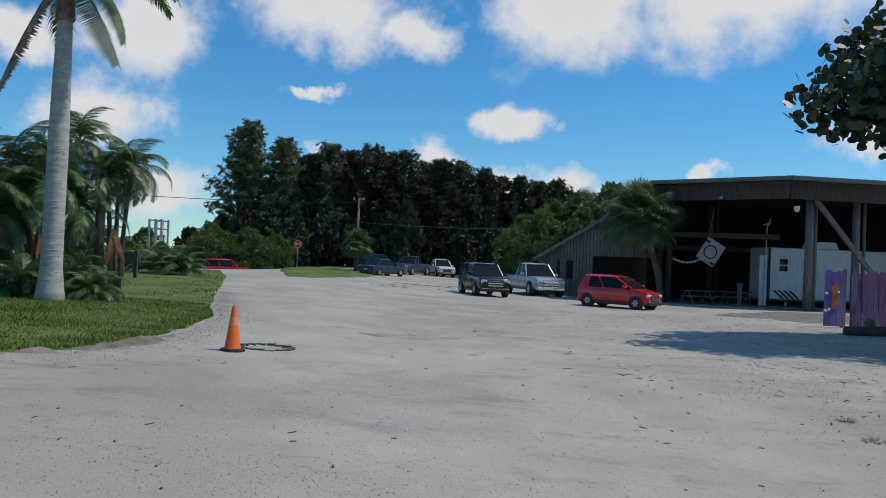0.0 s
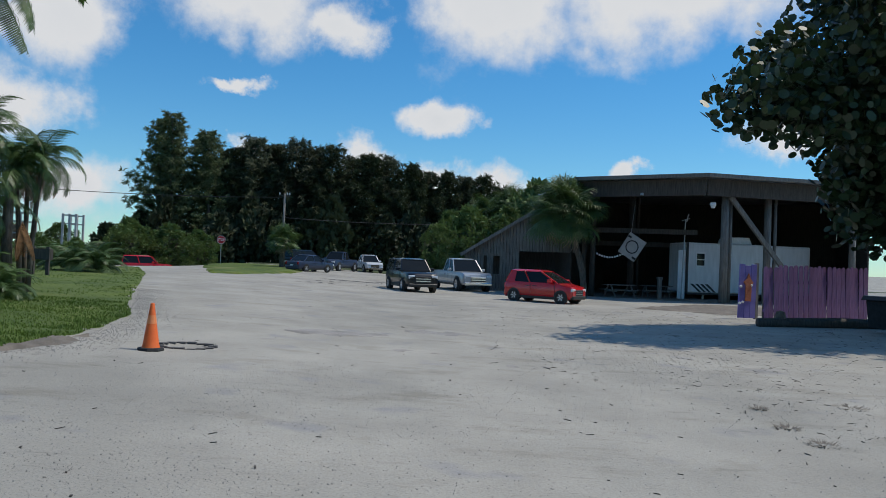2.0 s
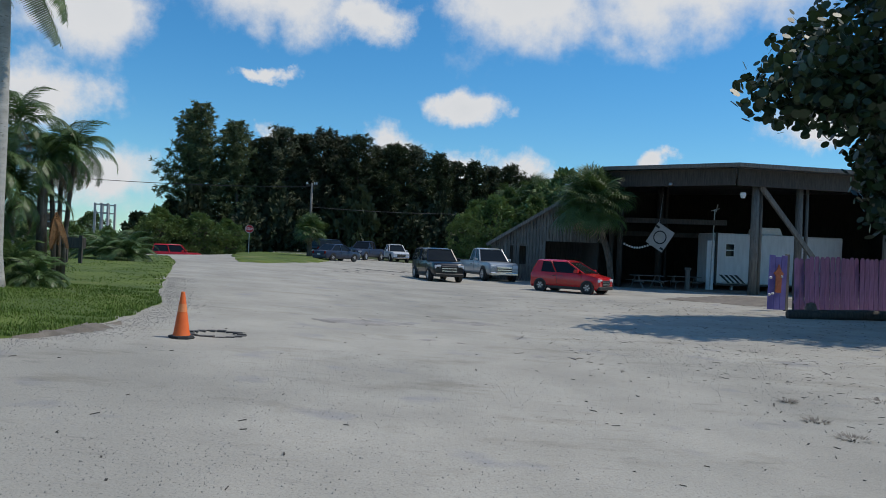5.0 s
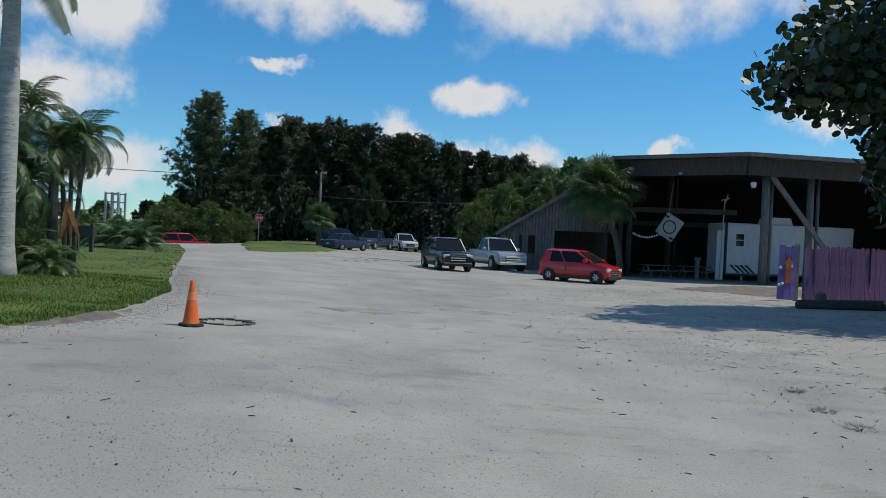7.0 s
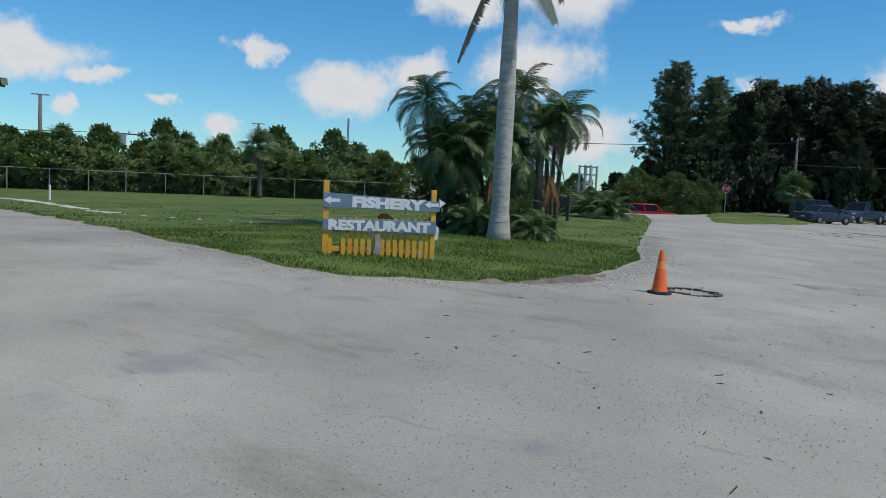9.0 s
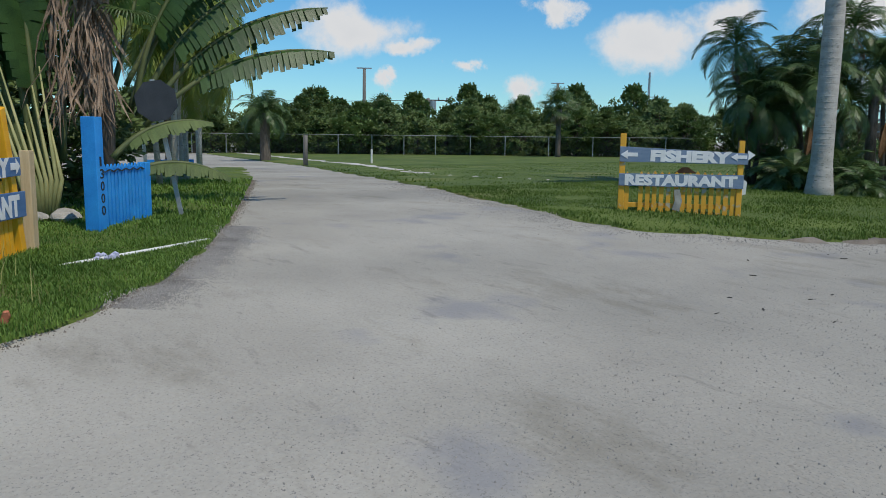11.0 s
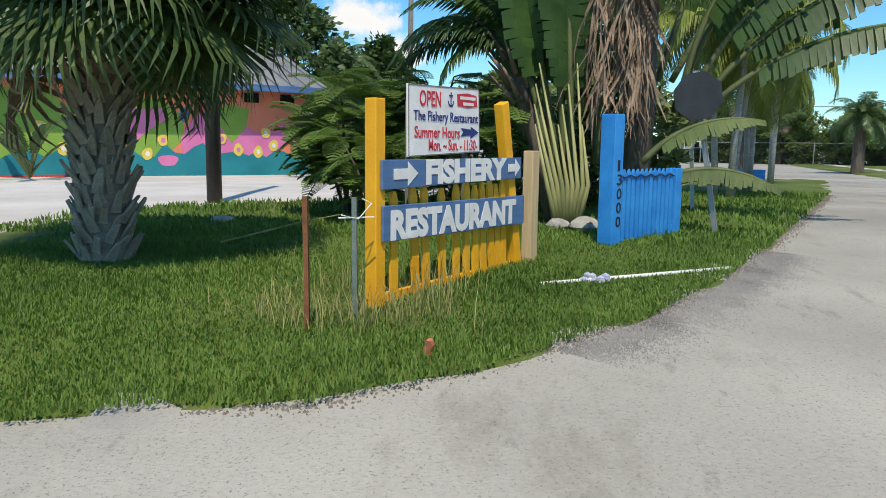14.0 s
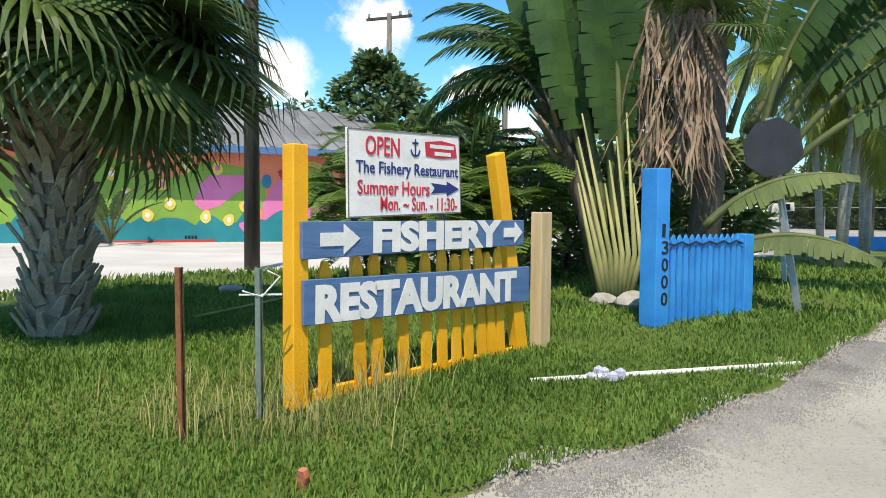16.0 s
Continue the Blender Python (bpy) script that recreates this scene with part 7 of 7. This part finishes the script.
# fan of pale stalks at its foot
for i in range(9):
    a = -24 + 3.3 * i
    b = Build()
    L = 1.3 + 0.75 * ((i * 5) % 4) / 3
    b.tube([(0.45, 0.03 * (i - 4), 0), (0.45, 0.1 + 0.6 * math.sin(radians(a)) - 0.03 * (4 - i), 0.55), (0.35, 0.1 + L * math.sin(radians(a)), L)], [0.05, 0.03, 0.010], 6)
    part("stalk", b, PETIOLE, rav, "pale yellow-green leaf stalk", smooth=True)
b = Build()
for i in range(320):
    y = rng.choice((0.62, 0.72, 0.82, 0.76, 0.32)) + rng.gauss(0, 0.06)
    p = Vector((0.35 + rng.uniform(-0.2, 0.2), y, rng.uniform(1.7, 3.4)))
    L = rng.uniform(0.35, 1.15) * (0.6 if p.z < 2.1 else 1)
    way = Vector((rng.uniform(-0.15, 0.25), rng.uniform(-0.3, 0.3), -1)).normalized()
    w_ = rng.uniform(0.006, 0.022)
    side = Vector((rng.uniform(-0.5, 0.5), 1, 0)).normalized()
    pts_ = [p]
    for _ in range(4):
        way = (way + Vector((rng.uniform(-0.3, 0.3), rng.uniform(-0.35, 0.35), -0.15))).normalized()
        pts_.append(pts_[-1] + way * L / 4)
    for a_, (p0_, p1_) in enumerate(zip(pts_, pts_[1:])):
        f0_, f1_ = (0.5, 1, 1, 0.7, 0.1)[a_], (0.5, 1, 1, 0.7, 0.1)[a_ + 1]
        b.face(p0_ - side * w_ * f0_, p0_ + side * w_ * f0_, p1_ + side * w_ * f1_, p1_ - side * w_ * f1_)
part("dead_leaves", b, DEADLEAF, rav, "hanging brown dead leaves")
areca(-17.9, 5.5, 3, "light green weeping feather palms by the lane", (3.0, 3.9), 0.6, 17, ARECA_L, 1.05, 6)
areca(-20.5, 6.8, 2, "light green weeping feather palms by the lane", (3.0, 3.6), 0.4, 15, ARECA_L, 1.0, 7)
areca(-26.0, 9.2, 2, "light green weeping feather palms by the lane", (3.2, 3.8), 0.3, 12, ARECA_L, 0.9, 16)
dp = thing("date_palm", "feather palm above the far hedge", "palm tree", at=pose(-40, 18, gz(-40, 18)))
b = Build()
b.tube([(0, 0, -0.1), (0, 0, 2.6)], [0.3, 0.25], 10)
part("trunk", b, BARK, dp)
crowned(dp, Vector((0, 0, 2.6)), ARECA, 22, (75, -30), 70)
dq = thing("date_palm", "feather palm beyond the painted building", "palm tree", at=pose(-33, -5.5, gz(-33, -5)))
b = Build()
b.tube([(0, 0, -0.1), (0, 0, 4.2)], [0.22, 0.18], 10)
part("trunk", b, BARK, dq)
crowned(dq, Vector((0, 0, 4.2)), ARECA, 20, (75, -30), 71)


def pine(height, radius, mat, seed, branches=150, rise=0.55, start=0.05, lean=0.02, blade=(0.5, 0.035), droop=0.35, per=20):
    """Australian pine: many rising limbs round one leader, each hung with sprays of long thin needles."""
    r = random.Random(seed)
    t, c = Build(), Build()
    tip = Vector((lean * height, 0, height))
    t.tube([Vector((0, 0, -0.3)), tip * 0.35, tip * 0.7, tip * 0.98], [0.018 * height, 0.012 * height, 0.007 * height, 0.02], 8)
    for i in range(branches):
        k = start + (1 - start) * (i + r.random()) / branches
        a = i * 2.4 + r.uniform(-0.5, 0.5)
        out = Vector((math.cos(a), math.sin(a), 0))
        rad = radius * min(1.0, 0.55 + 1.6 * k) * (1.03 - k) ** 0.72 * (0.72 + 0.75 * noise.noise(Vector((out.x * 1.5, out.y * 1.5, k * 8 + seed)))) * r.uniform(0.5, 1.25) + 0.35
        base = tip * k
        end = base + out * rad + Vector((0, 0, rad * rise * r.uniform(0.6, 1.3)))
        end.z = min(end.z, height * 1.03)
        mid = base.lerp(end, 0.5) - Vector((0, 0, 0.08 * rad))
        if i % 3 == 0:
            t.tube([base, mid, end], [0.05, 0.035, 0.012], 4, False)
        n = 3 + int(rad * 1.6)
        for j in range(n):
            q = 0.25 + 0.75 * (j + r.random()) / n
            p = (base.lerp(mid, q * 2) if q < 0.5 else mid.lerp(end, q * 2 - 1)) + Vector((r.gauss(0, 0.2), r.gauss(0, 0.2), r.gauss(0, 0.15)))
            for _ in range(per):
                d = (Vector((r.gauss(0, 1), r.gauss(0, 1), r.gauss(0.15, 0.7))) + out * 0.7).normalized()
                L = blade[0] * r.uniform(0.6, 1.35)
                m = p + d * L * 0.5
                e = m + (d + Vector((0, 0, -droop))).normalized() * L * 0.5
                s = d.cross(Vector((r.random(), r.random(), r.random() + 0.1))).normalized() * blade[1] * r.uniform(0.7, 1.4)
                c.face(p, m + s, e, m - s)
    return t.mesh("trunk", BARK, True), c.mesh("crown", mat)


# first pine takes the sunlit colour, the other two the shaded one
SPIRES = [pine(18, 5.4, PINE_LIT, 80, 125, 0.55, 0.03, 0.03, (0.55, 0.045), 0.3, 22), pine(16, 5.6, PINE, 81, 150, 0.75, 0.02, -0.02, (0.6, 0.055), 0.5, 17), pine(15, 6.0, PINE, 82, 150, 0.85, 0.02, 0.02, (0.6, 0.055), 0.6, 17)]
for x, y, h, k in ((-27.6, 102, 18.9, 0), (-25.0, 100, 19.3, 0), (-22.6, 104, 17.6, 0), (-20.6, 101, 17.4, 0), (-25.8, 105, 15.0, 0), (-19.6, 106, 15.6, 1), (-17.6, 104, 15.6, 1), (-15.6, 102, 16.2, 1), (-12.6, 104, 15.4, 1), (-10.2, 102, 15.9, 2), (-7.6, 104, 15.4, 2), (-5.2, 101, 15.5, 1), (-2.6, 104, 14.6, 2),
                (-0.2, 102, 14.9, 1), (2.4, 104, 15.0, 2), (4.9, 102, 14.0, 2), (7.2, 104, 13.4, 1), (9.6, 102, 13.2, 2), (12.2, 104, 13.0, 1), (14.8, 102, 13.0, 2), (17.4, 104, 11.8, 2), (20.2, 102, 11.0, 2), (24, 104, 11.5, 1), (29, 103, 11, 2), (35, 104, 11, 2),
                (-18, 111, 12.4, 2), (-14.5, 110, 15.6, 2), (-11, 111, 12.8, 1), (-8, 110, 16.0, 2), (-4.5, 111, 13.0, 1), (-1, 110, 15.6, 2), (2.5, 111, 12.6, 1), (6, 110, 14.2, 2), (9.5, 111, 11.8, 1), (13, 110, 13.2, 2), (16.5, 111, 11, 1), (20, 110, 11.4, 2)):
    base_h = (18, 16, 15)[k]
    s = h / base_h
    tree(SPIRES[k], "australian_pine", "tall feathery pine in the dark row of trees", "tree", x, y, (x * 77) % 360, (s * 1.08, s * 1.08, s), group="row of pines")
BUSH = [needles(4.0, 2.5, HEDGE, 90, 240, 34, 0.02, 0, (0.23, 0.06), "round"), needles(4.2, 2.6, HEDGE, 91, 240, 34, 0.02, 0, (0.23, 0.06), "round")]
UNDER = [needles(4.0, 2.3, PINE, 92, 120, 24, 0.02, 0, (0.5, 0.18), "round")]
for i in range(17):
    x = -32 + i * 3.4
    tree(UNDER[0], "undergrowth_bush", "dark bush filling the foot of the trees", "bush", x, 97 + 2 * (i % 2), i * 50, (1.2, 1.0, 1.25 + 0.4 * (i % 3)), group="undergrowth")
tree(BUSH[0], "roadside_bush", "large light green bush by the road end", "bush", -19.0, 75.5, 10, (1.35, 1.2, 1.15))
tree(BUSH[0], "roadside_bush", "large light green bush by the road end", "bush", -22.5, 74.5, 100, (1.2, 1.2, 1.25))
tree(BUSH[0], "roadside_bush", "large light green bush by the road end", "bush", -16.9, 78, 70, (0.9, 1, 0.95))
for i, (x, y, s) in enumerate(((8.0, 62, 1.3), (6.8, 66, 1.2), (10.8, 60, 1.3), (13.5, 62, 1.7), (16, 66, 1.8))):
    tree(BUSH[i % 2], "yard_bush", "green bush behind the lean-to", "bush", x, y, i * 66, (s, s, s * 1.15))
for x, y, sc, h in ((-15.6, 2.7, 0.8, 0.6), (-15.0, 1.0, 0.75, 0.55)):
    tree(BUSH[0], "backing_bush", "green bush behind the fan palm", "bush", x, y, x * 50, (sc, sc, h))
# hedge behind the chain-link fence
k = 0
for (x0, y0), (x1, y1) in zip(FENCE, FENCE[1:]):
    L = math.dist((x0, y0), (x1, y1))
    nrm = Vector((-(y1 - y0), x1 - x0, 0)).normalized()
    if nrm.x > 0:
        nrm = -nrm
    for row, off in ((0, 2.0), (1, 4.6), (2, 7.5)):
        m = max(1, round(L / 2.1))
        for i in range(m):
            k += 1
            t = (i + 0.5) / m
            x, y = x0 + (x1 - x0) * t + nrm.x * off, y0 + (y1 - y0) * t + nrm.y * off
            s = 0.72 + 0.42 * ((k * 37) % 10) / 10
            tree(BUSH[k % 2], "hedge_bush", "dense green bush behind the fence", "bush", x, y, k * 71, (s * 1.1, s * 1.1, s * (0.9 + 0.2 * row)), group="hedge")
for i, (x, y, s) in enumerate(((-33, 58, 1.0), (-30, 64, 1.1), (-36, 60, 1.0), (-27, 70, 1.0), (-40, 62, 1.2), (-19, 52, 0.42), (-22, 53, 0.5), (-25, 54, 0.5), (-17.2, 46, 0.36), (-19.5, 48, 0.4), (-28, 54, 0.5))):
    tree(BUSH[i % 2], "field_bush", "green bush at the field edge", "bush", x, y, i * 40, (s * 1.1, s * 1.1, s))
# trees round the painted building
OAK = needles(9.0, 4.2, LEAF, 95, 260, 26, 0.1, 0.02, (0.36, 0.13), "round")
for x, y, s, tz in ((-26.9, -4.0, 0.36, 140), (-33.0, -7.6, 0.78, 0), (-36, -4.6, 0.62, 70), (-44, -20, 0.95, 30), (-31, -17, 0.95, 100), (-27, -20.5, 1.0, 200), (-24, -25, 1.0, 250), (-42, 4, 0.6, 20), (-48, -6, 0.7, 90)):
    tree(OAK, "shade_tree", "broad dark green shade tree", "tree", x, y, tz, (s * 1.2, s * 1.2, s))
BAN = paddle(0.9, 1.5, 0.25, BANANA, 63, 0.35, 0.8)
for x, y, n_ in ((-25.2, -4.6, 9), (-24.8, -3.6, 8), (-20.9, -11.2, 9)):
    t = thing("banana_plant", "dark banana plant beside the painted wall", "plant", at=pose(x, y, gz(x, y)))
    for i in range(n_):
        o = part("leaf", BAN[0], None, t)
        o.matrix_basis = pose(0, 0, 0.1, 0, 0, i * 137) @ pose(0, 0, 0, 0, 8 + 4 * i, 0) @ Matrix.Scale(0.75 + 0.1 * (i % 3), 4)
        part("stalk", BAN[1], None, o)

# feathery shrub behind the sign
def bipinnate(L, seed):
    r = random.Random(seed)
    b = Build()
    pts = [Vector((L * t, 0, L * (0.35 * t - 0.55 * t * t))) for t in np.linspace(0, 1, 8)]
    b.tube(pts, [0.008] * 8, 4)
    for i in range(11):
        t = 0.15 + 0.85 * i / 11
        q = min(6, int(t * 7))
        p = pts[q].lerp(pts[q + 1], t * 7 - q)
        for s in (-1, 1):
            d = Vector((0.45, s, -0.15)).normalized()
            ll = L * 0.36 * math.sin(math.pi * (0.2 + 0.75 * t))
            for j in range(12):
                c0 = p + d * ll * (j + 0.5) / 12
                for e in (-1, 1):
                    w = d.cross(Vector((0, 0, 1))) * e
                    tip = c0 + w * 0.026 + d * 0.008 + Vector((0, 0, -0.012))
                    b.face(c0 - d * 0.005, c0 + d * 0.005, tip + d * 0.004, tip - d * 0.004)
    return b.mesh("spray", FERN)


SPRAY = [bipinnate(0.6, 65 + i) for i in range(2)]
for x, y, h, n_ in ((-12.3, -1.2, 1.85, 150), (-11.7, -0.7, 1.2, 90), (-12.9, -0.3, 2.1, 150), (-12.5, 0.4, 1.9, 110), (-13.4, -1.2, 2.0, 120)):
    t = thing("feathery_shrub", "bright green shrub with fine feathery leaves", "shrub", at=pose(x, y, gz(x, y)))
    r = random.Random(int(x * 10 + y * 100))
    for i in range(5):
        a = 6.28 * i / 5
        tip = Vector((0.55 * math.cos(a), 0.55 * math.sin(a), h * r.uniform(0.75, 1.05)))
        b = Build()
        b.tube([(0, 0, -0.05), tip * 0.5 + Vector((0, 0, 0.1)), tip], [0.03, 0.02, 0.01], 6)
        part("branch", b, BARK, t)
        for j in range(n_ // 5):
            o = part("spray", SPRAY[j % 2], None, t)
            o.matrix_basis = Matrix.Translation(tip * (0.28 + 0.72 * (j + 1) / (n_ / 5))) @ pose(0, 0, 0, 0, r.uniform(-35, 25), math.degrees(a) + r.uniform(-90, 90)) @ Matrix.Scale(r.uniform(0.8, 1.15), 4)

# sea grape beside the yard
def disc_leaves(pts_, size, r, mat):
    b = Build()
    for p in pts_:
        n_ = Vector((r.gauss(0, 1), r.gauss(0, 1), r.gauss(0.5, 0.8))).normalized()
        u = n_.cross(Vector((0.3, 1, 0.2))).normalized()
        v = n_.cross(u)
        s = size * r.uniform(0.7, 1.25)
        b.face(*[p + (u * math.cos(a) + v * math.sin(a) * 0.9) * s for a in np.linspace(0, 6.283, 9)[:-1]])
    return b.mesh("crown", mat)


sg = thing("sea_grape_tree", "dark sea grape tree with round leathery leaves", "tree", at=pose(20.4, 22.75, gz(20.4, 22.75)))
r = random.Random(77)
trunk, crown = Build(), []
trunk.tube([(0, 0, -0.2), (-0.1, 0, 1.2), (0.2, 0.2, 2.6), (0.1, 0.3, 4.5)], [0.34, 0.26, 0.22, 0.12], 10)
for i in range(120):
    a = r.uniform(0, 6.283)
    k = r.random()
    z = 2.7 + 8.3 * k
    reach = 5.6 * math.sqrt(max(0.12, 1 - ((z - 6.0) / 5.6) ** 2)) * r.uniform(0.75, 1.05)
    if z < 3.4:
        reach = min(reach, 4.0)
    e = Vector((math.cos(a) * reach, math.sin(a) * reach * (0.35 if math.sin(a) > 0 else 1.0), z))    # thinner towards the fence
    s = Vector((0.1, 0.2, min(4.2, 1.2 + 2.6 * k)))
    mid = s.lerp(e, 0.55) + Vector((0, 0, 0.35))
    trunk.tube([s, mid, e], [0.10, 0.06, 0.02], 6, False)
    for t in (0.45, 0.62, 0.78, 0.9, 1.0):
        c = (s.lerp(mid, t * 2) if t < 0.5 else mid.lerp(e, t * 2 - 1))
        for _ in range(110):
            crown.append(c + Vector((r.gauss(0, 1), r.gauss(0, 1), r.gauss(0, 0.8))).normalized() * 0.95 * r.random() ** 0.45)
# long limb that reaches over the yard
for e, s in ((Vector((-8.6, -2.8, 5.3)), Vector((0, 0, 3.2))), (Vector((-7.4, -2.4, 6.2)), Vector((0, 0, 3.6))), (Vector((-6.3, -3.4, 7.4)), Vector((0, 0, 3.8))), (Vector((-4.6, -2.6, 8.8)), Vector((0, 0, 4.2))), (Vector((-7.0, -1.0, 6.8)), Vector((0, 0, 3.6)))):
    mid = s.lerp(e, 0.5) + Vector((0, 0, 0.7))
    trunk.tube([s, mid, e], [0.12, 0.08, 0.02], 7, False)
    for t in np.linspace(0.3, 1.0, 9):
        c = (s.lerp(mid, t * 2) if t < 0.5 else mid.lerp(e, t * 2 - 1))
        for _ in range(230):
            crown.append(c + Vector((r.gauss(0, 1), r.gauss(0, 1), r.gauss(0, 0.7))).normalized() * 0.95 * r.random() ** 0.45)
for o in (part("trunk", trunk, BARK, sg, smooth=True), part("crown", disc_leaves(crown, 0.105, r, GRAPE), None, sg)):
    o.matrix_basis = Matrix.Translation((0, 0, -0.35)) @ Matrix.Scale(1.25, 4)


# ---- grass ----
def grass(name, poly, count, height, lift, label, box, mat=BLADE, wide=0.006, seed=1, dense=None):
    g = np.random.RandomState(seed)
    v, f = [], []
    made = 0
    while made < count:
        x, y = g.uniform(box[0], box[1]), g.uniform(box[2], box[3])
        if not inside(poly, x, y) or (dense and g.rand() > dense(x, y)):
            made += 0.15
            continue
        made += 1
        a, h = g.uniform(0, 6.283), height * g.uniform(0.45, 1.25) * (0.75 + 0.5 * noise.noise(Vector((x * 0.8, y * 0.8, 9))))
        lean = g.uniform(0.15, 0.7) * h
        z = ground_z(x, y) + lift
        s, c = math.sin(a), math.cos(a)
        n = len(v)
        w = wide * g.uniform(0.7, 1.4)
        v += [(x - s * w, y + c * w, z), (x + s * w, y - c * w, z), (x + c * lean * 0.35 + s * w * 0.7, y + s * lean * 0.35 - c * w * 0.7, z + h * 0.6),
              (x + c * lean * 0.35 - s * w * 0.7, y + s * lean * 0.35 + c * w * 0.7, z + h * 0.6), (x + c * lean, y + s * lean, z + h)]
        f += [(n, n + 1, n + 2, n + 3), (n + 3, n + 2, n + 4)]
    me = bpy.data.meshes.new(name)
    me.from_pydata(v, [], f)
    me.materials.append(mat)
    return tagged(new(name, me), label, "grass", "", "stuff")


grass("corner_grass", LAWN_B, 130000, 0.060, 0.036, "lush green grass blades round the entrance sign", (-11.5, -4.7, -4, 4.2), BLADE, 0.0052, 1, lambda x, y: 1.0 if x > -9 else 0.45)
grass("far_corner_grass", LAWN_B, 26000, 0.12, 0.02, "green grass blades behind the signs", (-20, -10, -5.5, 8.5), BLADE, 0.012, 2)
grass("verge_grass", LAWN_A, 70000, 0.085, 0.02, "green grass blades on the verge", (-14, -4.5, 8.4, 20), BLADE_OLIVE, 0.010, 3)
grass("far_verge_grass", LAWN_A, 42000, 0.07, 0.02, "green grass blades along the far verge", (-30, -6, 10, 50), BLADE_OLIVE, 0.02, 4)
grass("tall_dry_grass", LAWN_B, 1100, 0.40, 0.02, "tall straw-coloured grass round the stakes", (-8.2, -6.1, -1.2, 0.9), STRAW, 0.0028, 5, lambda x, y: 1.0 if math.hypot(x + 7.0, y + 0.1) < 0.75 else 0.06)
